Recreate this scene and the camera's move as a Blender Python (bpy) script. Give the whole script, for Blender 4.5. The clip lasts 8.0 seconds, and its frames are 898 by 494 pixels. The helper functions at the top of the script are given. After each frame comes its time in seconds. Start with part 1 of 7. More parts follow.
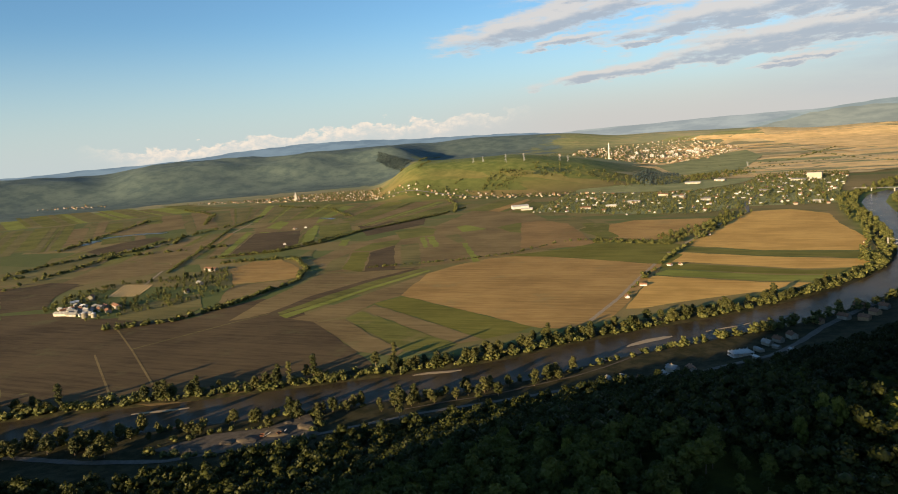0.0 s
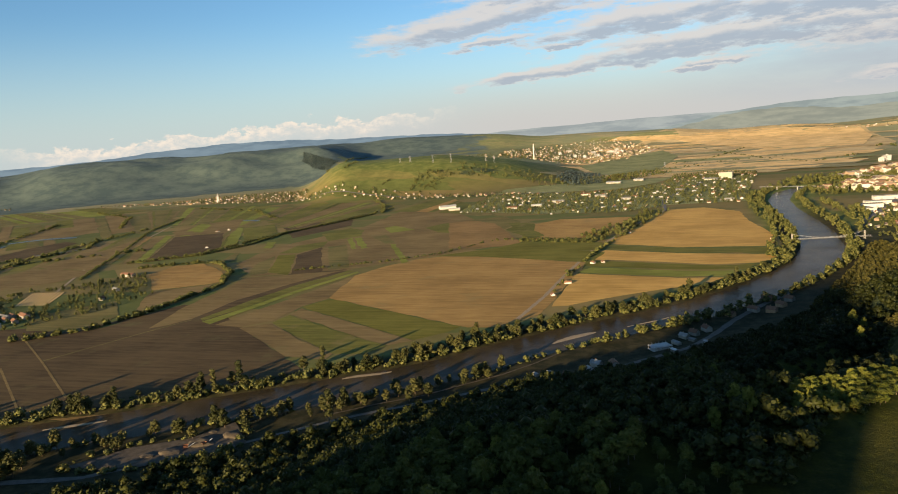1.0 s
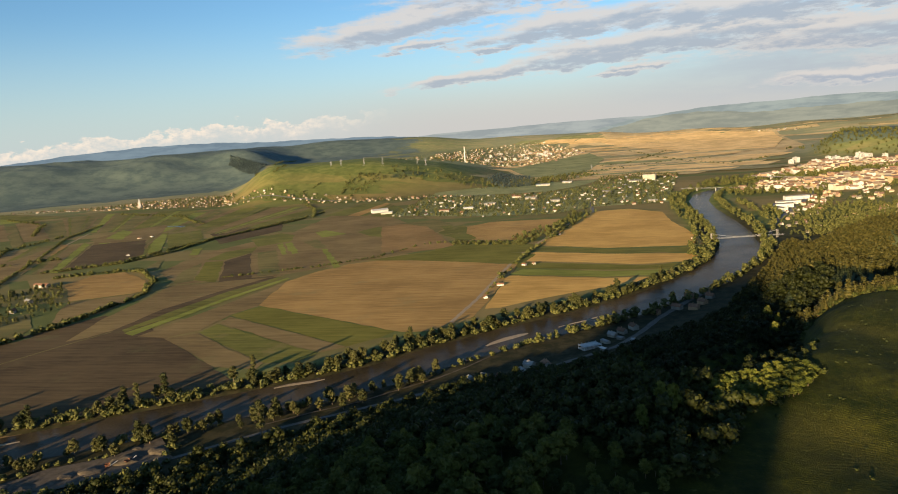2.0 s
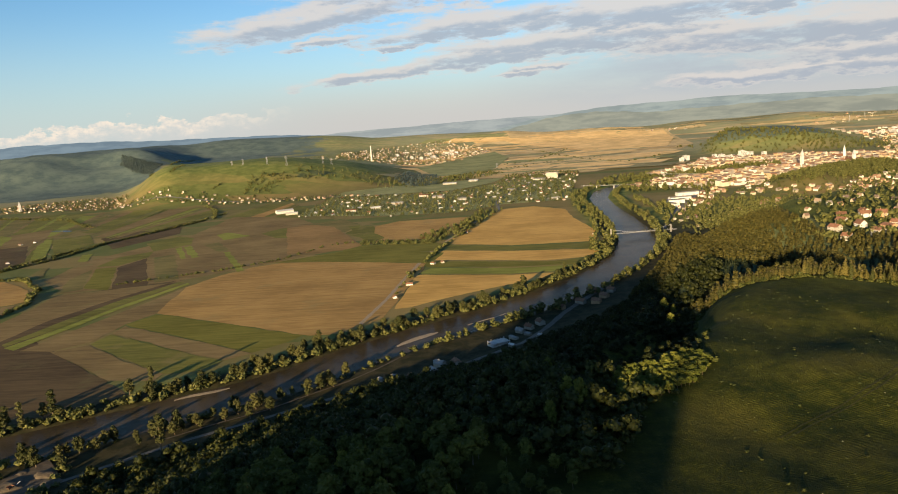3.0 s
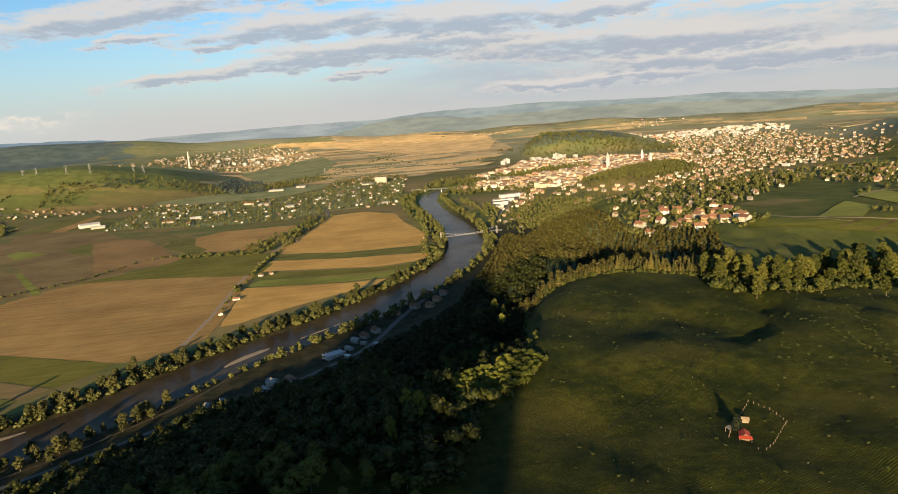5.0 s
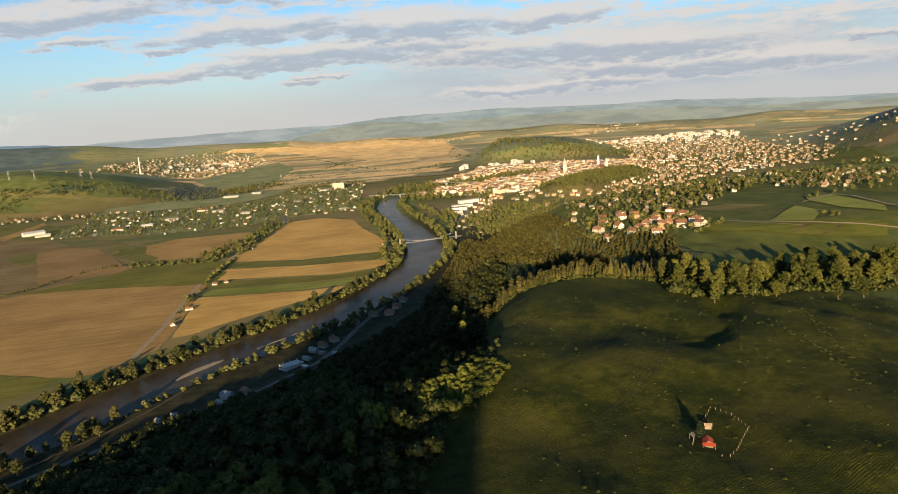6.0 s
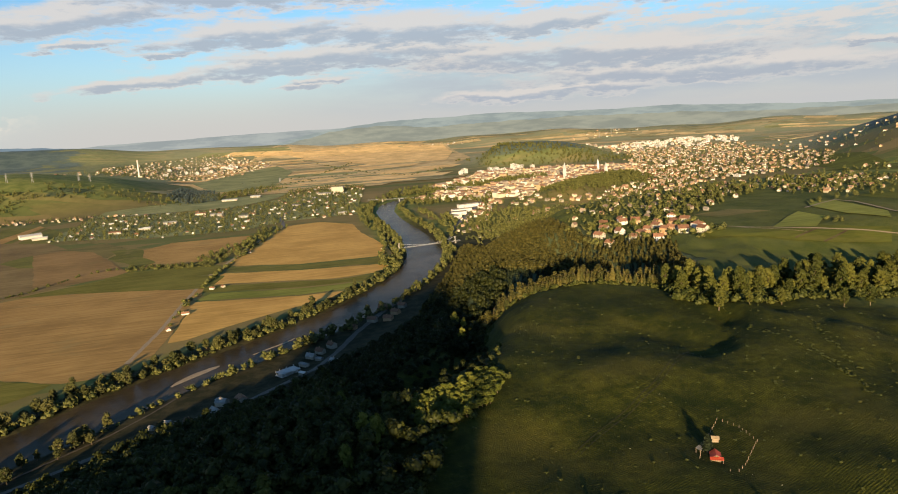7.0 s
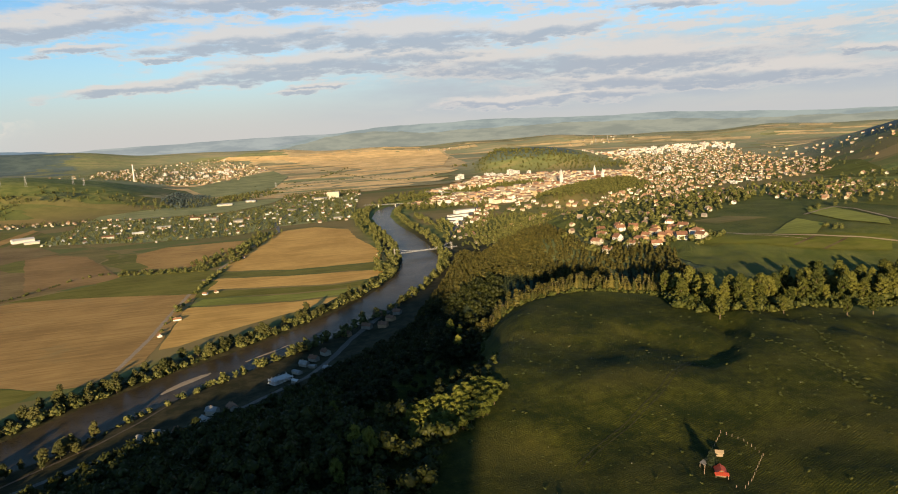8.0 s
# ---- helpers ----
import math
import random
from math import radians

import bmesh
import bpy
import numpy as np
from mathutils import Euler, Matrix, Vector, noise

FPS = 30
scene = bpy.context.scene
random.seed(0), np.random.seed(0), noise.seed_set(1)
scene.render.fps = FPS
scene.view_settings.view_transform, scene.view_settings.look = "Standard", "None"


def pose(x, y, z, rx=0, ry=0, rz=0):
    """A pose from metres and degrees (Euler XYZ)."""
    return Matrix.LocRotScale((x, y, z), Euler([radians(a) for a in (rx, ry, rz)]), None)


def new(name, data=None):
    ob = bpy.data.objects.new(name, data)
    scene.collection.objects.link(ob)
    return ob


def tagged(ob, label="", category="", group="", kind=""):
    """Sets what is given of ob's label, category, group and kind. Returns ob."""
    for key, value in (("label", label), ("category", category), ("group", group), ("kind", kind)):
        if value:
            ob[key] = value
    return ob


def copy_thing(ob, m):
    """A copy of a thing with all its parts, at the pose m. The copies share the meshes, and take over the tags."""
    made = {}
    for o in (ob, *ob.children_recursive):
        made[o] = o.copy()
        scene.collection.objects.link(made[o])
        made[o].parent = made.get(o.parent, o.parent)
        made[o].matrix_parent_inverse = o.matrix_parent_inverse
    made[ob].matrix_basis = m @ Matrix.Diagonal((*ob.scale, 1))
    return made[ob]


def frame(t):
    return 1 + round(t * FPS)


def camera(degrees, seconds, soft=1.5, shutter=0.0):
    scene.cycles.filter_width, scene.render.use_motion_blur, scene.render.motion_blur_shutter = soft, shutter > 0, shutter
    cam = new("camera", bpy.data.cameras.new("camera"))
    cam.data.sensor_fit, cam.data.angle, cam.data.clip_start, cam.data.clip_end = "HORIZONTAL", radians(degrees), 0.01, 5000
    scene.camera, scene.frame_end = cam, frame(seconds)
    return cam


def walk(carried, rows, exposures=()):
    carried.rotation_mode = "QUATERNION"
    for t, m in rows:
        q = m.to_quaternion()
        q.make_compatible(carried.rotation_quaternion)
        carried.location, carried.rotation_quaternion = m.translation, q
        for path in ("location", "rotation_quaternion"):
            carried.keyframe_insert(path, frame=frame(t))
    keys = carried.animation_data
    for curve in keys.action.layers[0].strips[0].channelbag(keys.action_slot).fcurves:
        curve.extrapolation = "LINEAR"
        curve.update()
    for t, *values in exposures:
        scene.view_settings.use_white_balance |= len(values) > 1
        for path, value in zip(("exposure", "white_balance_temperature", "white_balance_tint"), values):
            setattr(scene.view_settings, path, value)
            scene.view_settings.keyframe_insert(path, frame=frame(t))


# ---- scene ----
cam = camera(67.0, 8.0, soft=1.0)

# seconds, place, then yaw, pitch and roll in degrees
PATH = [
    (0.0, 0.02, 0.19, 166.51, 23.250, -8.734, -4.510),
    (0.5, 0.37, -0.40, 167.08, 19.960, -9.016, -4.457),
    (1.0, 0.64, -0.81, 167.55, 17.158, -9.184, -4.349),
    (2.5, 0.91, 0.47, 169.04, 7.787, -9.640, -4.254),
    (3.0, 0.87, 1.61, 169.45, 3.627, -10.059, -4.152),
    (3.5, 0.88, 3.19, 169.96, 0.011, -10.236, -4.091),
    (4.0, 1.21, 5.08, 170.26, -3.959, -10.456, -4.130),
    (4.5, 1.48, 7.24, 170.44, -7.578, -10.577, -4.051),
    (5.0, 1.55, 9.97, 170.61, -10.715, -10.700, -4.029),
    (6.5, 2.88, 19.08, 170.24, -14.695, -10.335, -3.756),
    (7.0, 3.70, 22.46, 170.01, -14.373, -10.128, -3.597),
    (7.5, 4.68, 25.97, 169.55, -14.214, -9.795, -3.354),
    (8.0, 5.66, 29.69, 168.95, -14.733, -9.673, -3.325),
]
walk(cam, [(t, pose(x, y, z, 90 + pitch, 0, yaw) @ pose(0, 0, 0, 0, 0, roll)) for t, x, y, z, yaw, pitch, roll in PATH],
     exposures=[(0.0, 1.2, 6600, 10), (8.0, 1.2, 6600, 10)])

# ---- light: a low evening sun behind the camera and a partly clouded sky ----
SUN_AZ, SUN_EL = radians(201), radians(9.5)
sun_data = bpy.data.lights.new("sun", "SUN")
sun_data.energy, sun_data.angle, sun_data.color = 5.2, radians(1.1), (1.0, 0.74, 0.41)
sun = new("sun", sun_data)
sun_dir = Vector((math.sin(SUN_AZ) * math.cos(SUN_EL), math.cos(SUN_AZ) * math.cos(SUN_EL), math.sin(SUN_EL)))
sun.matrix_world = Matrix.Translation(sun_dir * 3000) @ sun_dir.to_track_quat("Z", "Y").to_matrix().to_4x4()


class Nodes:
    """Short calls for node trees."""

    def __init__(self, tree):
        self.tree = tree
        tree.nodes.clear()

    def put(self, kind, **props):
        node = self.tree.nodes.new(kind)
        for key, value in props.items():
            if key == "operation":
                node.operation = value
            elif key == "blend":
                node.data_type, node.blend_type = "RGBA", value
            elif key == "noise_dimensions":
                node.noise_dimensions = value
            elif key == "attribute":
                node.attribute_name = value
        return node

    def wire(self, value, socket):
        if hasattr(value, "is_linked"):
            self.tree.links.new(value, socket)
        else:
            socket.default_value = value

    def math(self, op, a, b=0.0, clamp=False):
        n = self.put("ShaderNodeMath", operation=op)
        n.use_clamp = clamp
        self.wire(a, n.inputs[0])
        self.wire(b, n.inputs[1])
        return n.outputs[0]

    def vec(self, op, a, b=(0, 0, 0)):
        n = self.put("ShaderNodeVectorMath", operation=op)
        self.wire(a, n.inputs[0])
        self.wire(b, n.inputs[1])
        return n.outputs["Value"] if op in ("LENGTH", "DOT_PRODUCT") else n.outputs[0]

    def mix(self, f, a, b, blend="MIX"):
        n = self.put("ShaderNodeMix", blend=blend)
        self.wire(f, n.inputs["Factor"])
        self.wire((*a, 1) if isinstance(a, tuple) and len(a) == 3 else a, n.inputs[6])
        self.wire((*b, 1) if isinstance(b, tuple) and len(b) == 3 else b, n.inputs[7])
        return n.outputs[2]

    def ramp(self, f, lo, hi, a=0.0, b=1.0):
        n = self.put("ShaderNodeMapRange")
        n.interpolation_type = "SMOOTHSTEP"
        for k, v in enumerate((f, lo, hi, a, b)):
            self.wire(v, n.inputs[k])
        return n.outputs[0]

    def noise(self, at, scale, detail=4.0, rough=0.55):
        n = self.put("ShaderNodeTexNoise")
        self.wire(at, n.inputs["Vector"])
        for key, v in (("Scale", scale), ("Detail", detail), ("Roughness", rough)):
            n.inputs[key].default_value = v
        return n.outputs["Fac"]

    def colors(self, f, stops):
        n = self.put("ShaderNodeValToRGB")
        els = n.color_ramp.elements
        while len(els) < len(stops):
            els.new(0.5)
        for e, (p, c) in zip(els, stops):
            e.position, e.color = p, (*c, 1)
        self.wire(f, n.inputs[0])
        return n.outputs[0]

    def mapped(self, at, scale=(1, 1, 1), turn=0.0, move=(0, 0, 0)):
        n = self.put("ShaderNodeMapping")
        self.wire(at, n.inputs[0])
        n.inputs["Location"].default_value = move
        n.inputs["Rotation"].default_value = (0, 0, turn)
        n.inputs["Scale"].default_value = scale
        return n.outputs[0]


def build_sky():
    world = bpy.data.worlds.new("evening_sky")
    scene.world = world
    world.use_nodes = True
    n = Nodes(world.node_tree)
    sky = n.put("ShaderNodeTexSky")
    sky.sky_type, sky.sun_disc, sky.sun_elevation, sky.sun_rotation = "NISHITA", False, SUN_EL, SUN_AZ
    sky.altitude, sky.air_density, sky.dust_density, sky.ozone_density = 400, 1.0, 0.3, 3.0
    way = n.put("ShaderNodeTexCoord").outputs["Generated"]
    sep = n.put("ShaderNodeSeparateXYZ")
    n.wire(way, sep.inputs[0])
    x, y, z = sep.outputs
    az = n.math("MULTIPLY", n.math("ARCTAN2", x, y), 57.2958)
    el = n.math("MULTIPLY", n.math("ARCSINE", z), 57.2958)
    join = n.put("ShaderNodeCombineXYZ")
    n.wire(az, join.inputs[0])
    n.wire(el, join.inputs[1])
    flat = join.outputs[0]
    wisp = n.noise(n.mapped(flat, (0.12, 0.62, 1), radians(6)), 1.0, 8.0, 0.6)
    fine = n.noise(n.mapped(flat, (0.5, 1.9, 1), radians(7)), 1.0, 8.0, 0.66)
    sway = n.math("SUBTRACT", n.noise(n.mapped(flat, (0.22, 0.5, 1), 0, (7, 3, 0)), 1.0, 5.0, 0.6), 0.5)
    blue = n.vec("SCALE", sky.outputs[0])
    blue.node.inputs["Scale"].default_value = 0.142
    blue = n.mix(1.0, blue, (0.86, 1.0, 1.07), "MULTIPLY")
    # pale haze towards the horizon, thicker and warmer up the valley
    color = n.mix(n.ramp(el, 11.0, -1.0, 0.0, 0.9), blue, (0.45, 0.52, 0.545))
    color = n.mix(n.math("MULTIPLY", n.ramp(el, 5.5, 0.3), n.ramp(az, -34, -10, 0.1, 0.82)), color, (0.50, 0.475, 0.455))
    # a thin grey sheet over the town
    sheet = n.math("MULTIPLY", n.math("MULTIPLY", n.ramp(az, -4, 20), n.math("MULTIPLY", n.ramp(el, 8.6, 4.6), n.ramp(el, 0.6, 2.2, 0.35, 1.0))), n.ramp(wisp, 0.28, 0.62, 0.45, 0.95))
    color = n.mix(sheet, color, (0.385, 0.425, 0.475))
    # stretched evening clouds: centre (azimuth, elevation), half length, half thickness, lean
    bent_az = n.math("ADD", az, n.math("MULTIPLY", n.math("SUBTRACT", wisp, 0.5), 9.0))
    bent_el = n.math("ADD", n.math("ADD", el, n.math("MULTIPLY", sway, 1.6)), n.math("MULTIPLY", n.math("SUBTRACT", fine, 0.5), 1.05))
    streak = n.noise(n.mapped(flat, (0.075, 0.8, 1), radians(6), (1.3, 0.4, 0)), 1.0, 7.0, 0.6)
    cover = n.math("MULTIPLY", n.ramp(n.math("SUBTRACT", az, n.math("MULTIPLY", n.math("SUBTRACT", el, 6.0), -1.5)), -18, 14), n.math("MULTIPLY", n.ramp(el, 3.2, 5.6), n.ramp(el, 16, 10)))
    total, low = n.math("MULTIPLY", cover, n.ramp(n.math("ADD", streak, n.math("MULTIPLY", n.math("SUBTRACT", fine, 0.5), 0.5)), 0.36, 0.66, 0.0, 0.85)), 0.0
    for a, e, la, le, lean in ((-13.4, 9.0, 8.0, 1.0, 0.14), (-12.4, 7.2, 2.6, 0.34, 0.11), (-8.0, 4.6, 5.8, 0.46, 0.08), (1.8, 5.5, 6.6, 0.86, 0.06),
                               (-0.8, 7.9, 7.2, 0.9, 0.08), (11.6, 7.8, 8.4, 1.25, -0.01), (22.8, 7.6, 5.8, 0.7, 0.01), (8.3, 6.1, 9.2, 0.9, 0.01),
                               (27.0, 5.0, 13.0, 1.25, -0.03), (34.6, 3.2, 12.0, 0.9, -0.02), (5.1, 4.2, 2.2, 0.24, 0.04), (33.0, 8.8, 4.0, 0.42, -0.04),
                               (3.6, 3.8, 1.9, 0.22, 0.05), (-6.4, 6.6, 1.7, 0.27, 0.02), (46.4, 4.1, 2.4, 0.3, -0.01), (23.4, 2.2, 8.0, 0.5, 0.01),
                               (4.0, 11.0, 14.0, 0.9, 0.03), (40.0, 16.0, 30.0, 1.8, 0.0)):
        dx = n.math("SUBTRACT", bent_az, a)
        dy = n.math("SUBTRACT", n.math("SUBTRACT", bent_el, e), n.math("MULTIPLY", dx, lean))
        q = n.math("ADD", n.math("POWER", n.math("ABSOLUTE", n.math("DIVIDE", dx, la)), 2.0),
                   n.math("POWER", n.math("ABSOLUTE", n.math("DIVIDE", dy, le)), 2.0))
        body = n.ramp(q, 2.6, 0.0)
        total = n.math("MAXIMUM", total, body)
        low = n.math("MAXIMUM", low, n.math("MULTIPLY", body, n.ramp(n.math("DIVIDE", dy, le), 0.75, -0.35)))
    ragged = n.math("ADD", n.math("MULTIPLY", n.math("SUBTRACT", wisp, 0.5), 1.3), n.math("MULTIPLY", n.math("SUBTRACT", fine, 0.5), 1.5))
    mask = n.ramp(n.math("ADD", total, n.math("MULTIPLY", n.math("MULTIPLY", ragged, 1.2), n.ramp(total, 0.0, 0.25))), 0.0, 0.9, 0.0, 0.9)
    tone = n.ramp(n.math("ADD", low, n.math("MULTIPLY", n.math("SUBTRACT", fine, 0.5), 2.0)), 0.3, 1.0)
    cloud = n.mix(tone, (0.585, 0.555, 0.53), (0.345, 0.385, 0.445))
    color = n.mix(mask, color, cloud)
    # heaped clouds along the horizon
    puff = n.noise(n.mapped(flat, (0.5, 0.9, 1)), 1.0, 9.0, 0.64)
    patchy = n.noise(n.mapped(flat, (0.11, 0.0, 1), 0, (3.1, 0, 0)), 1.0, 2.0, 0.5)
    top = n.math("ADD", n.math("MULTIPLY", n.math("SUBTRACT", puff, 0.5), 3.2), n.math("ADD", n.math("MULTIPLY", n.math("SUBTRACT", patchy, 0.5), 3.0), n.math("ADD", 1.2, n.math("MULTIPLY", n.ramp(az, -50, -24), 1.0))))
    heap = n.math("MULTIPLY", n.ramp(n.math("SUBTRACT", top, el), 0.0, 0.25), n.math("MULTIPLY", n.ramp(az, -52, -45), n.ramp(az, -14, -24)))
    bulge = n.noise(n.mapped(flat, (1.6, 2.2, 1)), 1.0, 7.0, 0.68)
    glow = n.math("MULTIPLY", n.ramp(n.math("SUBTRACT", top, el), 1.8, 0.1), n.ramp(bulge, 0.32, 0.62, 0.3, 1.0))
    color = n.mix(n.math("MULTIPLY", heap, n.math("ADD", 0.3, n.math("MULTIPLY", glow, 0.65))), color, n.mix(glow, (0.52, 0.52, 0.52), (0.80, 0.69, 0.575)))
    bg, out = n.put("ShaderNodeBackground"), n.put("ShaderNodeOutputWorld")
    n.wire(color, bg.inputs[0])
    bg.inputs[1].default_value = 0.54
    n.wire(bg.outputs[0], out.inputs[0])


build_sky()

# ---- materials ----


def shader(name, rough=0.85, spec=0.25):
    m = bpy.data.materials.new(name)
    m.use_nodes = True
    n = Nodes(m.node_tree)
    b, out = n.put("ShaderNodeBsdfPrincipled"), n.put("ShaderNodeOutputMaterial")
    b.inputs["Roughness"].default_value = rough
    b.inputs["Specular IOR Level"].default_value = spec
    n.wire(b.outputs[0], out.inputs[0])
    return m, n, b


def bumped(n, b, height, strength, distance):
    k = n.put("ShaderNodeBump")
    k.inputs["Strength"].default_value, k.inputs["Distance"].default_value = strength, distance
    n.wire(height, k.inputs["Height"])
    n.wire(k.outputs[0], b.inputs["Normal"])


def place(n):
    return n.put("ShaderNodeNewGeometry").outputs["Position"]


def chance(n):
    return n.put("ShaderNodeObjectInfo").outputs["Random"]


def island(n):
    return n.put("ShaderNodeNewGeometry").outputs["Random Per Island"]


def plain(name, a, b_, rough=0.8, scale=0.6, spec=0.3, vary=0.0, each=None):
    """Two tones of one surface by noise, with a finer grain; vary: change of lightness from piece to piece."""
    m, n, b = shader(name, rough, spec)
    at = place(n)
    f = n.math("ADD", n.math("MULTIPLY", n.noise(at, scale, 5), 0.7), n.math("MULTIPLY", n.noise(at, scale * 9, 3), 0.3))
    c = n.mix(n.ramp(f, 0.3, 0.7), a, b_)
    if vary:
        r = island(n) if each == "island" else chance(n)
        c = n.mix(1.0, c, n.colors(r, ((0.0, (1 - vary,) * 3), (1.0, (1 + vary,) * 3))), "MULTIPLY")
    n.wire(c, b.inputs["Base Color"])
    bumped(n, b, f, 0.3, 0.05)
    return m


def leafage(name, dark, light, each="object"):
    m, n, b = shader(name, 0.6, 0.2)
    at = place(n)
    r = island(n) if each == "island" else chance(n)
    f = n.math("ADD", n.math("MULTIPLY", r, 0.6), n.math("MULTIPLY", n.noise(at, 0.7, 4, 0.6), 0.6))
    c = n.mix(n.ramp(f, 0.25, 0.95), dark, light)
    n.wire(c, b.inputs["Base Color"])
    t, mixed = n.put("ShaderNodeBsdfTranslucent"), n.put("ShaderNodeMixShader")
    n.wire(c, t.inputs[0])
    mixed.inputs[0].default_value = 0.22
    n.wire(b.outputs[0], mixed.inputs[1])
    n.wire(t.outputs[0], mixed.inputs[2])
    for node in n.tree.nodes:
        if node.type == "OUTPUT_MATERIAL":
            n.wire(mixed.outputs[0], node.inputs[0])
    return m


def crop(name, a, b_, turn, rows=0.5, relief=0.15, patch=None):
    """A field: rows along one direction, patches and drier stains."""
    m, n, b = shader(name, 0.95, 0.1)
    at = place(n)
    line = n.noise(n.mapped(at, (0.012, rows * 0.35, 0.05), turn), 1.0, 5, 0.65)
    fine = n.noise(n.mapped(at, (0.06, rows, 0.05), turn), 1.0, 3, 0.6)
    blot = n.noise(at, 0.011, 4, 0.6)
    f = n.math("ADD", n.math("MULTIPLY", line, 0.4), n.math("ADD", n.math("MULTIPLY", fine, 0.2), n.math("MULTIPLY", blot, 0.4)))
    c = n.mix(n.ramp(f, 0.37, 0.63), tuple(v * 0.86 for v in a), tuple(v * 1.12 for v in b_))
    if patch:
        c = n.mix(n.ramp(n.noise(at, 0.02, 6, 0.65), 0.55, 0.72, 0, 0.7), c, patch)
    n.wire(c, b.inputs["Base Color"])
    bumped(n, b, n.math("ADD", fine, n.noise(at, 0.9, 3)), 0.5, relief)
    return m


M = {}
M["wheat"] = crop("stubble", (0.28, 0.168, 0.055), (0.385, 0.238, 0.078), radians(-28), patch=(0.27, 0.195, 0.075))
M["gold"] = crop("ripe_corn", (0.44, 0.26, 0.068), (0.56, 0.34, 0.098), radians(4))
M["soil"] = crop("tilled_soil", (0.070, 0.048, 0.024), (0.112, 0.079, 0.038), radians(-35), patch=(0.13, 0.12, 0.05))
M["soil_red"] = crop("dry_soil", (0.155, 0.108, 0.045), (0.222, 0.158, 0.065), radians(60), patch=(0.17, 0.152, 0.058))
M["soil_warm"] = crop("dry_warm_soil", (0.205, 0.128, 0.048), (0.275, 0.172, 0.066), radians(75), patch=(0.21, 0.165, 0.06))
M["green"] = crop("young_corn", (0.108, 0.108, 0.023), (0.168, 0.158, 0.036), radians(10), patch=(0.22, 0.17, 0.07))
M["dark_green"] = crop("clover", (0.118, 0.112, 0.017), (0.165, 0.15, 0.03), radians(10))
M["bright"] = crop("spring_rape", (0.16, 0.175, 0.03), (0.225, 0.232, 0.048), radians(35))
M["hay"] = crop("hay_meadow", (0.072, 0.082, 0.011), (0.108, 0.114, 0.018), radians(60), rows=0.3, patch=(0.125, 0.114, 0.028))
# Far crops lightened so that valley haze lies in the base colour.
M["gold_far"] = crop("hazed_ripe_corn", (0.60, 0.40, 0.165), (0.75, 0.52, 0.235), radians(4), rows=0.1)
M["wheat_far"] = crop("hazed_stubble", (0.43, 0.32, 0.155), (0.57, 0.43, 0.22), radians(8), rows=0.1)
M["olive_far"] = crop("hazed_fallow", (0.21, 0.195, 0.095), (0.30, 0.265, 0.135), radians(20), rows=0.1)
M["green_far"] = crop("hazed_green_crop", (0.19, 0.205, 0.085), (0.27, 0.27, 0.115), radians(15), rows=0.1)
M["olive"] = crop("fallow", (0.12, 0.108, 0.036), (0.185, 0.15, 0.053), radians(50), patch=(0.1, 0.12, 0.035))


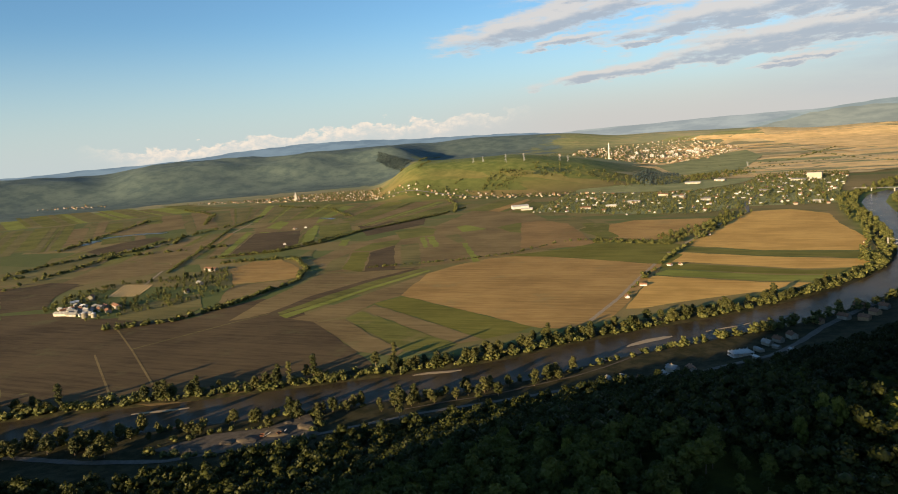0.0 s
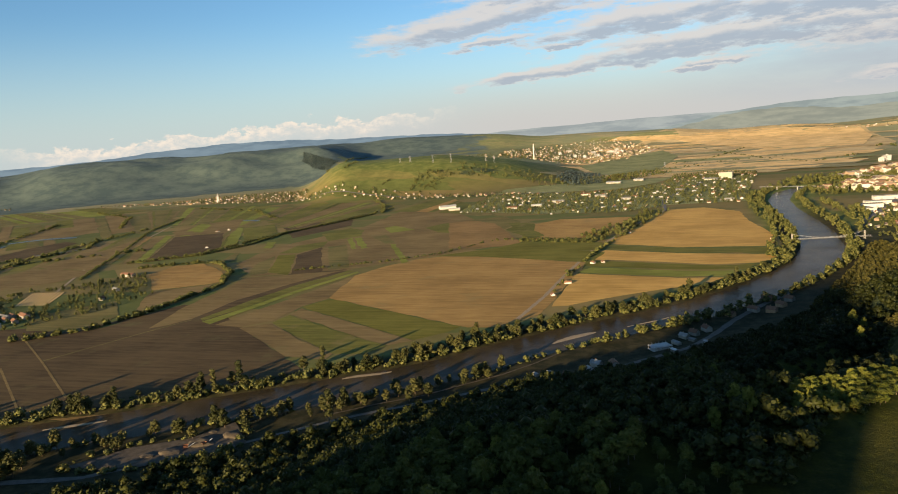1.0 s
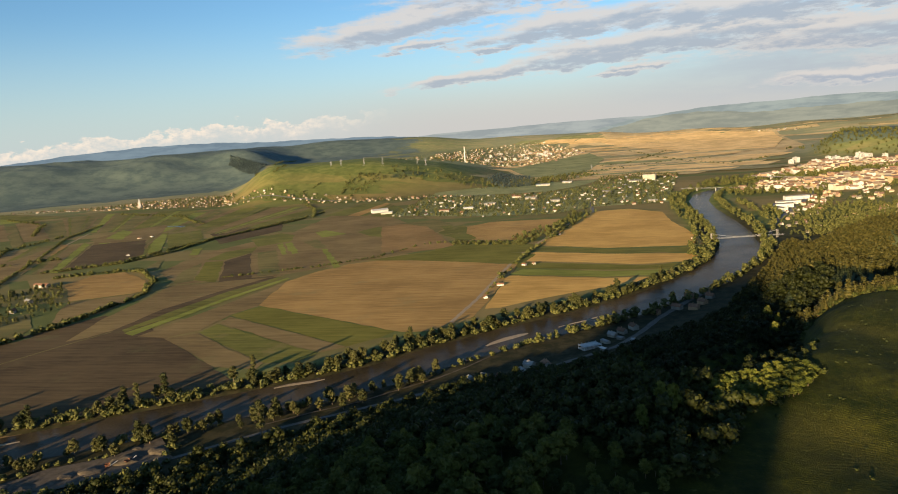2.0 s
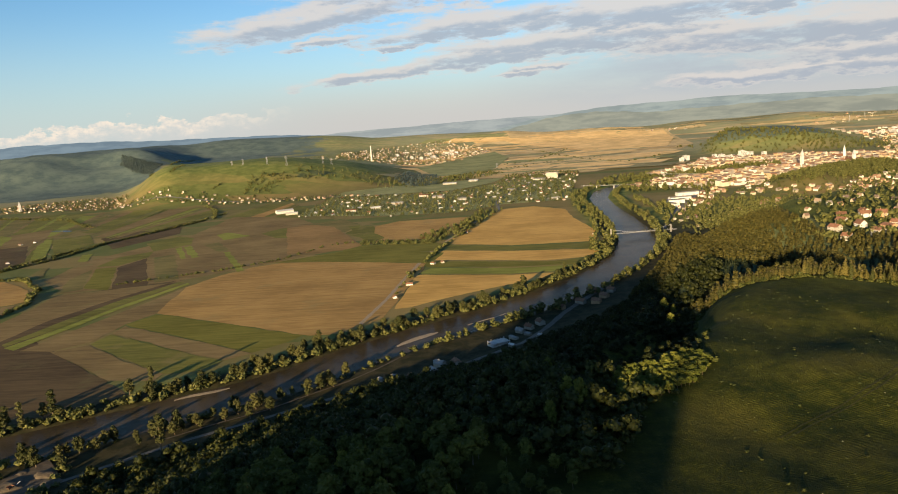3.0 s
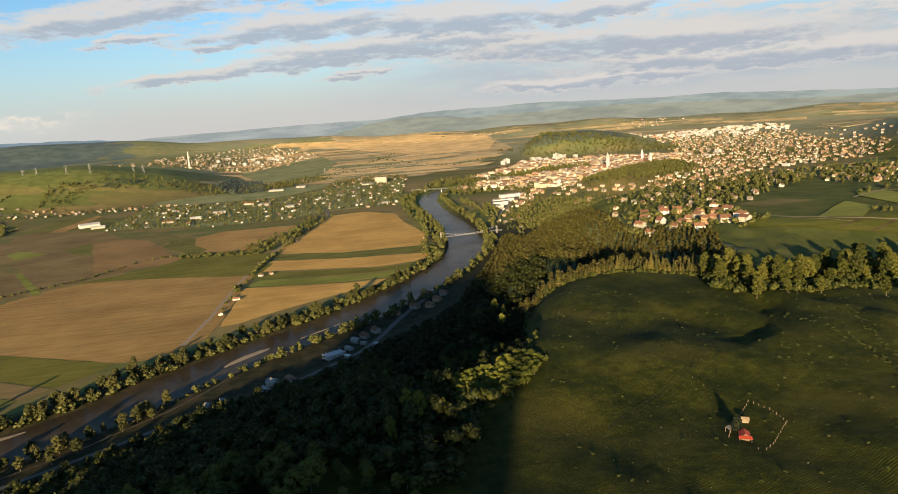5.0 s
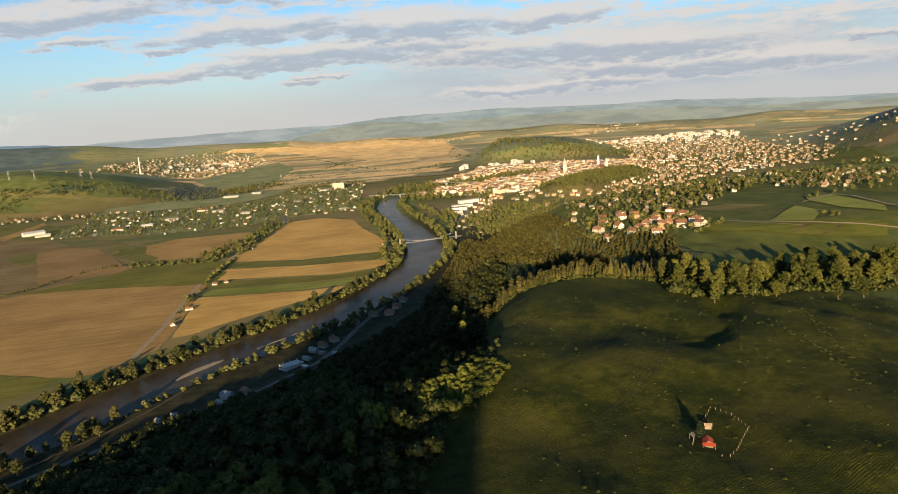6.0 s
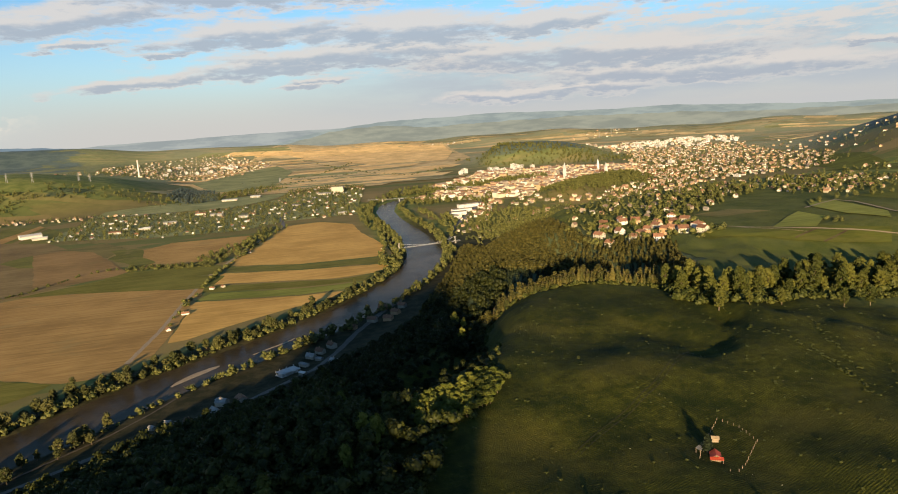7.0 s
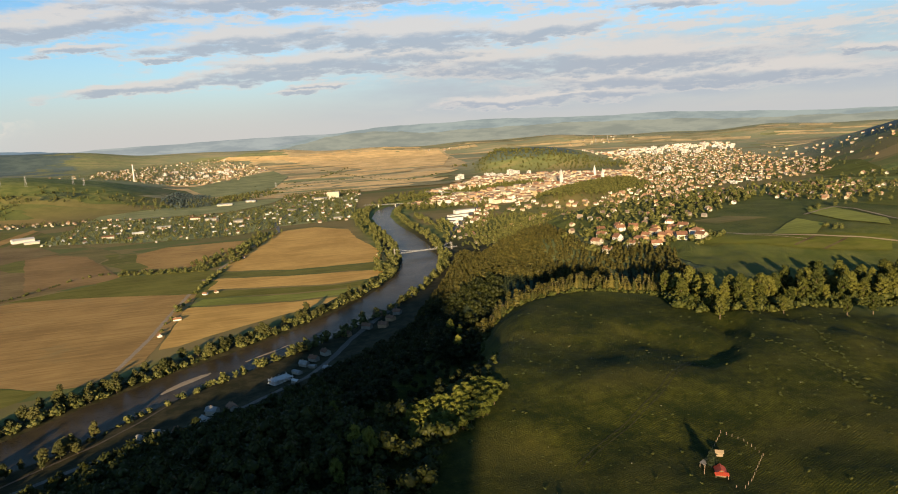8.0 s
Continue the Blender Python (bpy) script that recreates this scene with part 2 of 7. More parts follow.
def ground_material():
    m, n, b = shader("ground_cover", 0.95, 0.1)
    at = place(n)
    big, mid, small = n.noise(at, 0.004, 5, 0.6), n.noise(at, 0.035, 5, 0.6), n.noise(at, 0.6, 4, 0.6)
    grass = n.mix(n.ramp(mid, 0.35, 0.68), (0.094, 0.122, 0.030), (0.18, 0.195, 0.056))
    grass = n.mix(n.ramp(n.noise(at, 0.012, 5, 0.65), 0.5, 0.72, 0, 0.3), grass, (0.20, 0.17, 0.07))
    # far parcels
    vor = n.put("ShaderNodeTexVoronoi")
    vor.distance = "CHEBYCHEV"
    n.wire(n.mapped(at, (0.0042, 0.013, 0.0), radians(-18)), vor.inputs["Vector"])
    vor.inputs["Scale"].default_value = 1.0
    cell = n.put("ShaderNodeSeparateColor")
    n.wire(vor.outputs["Color"], cell.inputs[0])
    parcels = n.colors(cell.outputs[0], ((0.0, (0.10, 0.112, 0.034)), (0.2, (0.165, 0.13, 0.05)), (0.4, (0.115, 0.122, 0.038)), (0.55, (0.21, 0.15, 0.062)),
                                         (0.72, (0.14, 0.13, 0.046)), (0.85, (0.25, 0.175, 0.072)), (1.0, (0.17, 0.145, 0.052))))
    parcels.node.color_ramp.interpolation = "CONSTANT"
    tiny = n.put("ShaderNodeTexVoronoi")
    tiny.distance = "CHEBYCHEV"
    n.wire(n.mapped(at, (0.006, 0.034, 0.0), radians(-8)), tiny.inputs["Vector"])
    tiny.inputs["Scale"].default_value = 1.0
    cell_far = n.put("ShaderNodeSeparateColor")
    n.wire(tiny.outputs["Color"], cell_far.inputs[0])
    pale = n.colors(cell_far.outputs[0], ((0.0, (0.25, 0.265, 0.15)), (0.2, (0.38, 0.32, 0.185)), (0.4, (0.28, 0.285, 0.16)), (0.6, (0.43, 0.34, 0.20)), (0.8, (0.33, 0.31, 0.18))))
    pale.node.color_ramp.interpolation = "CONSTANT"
    # Haze is put into the colour: parcels and woods turn paler, bluer far off.
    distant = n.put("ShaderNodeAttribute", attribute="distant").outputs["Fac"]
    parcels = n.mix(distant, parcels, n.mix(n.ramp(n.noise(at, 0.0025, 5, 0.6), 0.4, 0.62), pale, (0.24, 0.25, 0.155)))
    tilled = n.put("ShaderNodeAttribute", attribute="tilled").outputs["Fac"]
    wood = n.put("ShaderNodeAttribute", attribute="wooded").outputs["Fac"]
    sown = n.put("ShaderNodeAttribute", attribute="meadow").outputs["Fac"]
    c = n.mix(tilled, grass, n.mix(n.ramp(small, 0.2, 0.8, 0.0, 0.35), parcels, grass))
    furrow = n.put("ShaderNodeTexWave")
    furrow.wave_profile = "SIN"
    n.wire(n.mapped(at, (1, 1, 0), radians(72)), furrow.inputs["Vector"])
    for key, v in (("Scale", 0.33), ("Distortion", 0.9), ("Detail", 3.0), ("Detail Scale", 0.6)):
        furrow.inputs[key].default_value = v
    sown_rows = n.math("MULTIPLY", n.math("MULTIPLY", furrow.outputs["Fac"], n.ramp(n.noise(at, 0.16, 5, 0.7), 0.36, 0.64)), n.ramp(n.vec("LENGTH", n.vec("SUBTRACT", at, (170, 190, 63))), 150, 70, 0.0, 1.0))
    blade = n.math("ADD", n.math("MULTIPLY", n.noise(at, 1.4, 6, 0.75), 0.55), n.math("MULTIPLY", n.noise(at, 0.22, 6, 0.7), 0.45))
    rows = n.math("ADD", n.math("MULTIPLY", sown_rows, 0.12), n.math("MULTIPLY", blade, 0.7))
    lush = n.mix(n.ramp(n.math("ADD", n.math("MULTIPLY", rows, 0.6), n.math("MULTIPLY", n.noise(at, 0.05, 6, 0.7), 0.4)), 0.34, 0.62), (0.016, 0.024, 0.003), (0.104, 0.099, 0.011))
    lush = n.mix(n.ramp(n.noise(at, 0.018, 6, 0.6), 0.5, 0.66, 0, 0.5), lush, (0.10, 0.088, 0.016))
    lush = n.mix(n.ramp(n.noise(at, 0.4, 6, 0.75), 0.6, 0.7, 0, 0.55), lush, (0.14, 0.13, 0.04))
    c = n.mix(sown, c, lush)
    # trodden earth and weeds along the near bank
    bank = n.put("ShaderNodeAttribute", attribute="bank").outputs["Fac"]
    earth = n.mix(n.ramp(n.noise(at, 0.09, 6, 0.7), 0.4, 0.62), (0.021, 0.022, 0.009), (0.050, 0.043, 0.020))
    c = n.mix(bank, c, earth)
    canopy = n.mix(n.ramp(n.math("ADD", n.math("MULTIPLY", n.noise(at, 0.05, 5, 0.7), 0.6), n.math("MULTIPLY", big, 0.4)), 0.35, 0.65), (0.045, 0.066, 0.036), (0.095, 0.11, 0.05))
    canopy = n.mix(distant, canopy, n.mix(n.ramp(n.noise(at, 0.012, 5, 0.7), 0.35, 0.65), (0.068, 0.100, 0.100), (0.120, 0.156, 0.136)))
    edge = n.ramp(n.math("ADD", wood, n.math("MULTIPLY", n.math("SUBTRACT", n.noise(at, 0.006, 6, 0.62), 0.5), 1.3)), 0.42, 0.56)
    c = n.mix(edge, c, canopy)
    n.wire(c, b.inputs["Base Color"])
    h = n.math("ADD", n.math("MULTIPLY", small, 0.3), n.math("MULTIPLY", n.math("MULTIPLY", n.noise(at, 0.08, 4, 0.7), edge), n.math("SUBTRACT", 9.0, n.math("MULTIPLY", distant, 6.5))))
    h = n.math("ADD", h, n.math("MULTIPLY", n.math("MULTIPLY", rows, sown), 4.0))
    bumped(n, b, h, 0.8, 0.6)
    return m


M["ground"] = ground_material()


def water_material():
    m, n, b = shader("river_water", 0.2, 0.06)
    at = place(n)
    n.wire(n.mix(n.ramp(n.noise(at, 0.02, 4), 0.35, 0.65), (0.038, 0.030, 0.018), (0.066, 0.051, 0.031)), b.inputs["Base Color"])
    b.inputs["IOR"].default_value = 1.25
    n.wire(n.ramp(n.noise(at, 0.03, 4), 0.4, 0.6, 0.06, 0.2), b.inputs["Roughness"])
    bumped(n, b, n.math("ADD", n.noise(at, 0.5, 4, 0.6), n.noise(n.mapped(at, (0.05, 0.05, 0.05)), 1.0, 3)), 1.0, 0.25)
    return m


M["water"] = water_material()
M["bark"] = plain("bark", (0.10, 0.075, 0.05), (0.17, 0.13, 0.09), 0.95, 2.0)
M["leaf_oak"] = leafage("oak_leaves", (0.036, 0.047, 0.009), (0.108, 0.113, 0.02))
# Lighter leaves with the evening sun put into the colour.
M["leaf_lit"] = leafage("sunlit_leaves", (0.07, 0.086, 0.012), (0.165, 0.168, 0.028))
M["leaf_river"] = leafage("willow_leaves", (0.0389, 0.0456, 0.013), (0.0959, 0.0933, 0.0301))
M["leaf_ash"] = leafage("ash_leaves", (0.036, 0.044, 0.0072), (0.116, 0.116, 0.0216))
M["leaf_pine"] = leafage("pine_needles", (0.046, 0.052, 0.0137), (0.135, 0.115, 0.030))
M["leaf_dark_needle"] = leafage("dark_needles", (0.012, 0.02, 0.009), (0.03, 0.04, 0.016), "island")
# Darker leaves: the shade along the meadow is put into the colour.
M["leaf_dark"] = leafage("shaded_wood_leaves", (0.011, 0.016, 0.003), (0.032, 0.037, 0.007), "island")
M["leaf_tuft"] = leafage("grass_tufts", (0.035, 0.046, 0.009), (0.085, 0.09, 0.02), "island")
M["leaf_pale"] = leafage("pale_blossom", (0.16, 0.15, 0.07), (0.42, 0.40, 0.26), "island")
M["leaf_far"] = leafage("far_leaves", (0.053, 0.0639, 0.017), (0.153, 0.1496, 0.0449), "island")
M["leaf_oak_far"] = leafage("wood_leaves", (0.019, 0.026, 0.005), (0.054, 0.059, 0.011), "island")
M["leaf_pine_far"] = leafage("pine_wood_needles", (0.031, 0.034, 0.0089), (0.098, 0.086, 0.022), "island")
M["gravel"] = plain("gravel", (0.05, 0.04, 0.028), (0.108, 0.086, 0.06), 0.95, 0.3)
M["dirt"] = plain("dirt_track", (0.24, 0.18, 0.11), (0.35, 0.27, 0.17), 0.95, 0.4)
M["asphalt"] = plain("asphalt", (0.11, 0.105, 0.10), (0.17, 0.16, 0.15), 0.9, 0.5)
M["lane"] = plain("old_lane", (0.075, 0.069, 0.057), (0.13, 0.117, 0.096), 0.95, 0.3)
M["plaster"] = plain("plaster", (0.34, 0.31, 0.25), (0.48, 0.45, 0.37), 0.9, 0.5, vary=0.18)


def assorted(name, tones, rough=0.9):
    """A surface whose colour goes from house to house, with stains."""
    m, n, b = shader(name, rough, 0.3)
    at = place(n)
    c = n.colors(island(n), [(k / len(tones), t) for k, t in enumerate(tones)])
    c.node.color_ramp.interpolation = "CONSTANT"
    f = n.math("ADD", n.math("MULTIPLY", n.noise(at, 0.25, 5), 0.6), n.math("MULTIPLY", n.noise(at, 2.2, 4), 0.4))
    n.wire(n.mix(n.ramp(f, 0.3, 0.7, 0.0, 0.35), c, (0.2, 0.17, 0.13)), b.inputs["Base Color"])
    bumped(n, b, f, 0.3, 0.05)
    return m


M["plaster_isl"] = assorted("town_plaster", ((0.50, 0.44, 0.31), (0.34, 0.30, 0.22), (0.60, 0.56, 0.47), (0.46, 0.34, 0.19), (0.28, 0.25, 0.21), (0.66, 0.63, 0.56), (0.40, 0.27, 0.17), (0.54, 0.50, 0.38)))
M["white"] = plain("white_paint", (0.46, 0.45, 0.42), (0.58, 0.57, 0.54), 0.7, 0.4)
M["brick"] = plain("raw_brick", (0.31, 0.19, 0.10), (0.43, 0.28, 0.16), 0.9, 0.8, vary=0.15)
M["tile"] = plain("clay_tiles", (0.14, 0.07, 0.042), (0.235, 0.118, 0.066), 0.85, 0.6, vary=0.3)
M["tile_isl"] = assorted("town_tiles", ((0.24, 0.125, 0.075), (0.17, 0.10, 0.07), (0.31, 0.175, 0.105), (0.21, 0.18, 0.15), (0.27, 0.13, 0.07), (0.34, 0.24, 0.16), (0.14, 0.10, 0.08)), 0.85)
M["red_tin"] = plain("red_sheet", (0.36, 0.045, 0.02), (0.48, 0.08, 0.035), 0.55, 0.8)
M["grey_tin"] = plain("grey_sheet", (0.35, 0.35, 0.35), (0.50, 0.50, 0.49), 0.5, 0.3, vary=0.2)
M["old_sheet"] = plain("old_sheet", (0.15, 0.145, 0.135), (0.30, 0.285, 0.26), 0.7, 0.3, vary=0.35)
M["old_plaster"] = plain("old_plaster", (0.20, 0.18, 0.14), (0.34, 0.31, 0.25), 0.95, 0.4, vary=0.3)
M["leaf_blue"] = leafage("hazy_shade_leaves", (0.045, 0.066, 0.064), (0.075, 0.10, 0.094), "island")
M["wood"] = plain("weathered_planks", (0.18, 0.135, 0.09), (0.30, 0.23, 0.16), 0.9, 1.5)
M["concrete"] = plain("concrete", (0.38, 0.36, 0.33), (0.52, 0.50, 0.46), 0.9, 0.2, vary=0.1)
M["rut"] = plain("worn_grass", (0.018, 0.02, 0.005), (0.05, 0.048, 0.014), 0.95, 0.5)
M["steel"] = plain("steel", (0.25, 0.25, 0.26), (0.40, 0.40, 0.40), 0.5, 1.0)
M["rust"] = plain("rusty_iron", (0.13, 0.055, 0.03), (0.21, 0.09, 0.05), 0.9, 1.0)


def glass_material():
    m, n, b = shader("window_glass", 0.08, 0.6)
    b.inputs["Base Color"].default_value = (0.03, 0.035, 0.04, 1)
    return m


M["glass"] = glass_material()

# ---- the lie of the land ----
RIVER = np.array([(-1500, -260), (-900, 40), (-640, 170), (-452, 272), (-404, 299), (-330, 340), (-281, 370), (-215, 411), (-180, 432), (-145, 460), (-112, 498),
                  (-66, 542), (-20, 580), (28, 620), (80, 680), (128, 745), (173, 830), (200, 925), (215, 1040), (221, 1160), (222, 1300),
                  (232, 1440), (262, 1570), (320, 1665), (420, 1760), (600, 1850), (800, 1960)], float)
FOOT = np.array([(-1500, -420), (-900, -60), (-600, 120), (-400, 212), (-304, 234), (-231, 292), (-185, 338), (-128, 382), (-82, 420), (-15, 456),
                 (29, 497), (80, 545), (104, 574), (157, 694), (228, 876), (268, 958), (340, 1030), (470, 1110), (700, 1240), (1050, 1330),
                 (1500, 1330), (2600, 1200)], float)
SWALE = np.array([(93, 281), (114, 289), (142, 301), (165, 317), (180, 314), (186, 298)], float)
DITCH = np.array([(228, 324), (211, 295), (194, 279), (186, 278)], float)
DELL = np.array([(42, 304), (76, 330), (98, 362), (110, 405), (122, 440), (132, 474), (136, 520), (130, 570)], float)
GULLY = np.array([(90, 590), (180, 556), (330, 505), (560, 450)], float)
KNOLL = np.array([(640, 1400), (760, 1520), (880, 1600)], float)


def off_line(x, y, line):
    """Distance from a line of points."""
    best = np.full(np.shape(x), 1e9)
    for (ax, ay), (bx, by) in zip(line[:-1], line[1:]):
        dx, dy = bx - ax, by - ay
        s = np.clip(((x - ax) * dx + (y - ay) * dy) / (dx * dx + dy * dy), 0, 1)
        best = np.minimum(best, np.hypot(x - ax - s * dx, y - ay - s * dy))
    return best


def inside(x, y, poly):
    hit = np.zeros(np.shape(x), bool)
    for (ax, ay), (bx, by) in zip(poly, np.roll(poly, -1, axis=0)):
        if ay != by:
            hit ^= ((ay > y) != (by > y)) & (x < (bx - ax) * (y - ay) / (by - ay) + ax)
    return hit


def step(a, b, v):
    s = np.clip((np.asarray(v, float) - a) / (b - a), 0, 1)
    return s * s * (3 - 2 * s)


def wave(x, y, size, seed):
    """Smooth unevenness between -1 and 1."""
    r = np.random.RandomState(seed)
    total = np.zeros(np.shape(x))
    for k in range(7):
        a, f, p = r.uniform(0, 6.28), r.uniform(0.6, 1.7) * 6.28 / size, r.uniform(0, 6.28)
        total = total + np.sin((x * np.cos(a) + y * np.sin(a)) * f + p)
    return total / 4.5


HILL = np.vstack([FOOT, [(4900, 1100), (4900, -4900), (-4900, -4900), (-4900, -2400)]])


def far_rise(r):
    """The wide valley lifts gently towards the horizon."""
    s = np.minimum(np.maximum(r - 2500, 0) / 2300, 0.9985)
    reach = 2500 - 2300 * np.log(1 - s)
    return np.where(r < 2500, 0, 170 * (1 - np.minimum(r, 4796) / reach))


def blob(az, r, a, wa, c, wr):
    return np.exp(-((az - a) / wa) ** 2 - ((r - c) / wr) ** 2)


def land(x, y):
    """Height of the ground, and how much of it is wooded, tilled and meadow."""
    x, y = np.asarray(x, float), np.asarray(y, float)
    r, az = np.hypot(x, y), np.degrees(np.arctan2(x, y))
    z = far_rise(r)
    # ridges round the valley
    skyline = 170 + 4750 * np.tan(np.radians(-0.55 + 0.1 * np.sin(az * 0.31 + 1) + 0.06 * np.sin(az * 0.83) - 0.3 * step(-41, -52, az) - 0.5 * step(-4, 5, az)))
    z = z + (skyline - z) * step(4050, 4720, r)
    rough = wave(x, y, 700, 3)
    left = step(-23, -29, az) * (1 - 0.75 * 0.5 * blob(az, 0 * r, -49.5, 2.2, 0, 1))
    z = z + np.maximum(166 - 26 * step(-47, -53, az) + 12 * rough - z, 0) * (1 + 0.14 * wave(x, y, 380, 21) * step(3950, 3600, r) + 0.05 * wave(x, y, 170, 22)) * left * step(3180 + 250 * step(-46, -54, az), 3900, r)
    crest = 52 + 48 * step(-7.5, -18, az) + 5 * rough
    green = step(-29.5, -25, az) * step(-4.5, -12, az) * step(1960, 2420, r) * (1 - 0.5 * step(2650, 3200, r))
    z = z + crest * green
    mound = step(16.6, 19.3, az) * step(31, 22, az) * step(2640, 2880, r) * step(3600, 3150, r)
    z = z + 72 * mound
    z = z + 9 * step(3, 12, az) * step(3900, 4500, r) * (0.7 + 0.9 * rough)
    side = step(40.5, 52, az) * step(1600, 2900, r) * step(4100, 3300, r)
    z = z + 140 * side * (1 + 0.06 * rough)
    # the hill under the camera
    d = off_line(x, y, FOOT) * np.where(inside(x, y, HILL), 1, -1)
    run = 205 - 40 * step(0, 120, x) - 55 * step(430, 560, y) + 70 * step(-100, -260, x) + 420 * step(700, 1080, y)
    g = off_line(x, y, GULLY)
    top = 64 - 30 * np.exp(-((g / 88) ** 4)) * step(40, 140, d) * step(315, 235, x) - 6 * step(545, 640, y) * step(345, 285, x) + (3.2 * wave(x, y, 150, 5) + 1.1 * wave(x, y, 55, 9) + 0.5 * wave(x, y, 19, 4) + 1.5 * wave(x, y, 38, 8) * step(205, 250, x)) * (1 - 0.85 * step(330, 420, x))
    top = top - 16 * step(-90, -200, x)
    top = top - 14 * step(200, 420, x) * step(520, 420, y)
    top = top - 3.5 * np.exp(-((off_line(x, y, SWALE) / 21) ** 2)) - 2.8 * np.exp(-((off_line(x, y, DITCH) / 6.0) ** 2))
    top = top - 25 * np.exp(-((off_line(x, y, DELL) / 17) ** 2))
    # unseen brow behind the camera, towards the sun, added and notched to cast shade
    u = x * 0.934 - y * 0.358
    v = x * 0.358 + y * 0.934
    crown = 13 + 22 * step(-265, -230, u) + 57 * step(-195, -180, u) - (13 * step(-76, -72, u) + 13 * step(-54, -51, u)) * step(-24, -28, u)
    shade_brow = (crown + 2.5 * wave(x, y, 40, 15)) * step(-700, -500, u) * step(-19, -25, u) * step(-45, -130, v)
    q = np.clip((d - 5) / (run - 5), 0, 1)
    hill = 2.5 + (top - 2.5) * (0.55 * q * q * (3 - 2 * q) + 0.45 * q) + shade_brow * step(60, 200, d)
    z = np.where(d > 0, np.maximum(hill, z), z + 2.5 * step(30, 4, -d) * (r < 2000))
    z = z + 23 * np.exp(-((off_line(x, y, KNOLL) / 75) ** 2))
    # the river bed
    w = off_line(x, y, RIVER) * (1 + 0.3 * step(950, 1350, y))
    z = np.where((w < 40) & (d < 8), np.minimum(z, -3.4 + 3.4 * step(17, 31, w) + np.where(w > 31, 9, 0)), z)
    wooded = np.clip(0.92 * step(-23, -29, az) * step(2800, 3250, r) + (0.42 * step(4000, 4500, r) * step(-12, -22, az) + 0.36 * step(4200, 4500, r) * step(6, 16, az)) + 0.75 * mound, 0, 1)
    wooded = np.clip(wooded + 0.62 * green * step(2330, 2230, r) * step(-20, -15, az) + 0.6 * step(3400, 3900, r) * step(-6, -18, az), 0, 1)
    wooded = np.clip(wooded + 0.9 * step(0.3, 0.6, side) * step(2500, 2800, r), 0, 1)
    wooded = np.where((d > 40) & (r < 1100), np.maximum(wooded, 0.85 * step(462, 480, y + 0.25 * (x - 200)) * step(320, 296, x) * step(900, 800, y)), wooded)
    tilled = np.clip((0.92 + 0.08 * step(1300, 1700, r)) * step(-45, -75, d) * (1 - green) * (1 - mound), 0, 1) * step(48, 70, off_line(x, y, RIVER))
    meadow = step(80, 120, d) * np.maximum(np.maximum(step(520, 430, r), step(240, 180, x)), 0.55) * step(1250, 900, r)
    bank = step(-78, -62, d) * step(75, 40, d) * step(1500, 900, r)
    bank = np.maximum(bank, step(56, 44, w) * step(1500, 1100, r))
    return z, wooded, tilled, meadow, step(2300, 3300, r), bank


def graded(*stretches):
    out = [np.arange(a, b, s) for a, b, s in stretches]
    return np.concatenate(out + [[stretches[-1][1]]])


def link(name, verts, faces, mats, parent=None, index=None, smooth=False):
    me = bpy.data.meshes.new(name)
    me.from_pydata(verts, [], faces)
    for m in mats if isinstance(mats, (list, tuple)) else [mats]:
        me.materials.append(m)
    if index is not None:
        me.polygons.foreach_set("material_index", index)
    if smooth:
        me.polygons.foreach_set("use_smooth", np.ones(len(me.polygons), bool))
    me.update()
    ob = new(name, me)
    ob.parent = parent
    return ob


XS = graded((-4860, -1500, 70), (-1500, -480, 22), (-480, 620, 5), (620, 1000, 14), (1000, 4860, 60))
YS = graded((-1400, -300, 55), (-300, 760, 5), (760, 1750, 11), (1750, 4870, 40))
TABLE = np.zeros((len(YS), len(XS)))


def height(x, y):
    """The ground's height, from the corners of its mesh."""
    i = min(max(int(np.searchsorted(XS, x)) - 1, 0), len(XS) - 2)
    j = min(max(int(np.searchsorted(YS, y)) - 1, 0), len(YS) - 2)
    u, v = (x - XS[i]) / (XS[i + 1] - XS[i]), (y - YS[j]) / (YS[j + 1] - YS[j])
    return float((TABLE[j, i] * (1 - u) + TABLE[j, i + 1] * u) * (1 - v) + (TABLE[j + 1, i] * (1 - u) + TABLE[j + 1, i + 1] * u) * v)


def build_ground():
    xs, ys = XS, YS
    gx, gy = np.meshgrid(xs, ys)
    z, wooded, tilled, meadow, distant, bank = land(gx.ravel(), gy.ravel())
    TABLE[:] = z.reshape(gx.shape)
    nx, ny = len(xs), len(ys)
    verts = np.column_stack([gx.ravel(), gy.ravel(), z])
    i = (np.arange(ny - 1)[:, None] * nx + np.arange(nx - 1)).ravel()
    faces = np.column_stack([i, i + 1, i + nx + 1, i + nx])
    r = np.hypot(verts[:, 0], verts[:, 1])
    faces = faces[(r[faces] < 4870).all(1)]
    used, back = np.unique(faces, return_inverse=True)
    ob = link("ground", verts[used].tolist(), back.reshape(-1, 4).tolist(), M["ground"], smooth=True)
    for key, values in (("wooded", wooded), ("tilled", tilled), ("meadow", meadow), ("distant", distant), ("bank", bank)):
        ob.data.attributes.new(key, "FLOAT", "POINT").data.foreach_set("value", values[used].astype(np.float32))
    return tagged(ob, "wide green valley floor with wooded hills and meadows", "ground", kind="structure")


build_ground()


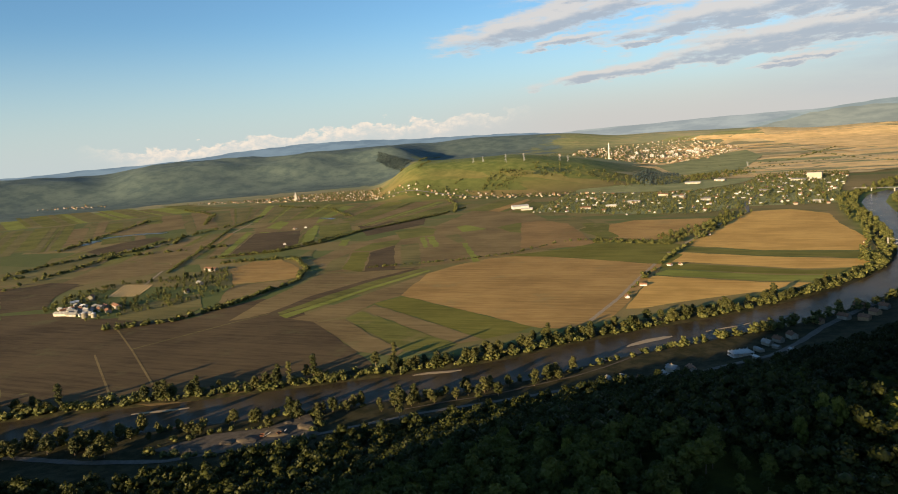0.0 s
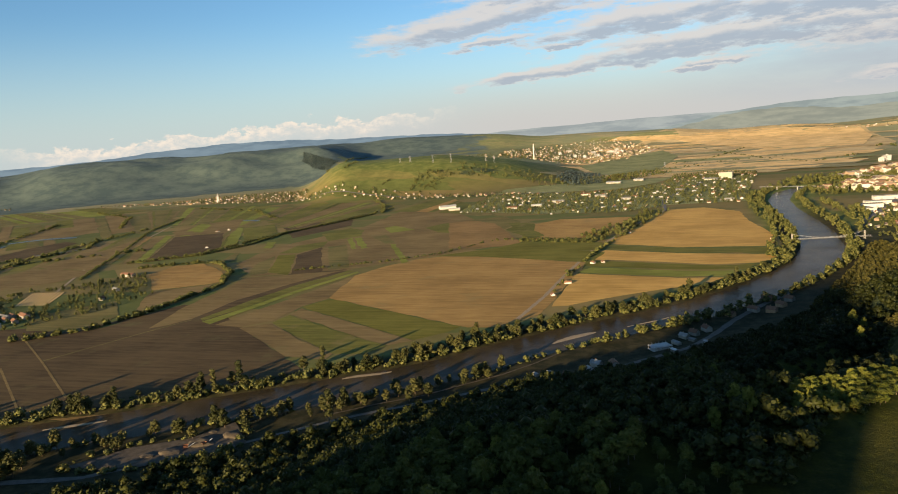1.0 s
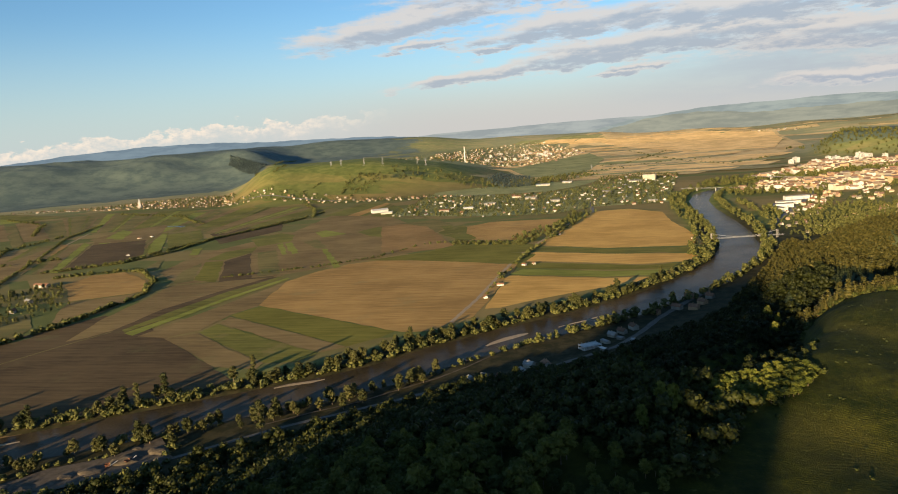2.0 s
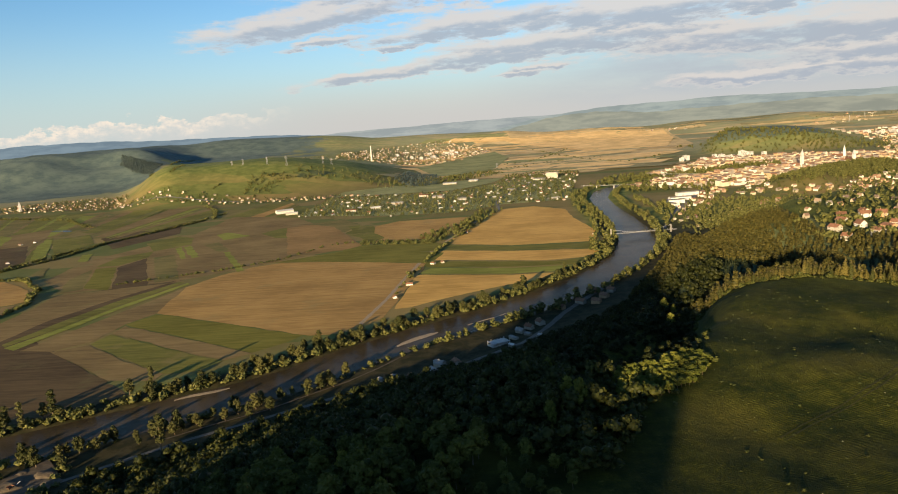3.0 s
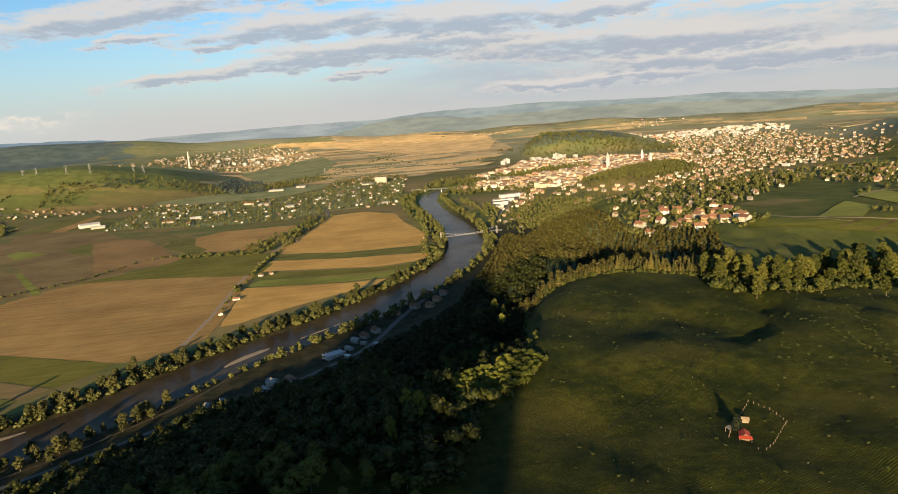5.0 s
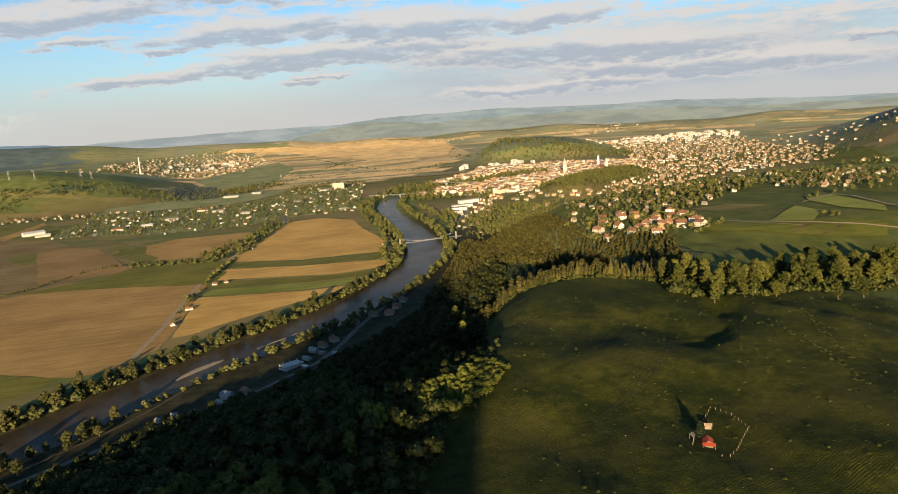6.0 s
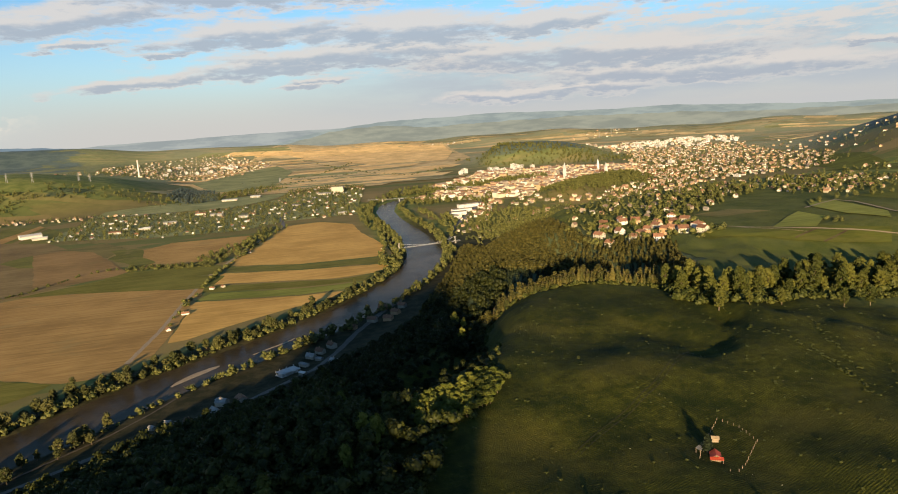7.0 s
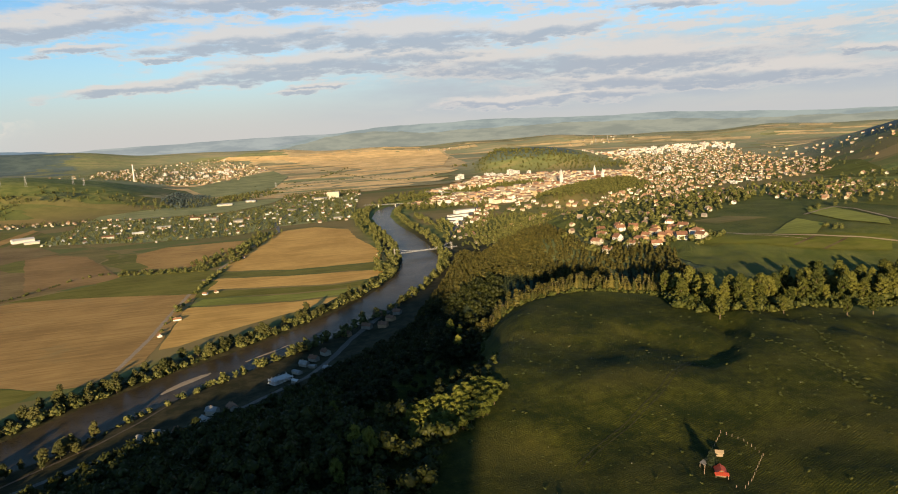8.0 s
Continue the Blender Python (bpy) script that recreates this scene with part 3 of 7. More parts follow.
def ribbon(name, line, width, lift, mat, label, category, closed_z=None):
    """A strip laid on the ground along a line of points."""
    pts = [Vector(p) for p in line]
    fine = []
    for a, b in zip(pts[:-1], pts[1:]):
        k = max(1, int((b - a).length / 6))
        fine += [a.lerp(b, j / k) for j in range(k)]
    fine.append(pts[-1])
    verts, faces = [], []
    for j, p in enumerate(fine):
        t = (fine[min(j + 1, len(fine) - 1)] - fine[max(j - 1, 0)]).normalized()
        s = Vector((-t.y, t.x)) * width / 2 * (1 + 0.12 * math.sin(j * 1.7))
        for q in (p - s, p + s):
            verts.append((q.x, q.y, closed_z if closed_z is not None else height(q.x, q.y) + lift))
        if j:
            faces.append((2 * j - 2, 2 * j - 1, 2 * j + 1, 2 * j))
    ob = link(name, verts, faces, mat)
    return tagged(ob, label, category, kind="structure")


ribbon("water", RIVER.tolist(), 74, 0, M["water"], "slow brown river between wooded banks", "river", closed_z=-1.5)


rnd = random.Random(4)


def field(poly, mat, label, lift=0.06):
    """A parcel draped on the ground."""
    bm = bmesh.new()
    ring = []
    for (ax, ay), (bx, by) in zip(poly, poly[1:] + poly[:1]):
        n = max(1, int(math.hypot(bx - ax, by - ay) / 14))
        for k in range(n):
            q = k / n
            w = rnd.uniform(-1, 1) * (0.9 + 0.0005 * max(ay, 0)) * (k > 0)
            ring.append((ax + (bx - ax) * q + w, ay + (by - ay) * q + w * 0.8))
    bm.faces.new([bm.verts.new((x, y, 0)) for x, y in ring])
    x0, x1 = min(p[0] for p in poly), max(p[0] for p in poly)
    y0, y1 = min(p[1] for p in poly), max(p[1] for p in poly)
    grid = 110 if y1 > 1100 else 13 if label.endswith("slope") else 40
    if math.hypot(x0, y1) > 2300 or label.endswith("slope"):
        for lo, hi, n in ((x0, x1, (1, 0, 0)), (y0, y1, (0, 1, 0))):
            v = lo + grid
            while v < hi:
                bmesh.ops.bisect_plane(bm, geom=bm.verts[:] + bm.edges[:] + bm.faces[:], plane_co=(v, v, 0), plane_no=n)
                v += grid
    far = math.hypot((x0 + x1) / 2, (y0 + y1) / 2)
    for v in bm.verts:
        v.co.z = height(v.co.x, v.co.y) + lift + far * 0.00012
    for f in bm.faces:
        if f.normal.z < 0:
            f.normal_flip()
    me = bpy.data.meshes.new("field")
    bm.to_mesh(me)
    bm.free()
    me.materials.append(mat)
    return tagged(new("field", me), label, "field", kind="structure")


# the fields by the river
field([(-640, 540), (-560, 560), (-520, 640), (-430, 590), (-260, 440), (-330, 372), (-440, 318), (-640, 200), (-900, 90), (-1000, 330), (-800, 500)], M["soil"], "wide dark brown tilled plain", 0.03)
field([(-828, 528), (-764, 548), (-621, 514), (-508, 441), (-471, 521), (-444, 561), (-389, 547), (-290, 468), (-295, 419), (-368, 341), (-508, 312)], M["soil"], "dark brown tilled field")
field([(-372, 786), (-352, 847), (-325, 889), (-289, 909), (-204, 893), (-81, 844), (-91, 753), (-98, 650), (-103, 604), (-131, 560), (-161, 559), (-207, 585), (-277, 626), (-350, 667)], M["wheat"], "large ploughed field of light brown soil", 0.1)
field([(-423, 559), (-369, 797), (-370, 779), (-350, 664), (-364, 631), (-367, 576), (-389, 552)], M["soil_red"], "brown tilled strip beside young grain", 0.08)
field([(-363, 629), (-347, 661), (-329, 655), (-275, 622), (-167, 562), (-175, 544), (-198, 520)], M["dark_green"], "dark green clover parcel", 0.12)
field([(-360, 600), (-361, 624), (-198, 518), (-215, 505), (-256, 529)], M["soil_red"], "narrow strip of pale tilled soil", 0.14)
field([(-363, 568), (-360, 597), (-254, 526), (-216, 503), (-227, 483), (-256, 480), (-317, 529)], M["green"], "young green corn parcel", 0.1)
field([(-389, 550), (-363, 566), (-315, 525), (-254, 480), (-254, 465), (-292, 471)], M["soil_red"], "reddish brown tilled strip", 0.12)
field([(-446, 570), (-430, 626), (-414, 701), (-381, 812), (-374, 804), (-406, 686), (-421, 611), (-430, 561)], M["bright"], "bright green strip of young grain", 0.2)
field([(-456, 581), (-446, 649), (-430, 729), (-396, 819), (-386, 816), (-416, 704), (-432, 628), (-447, 573)], M["green"], "olive green verge beside young grain", 0.16)
field([(-597, 493), (-548, 548), (-507, 633), (-511, 722), (-524, 784), (-397, 831), (-443, 559), (-468, 518), (-506, 438)], M["soil"], "brown tilled land along a row of trees", 0.04)
field([(-534, 783), (-470, 800), (-389, 823), (-402, 831), (-439, 745), (-464, 659), (-466, 580), (-477, 556), (-491, 545), (-513, 630), (-520, 722)], M["soil_red"], "brown fallow land beside a hedge", 0.05)
field([(-614, 883), (-639, 1017), (-607, 1131), (-565, 1253), (-584, 1540), (-488, 1559), (-339, 1302), (-250, 1151), (-224, 986), (-267, 950), (-301, 919), (-359, 864), (-397, 831), (-474, 807), (-529, 791)], M["soil_red"], "wide plain of reddish tilled soil", 0.05)
field([(-304, 914), (-264, 940), (-221, 971), (-152, 952), (-64, 913), (-76, 847), (-154, 872), (-238, 903)], M["dark_green"], "dark green strip of clover", 0.12)
field([(-235, 977), (-193, 999), (-144, 1010), (-63, 988), (-67, 925), (-153, 962)], M["olive"], "olive fallow field beside an orchard", 0.12)
field([(-172, 1028), (-176, 1140), (-167, 1251), (-98, 1252), (-37, 1190), (-57, 1098), (-79, 1056), (-145, 1015)], M["wheat"], "light brown stubble field", 0.12)
field([(-250, 1151), (-236, 1234), (-211, 1222), (-162, 1077), (-181, 1029), (-208, 1083)], M["green"], "green wedge of young corn", 0.14)
field([(-357, 1306), (-291, 1343), (-239, 1250), (-253, 1165), (-286, 1198)], M["olive"], "olive fallow parcel", 0.12)
field([(-518, 815), (-581, 952), (-552, 956), (-476, 796)], M["dark_green"], "dark green clover parcel", 0.14)
field([(-539, 791), (-577, 882), (-586, 952), (-517, 811)], M["olive"], "olive fallow parcel", 0.12)
field([(-549, 955), (-539, 1021), (-435, 816), (-473, 800)], M["soil"], "dark brown tilled parcel", 0.12)
field([(-591, 969), (-596, 1044), (-559, 1085), (-539, 1027), (-555, 966)], M["green"], "young green corn parcel", 0.14)
field([(-527, 1021), (-503, 1042), (-404, 839), (-431, 827)], M["olive"], "olive fallow parcel", 0.12)
field([(-518, 1107), (-510, 1119), (-447, 1003), (-455, 993)], M["bright"], "bright green grain parcel", 0.16)
field([(-529, 1101), (-526, 1114), (-465, 999), (-468, 988)], M["bright"], "bright green grain parcel", 0.16)
field([(-419, 1029), (-412, 1034), (-329, 872), (-336, 863)], M["bright"], "bright green grain parcel", 0.16)
field([(-487, 1116), (-470, 1141), (-416, 1046), (-428, 1035)], M["olive"], "olive fallow parcel", 0.14)
field([(-512, 1236), (-498, 1258), (-432, 1193), (-469, 1162)], M["bright"], "bright green grain parcel", 0.16)
field([(-419, 1213), (-398, 1264), (-352, 1288), (-312, 1188), (-331, 1129), (-373, 1149)], M["green"], "young green corn parcel", 0.14)
field([(-621, 1183), (-589, 1249), (-544, 1210), (-518, 1134), (-559, 1085)], M["green"], "young green corn parcel", 0.14)
field([(-767, 1288), (-729, 1424), (-698, 1502), (-606, 1286), (-634, 1208), (-660, 1137)], M["soil"], "dark brown tilled parcel", 0.1)
field([(-719, 815), (-720, 875), (-681, 894), (-601, 828), (-551, 768), (-564, 745), (-625, 711)], M["wheat"], "brown field inside a bend of trees", 0.2)
field([(-622, 704), (-557, 742), (-536, 695), (-534, 652), (-540, 623), (-560, 605), (-599, 663)], M["soil_red"], "dark brown field inside a bend of trees", 0.18)
field([(-688, 585), (-655, 631), (-633, 657), (-572, 593), (-563, 563), (-584, 528), (-635, 531)], M["olive"], "olive fallow inside a bend of trees", 0.16)
field([(-837, 915), (-856, 954), (-1031, 1241), (-1001, 1220), (-882, 1023), (-811, 908)], M["bright"], "long bright green strip of grain", 0.24)
field([(-900, 917), (-1087, 1240), (-1051, 1218), (-874, 905)], M["wheat"], "long pale strip of stubble", 0.24)
field([(-762, 1065), (-858, 1225), (-906, 1330), (-873, 1297), (-749, 1084)], M["bright"], "bright green grain parcel", 0.24)
field([(-660, 909), (-686, 986), (-676, 985), (-636, 908)], M["olive"], "olive fallow parcel", 0.22)
field([(-655, 1025), (-687, 1091), (-672, 1097), (-638, 1023)], M["bright"], "bright green grain parcel", 0.24)
field([(-993, 1280), (-1062, 1420), (-1031, 1403), (-960, 1266)], M["bright"], "bright green grain parcel", 0.22)
field([(-810, 914), (-985, 1209), (-889, 1246), (-765, 1059), (-748, 966)], M["soil"], "dark brown tilled parcel", 0.18)
field([(-883, 1308), (-835, 1365), (-744, 1225), (-734, 1090)], M["green"], "young green corn parcel", 0.18)
field([(-1057, 1290), (-1061, 1431), (-1009, 1509), (-918, 1342), (-887, 1246), (-991, 1227)], M["soil_red"], "reddish tilled parcel", 0.16)
field([(-952, 709), (-1005, 805), (-1002, 876), (-839, 848), (-842, 770), (-891, 700)], M["soil_red"], "reddish tilled parcel", 0.18)
field([(-1010, 887), (-1031, 981), (-1027, 1061), (-1085, 1222), (-933, 976), (-847, 853)], M["soil_red"], "reddish tilled parcel", 0.16)
field([(-1249, 993), (-1275, 1111), (-1264, 1193), (-1205, 1169), (-1157, 1043), (-1148, 950)], M["soil"], "dark brown tilled parcel", 0.16)
field([(-1535, 1262), (-1599, 1441), (-1461, 1511), (-1329, 1312), (-1349, 1220)], M["soil_red"], "reddish tilled parcel", 0.16)
field([(-1180, 764), (-1175, 825), (-1183, 926), (-1108, 948), (-1055, 835), (-1058, 739), (-1078, 696)], M["olive"], "olive fallow parcel", 0.14)
field([(-1003, 645), (-976, 708), (-907, 703), (-854, 620), (-796, 564), (-843, 538)], M["soil"], "dark brown tilled parcel", 0.14)
field([(24, 1347), (90, 1360), (145, 1286), (144, 1165), (161, 1019), (157, 931), (30, 937), (-68, 984), (-30, 1141), (-8, 1249)], M["gold"], "golden field of ripe grain", 0.1)
field([(-69, 976), (30, 929), (156, 923), (145, 883), (29, 903), (-76, 939)], M["green"], "green strip of young corn", 0.1)
field([(-77, 931), (29, 895), (143, 875), (124, 828), (68, 820), (-81, 866)], M["gold"], "golden grain strip", 0.1)
field([(-83, 859), (67, 813), (119, 819), (99, 789), (24, 794), (-73, 821), (-85, 826)], M["dark_green"], "dark green clover strip", 0.1)
field([(-74, 815), (24, 788), (95, 784), (75, 760), (22, 757), (-88, 786)], M["bright"], "bright green grain strip", 0.1)
field([(-89, 780), (22, 751), (69, 750), (51, 723), (8, 700), (-28, 676), (-61, 652), (-81, 634), (-96, 631), (-93, 681)], M["gold"], "golden stubble field by the river trees", 0.1)
# narrow parcels of the left plain, side by side
WORDS = {"soil": "dark brown tilled parcel", "olive": "olive fallow parcel", "green": "young green corn parcel", "soil_red": "reddish tilled parcel",
         "dark_green": "dark green clover parcel", "bright": "bright green grain parcel", "wheat": "pale stubble parcel"}


def on_line(line, q):
    """The point at the share q of a line's length."""
    pts = [Vector(p) for p in line]
    left = q * sum((v - u).length for u, v in zip(pts[:-1], pts[1:]))
    for u, v in zip(pts[:-1], pts[1:]):
        if left <= (v - u).length:
            return u.lerp(v, left / (v - u).length)
        left -= (v - u).length
    return pts[-1]


def strips(low, high, count, kinds):
    """Narrow parcels side by side, each running from one line to another."""
    cuts = np.cumsum([0] + [rnd.choice((0.35, 0.5, 0.7, 1.0, 1.6, 2.2)) for k in range(count)])
    cuts = cuts / cuts[-1]
    last = ""
    for a, b in zip(cuts[:-1], cuts[1:]):
        b = b - 0.0015
        kind = rnd.choice([k for k in kinds if k != last] or kinds)
        last = kind
        e0, e1 = (rnd.uniform(0.0, 0.25) if rnd.random() < 0.35 else 0.0 for k in (0, 1))
        p, q, r_, s_ = on_line(low, a), on_line(low, b), on_line(high, b), on_line(high, a)
        corners = (p.lerp(s_, e0), q.lerp(r_, e0), r_.lerp(q, e1), s_.lerp(p, e1))
        field([(v.x, v.y) for v in corners], M[kind], WORDS[kind], 0.1)


MIXED = ["soil_red", "olive", "green", "olive", "bright", "olive", "green", "soil_red"]
strips([(-725, 985), (-775, 945), (-830, 906), (-878, 896)], [(-900, 1345), (-960, 1300), (-1010, 1225), (-1050, 1160)], 16, MIXED)
strips([(-895, 895), (-960, 840), (-1040, 780), (-1120, 730)], [(-1110, 1270), (-1180, 1180), (-1230, 1120), (-1290, 1030)], 18, MIXED)
strips([(-700, 1240), (-790, 1320), (-900, 1360), (-1040, 1400), (-1160, 1420)], [(-650, 1770), (-900, 1800), (-1100, 1840), (-1300, 1880), (-1480, 1900)], 26, ["green", "olive", "green", "olive", "bright", "soil_red", "olive"])
strips([(-1170, 1410), (-1130, 1290), (-1300, 1100), (-1420, 960), (-1560, 860)], [(-1500, 1900), (-1640, 1780), (-1800, 1640), (-2000, 1460), (-2150, 1300)], 30, ["green", "olive", "green", "olive", "soil_red"])
strips([(-1600, 1880), (-1750, 1720), (-1950, 1560), (-2200, 1360)], [(-2000, 2080), (-2200, 2020), (-2500, 1860), (-2700, 1650)], 22, ["green", "olive", "bright", "olive"])
strips([(-620, 1520), (-540, 1500), (-430, 1440), (-300, 1340)], [(-600, 1790), (-520, 1770), (-430, 1600), (-380, 1500)], 9, ["green", "soil_red", "olive", "wheat"])
strips([(-880, 760), (-900, 620), (-900, 480)], [(-1120, 700), (-1180, 560), (-1200, 420)], 8, ["soil", "soil_red", "soil", "olive"])
# the straight bright strips between two hedges
field([(-1021, 1293), (-998, 1291), (-1052, 1416), (-1085, 1437)], M["bright"], "long bright green strip of grain", 0.24)
field([(-470, 340), (-640, 170), (-900, 330), (-800, 520), (-690, 510), (-610, 490)], M["soil"], "wide dark brown tilled field")
# dry and green parcels between the great stubble field and the village
field([(-387, 1267), (-347, 1294), (-289, 1243), (-196, 1013), (-213, 982), (-300, 972)], M["soil_warm"], "reddish dry field below the village", 0.3)
field([(-262, 1235), (-241, 1241), (-169, 1070), (-188, 1036)], M["green"], "green parcel across the dry field", 0.42)
field([(-207, 1207), (-170, 1263), (-38, 1262), (-36, 1179), (-117, 1035), (-177, 1027)], M["wheat"], "pale stubble field below the village", 0.34)
field([(-219, 982), (-190, 1011), (-74, 993), (-65, 939), (-121, 922), (-214, 960)], M["dark_green"], "green strip beside the dirt track", 0.38)
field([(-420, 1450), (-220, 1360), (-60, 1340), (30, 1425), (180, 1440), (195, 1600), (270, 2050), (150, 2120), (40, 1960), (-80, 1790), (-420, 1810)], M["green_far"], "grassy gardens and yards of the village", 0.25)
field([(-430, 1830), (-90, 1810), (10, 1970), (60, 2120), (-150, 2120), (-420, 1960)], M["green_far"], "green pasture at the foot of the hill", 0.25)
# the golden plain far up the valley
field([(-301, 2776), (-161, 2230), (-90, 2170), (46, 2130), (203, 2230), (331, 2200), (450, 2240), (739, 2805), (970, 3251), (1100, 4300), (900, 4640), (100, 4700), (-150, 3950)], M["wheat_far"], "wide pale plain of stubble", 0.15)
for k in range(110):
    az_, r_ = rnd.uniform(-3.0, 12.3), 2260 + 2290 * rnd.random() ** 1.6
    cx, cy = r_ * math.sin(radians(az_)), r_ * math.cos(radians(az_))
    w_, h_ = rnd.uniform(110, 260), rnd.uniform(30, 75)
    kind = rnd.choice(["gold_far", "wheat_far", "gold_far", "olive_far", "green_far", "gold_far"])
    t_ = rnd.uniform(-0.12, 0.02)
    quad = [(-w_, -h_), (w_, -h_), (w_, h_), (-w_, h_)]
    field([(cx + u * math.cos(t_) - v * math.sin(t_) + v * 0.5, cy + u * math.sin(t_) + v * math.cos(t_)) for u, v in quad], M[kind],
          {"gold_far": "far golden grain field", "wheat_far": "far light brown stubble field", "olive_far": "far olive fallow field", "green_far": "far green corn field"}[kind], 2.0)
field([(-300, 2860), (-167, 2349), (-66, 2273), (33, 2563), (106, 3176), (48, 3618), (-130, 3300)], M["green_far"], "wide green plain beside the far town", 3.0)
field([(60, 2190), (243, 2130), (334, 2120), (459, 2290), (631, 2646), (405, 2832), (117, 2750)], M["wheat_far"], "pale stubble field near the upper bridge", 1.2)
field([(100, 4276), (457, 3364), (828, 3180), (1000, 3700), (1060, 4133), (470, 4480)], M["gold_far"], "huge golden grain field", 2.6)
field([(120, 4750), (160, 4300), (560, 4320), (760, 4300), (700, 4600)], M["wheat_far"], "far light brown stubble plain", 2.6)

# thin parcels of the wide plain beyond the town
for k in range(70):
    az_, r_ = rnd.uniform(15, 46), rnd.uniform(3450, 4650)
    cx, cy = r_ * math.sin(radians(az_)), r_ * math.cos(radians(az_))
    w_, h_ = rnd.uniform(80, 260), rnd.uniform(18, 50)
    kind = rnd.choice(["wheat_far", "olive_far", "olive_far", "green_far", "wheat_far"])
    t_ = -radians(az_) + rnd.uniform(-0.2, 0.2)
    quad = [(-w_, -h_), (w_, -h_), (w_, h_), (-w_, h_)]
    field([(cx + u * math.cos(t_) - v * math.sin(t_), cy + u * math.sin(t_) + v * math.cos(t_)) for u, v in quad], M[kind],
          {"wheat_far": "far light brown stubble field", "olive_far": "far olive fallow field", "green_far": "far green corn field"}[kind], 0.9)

# fields on the hill beside the villas
field([(425, 520), (481, 565), (506, 581), (504, 544), (460, 507)], M["bright"], "bright green hay field on a gentle slope", 0.9)
field([(569, 639), (591, 621), (567, 535), (541, 507), (530, 545), (540, 600)], M["bright"], "bright yellow-green field on a gentle slope", 0.9)
field([(380, 545), (425, 524), (470, 505), (516, 484), (484, 454), (432, 474), (350, 518)], M["hay"], "smooth green hay meadow on a gentle slope", 0.8)
field([(430, 600), (496, 606), (470, 640), (420, 628)], M["olive"], "rough olive pasture on a slope", 0.25)
field([(640, 640), (760, 700), (860, 760), (900, 700), (760, 600), (660, 560)], M["hay"], "green field on the far slope", 0.3)
field([(840, 900), (1000, 1000), (1100, 940), (960, 800)], M["hay"], "green pasture on the far slope", 0.3)
field([(1640, 1770), (1590, 1550), (1440, 1330), (1330, 1330), (1400, 1520)], M["hay"], "green pasture on the valley slope", 0.6)
field([(1900, 1750), (2100, 1650), (1900, 1420), (1740, 1500)], M["bright"], "bright green field on the valley slope", 0.6)

# roads and tracks
ribbon("track", [(-121, 586), (-109, 672), (-101, 765), (-92, 852), (-80, 948), (-47, 1081), (-25, 1186), (19, 1330)], 4.2, 0.22, M["dirt"], "pale dirt track between the fields", "track")
ribbon("track", [(-433, 345), (-542, 423)], 1.8, 0.2, M["soil_red"], "dirt track across dark soil", "track")
ribbon("track", [(-416, 370), (-518, 443), (-600, 499)], 1.8, 0.25, M["soil_red"], "dirt track across dark soil", "track")
ribbon("track", [(-518, 443), (-482, 535), (-463, 576)], 2.2, 0.25, M["olive"], "dirt track across dark soil", "track")
ribbon("track", [(-770, 694), (-885, 863), (-988, 1044), (-1050, 1201), (-1150, 1405)], 4, 0.3, M["dirt"], "straight dirt track through parcels", "track")
ribbon("road", [(19, 1330), (20, 1529), (79, 1758), (181, 2050), (316, 2273)], 7, 0.5, M["asphalt"], "grey village street", "road")
ribbon("road", [(-1983, 2126), (-1678, 2098), (-1345, 2023), (-979, 1924), (-577, 1850), (-258, 1830), (20, 1560)], 7, 0.6, M["asphalt"], "grey village street", "road")
ribbon("road", [(-416, 246), (-352, 254), (-300, 268), (-232, 318), (-180, 362), (-128, 396), (-80, 430), (-20, 466), (22, 505), (40, 540), (62, 588), (92, 640), (140, 712), (196, 850), (250, 985), (300, 1130)],
       5.0, 0.25, M["lane"], "narrow grey road along the foot of the wood", "road")
ribbon("track", [(381, 557), (400, 545), (415, 527), (432, 512), (454, 503), (472, 492), (492, 482), (504, 473), (560, 430)], 3.2, 1.1, M["dirt"], "pale dirt road over the meadow", "track")
ribbon("track", [(528, 595), (560, 612), (594, 625), (596, 600), (571, 534), (560, 480)], 3.0, 1.2, M["dirt"], "pale curved dirt lane between fields", "track")
ribbon("track", [(402, 538), (414, 518), (428, 505), (440, 496)], 1.2, 1.1, M["dirt"], "faint dirt lane in the grass", "track")
ribbon("track", [(457, 503), (440, 495), (419, 486)], 2.2, 1.0, M["soil"], "dark grassy ditch across the meadow", "track")
ribbon("track", [(473, 488), (455, 480), (435, 472)], 2.2, 1.0, M["soil"], "dark grassy ditch across the meadow", "track")
ribbon("road", [(300, 1130), (380, 1300), (470, 1500), (560, 1720), (700, 2050)], 9, 0.4, M["asphalt"], "grey town street", "road")

# ---- trees ----


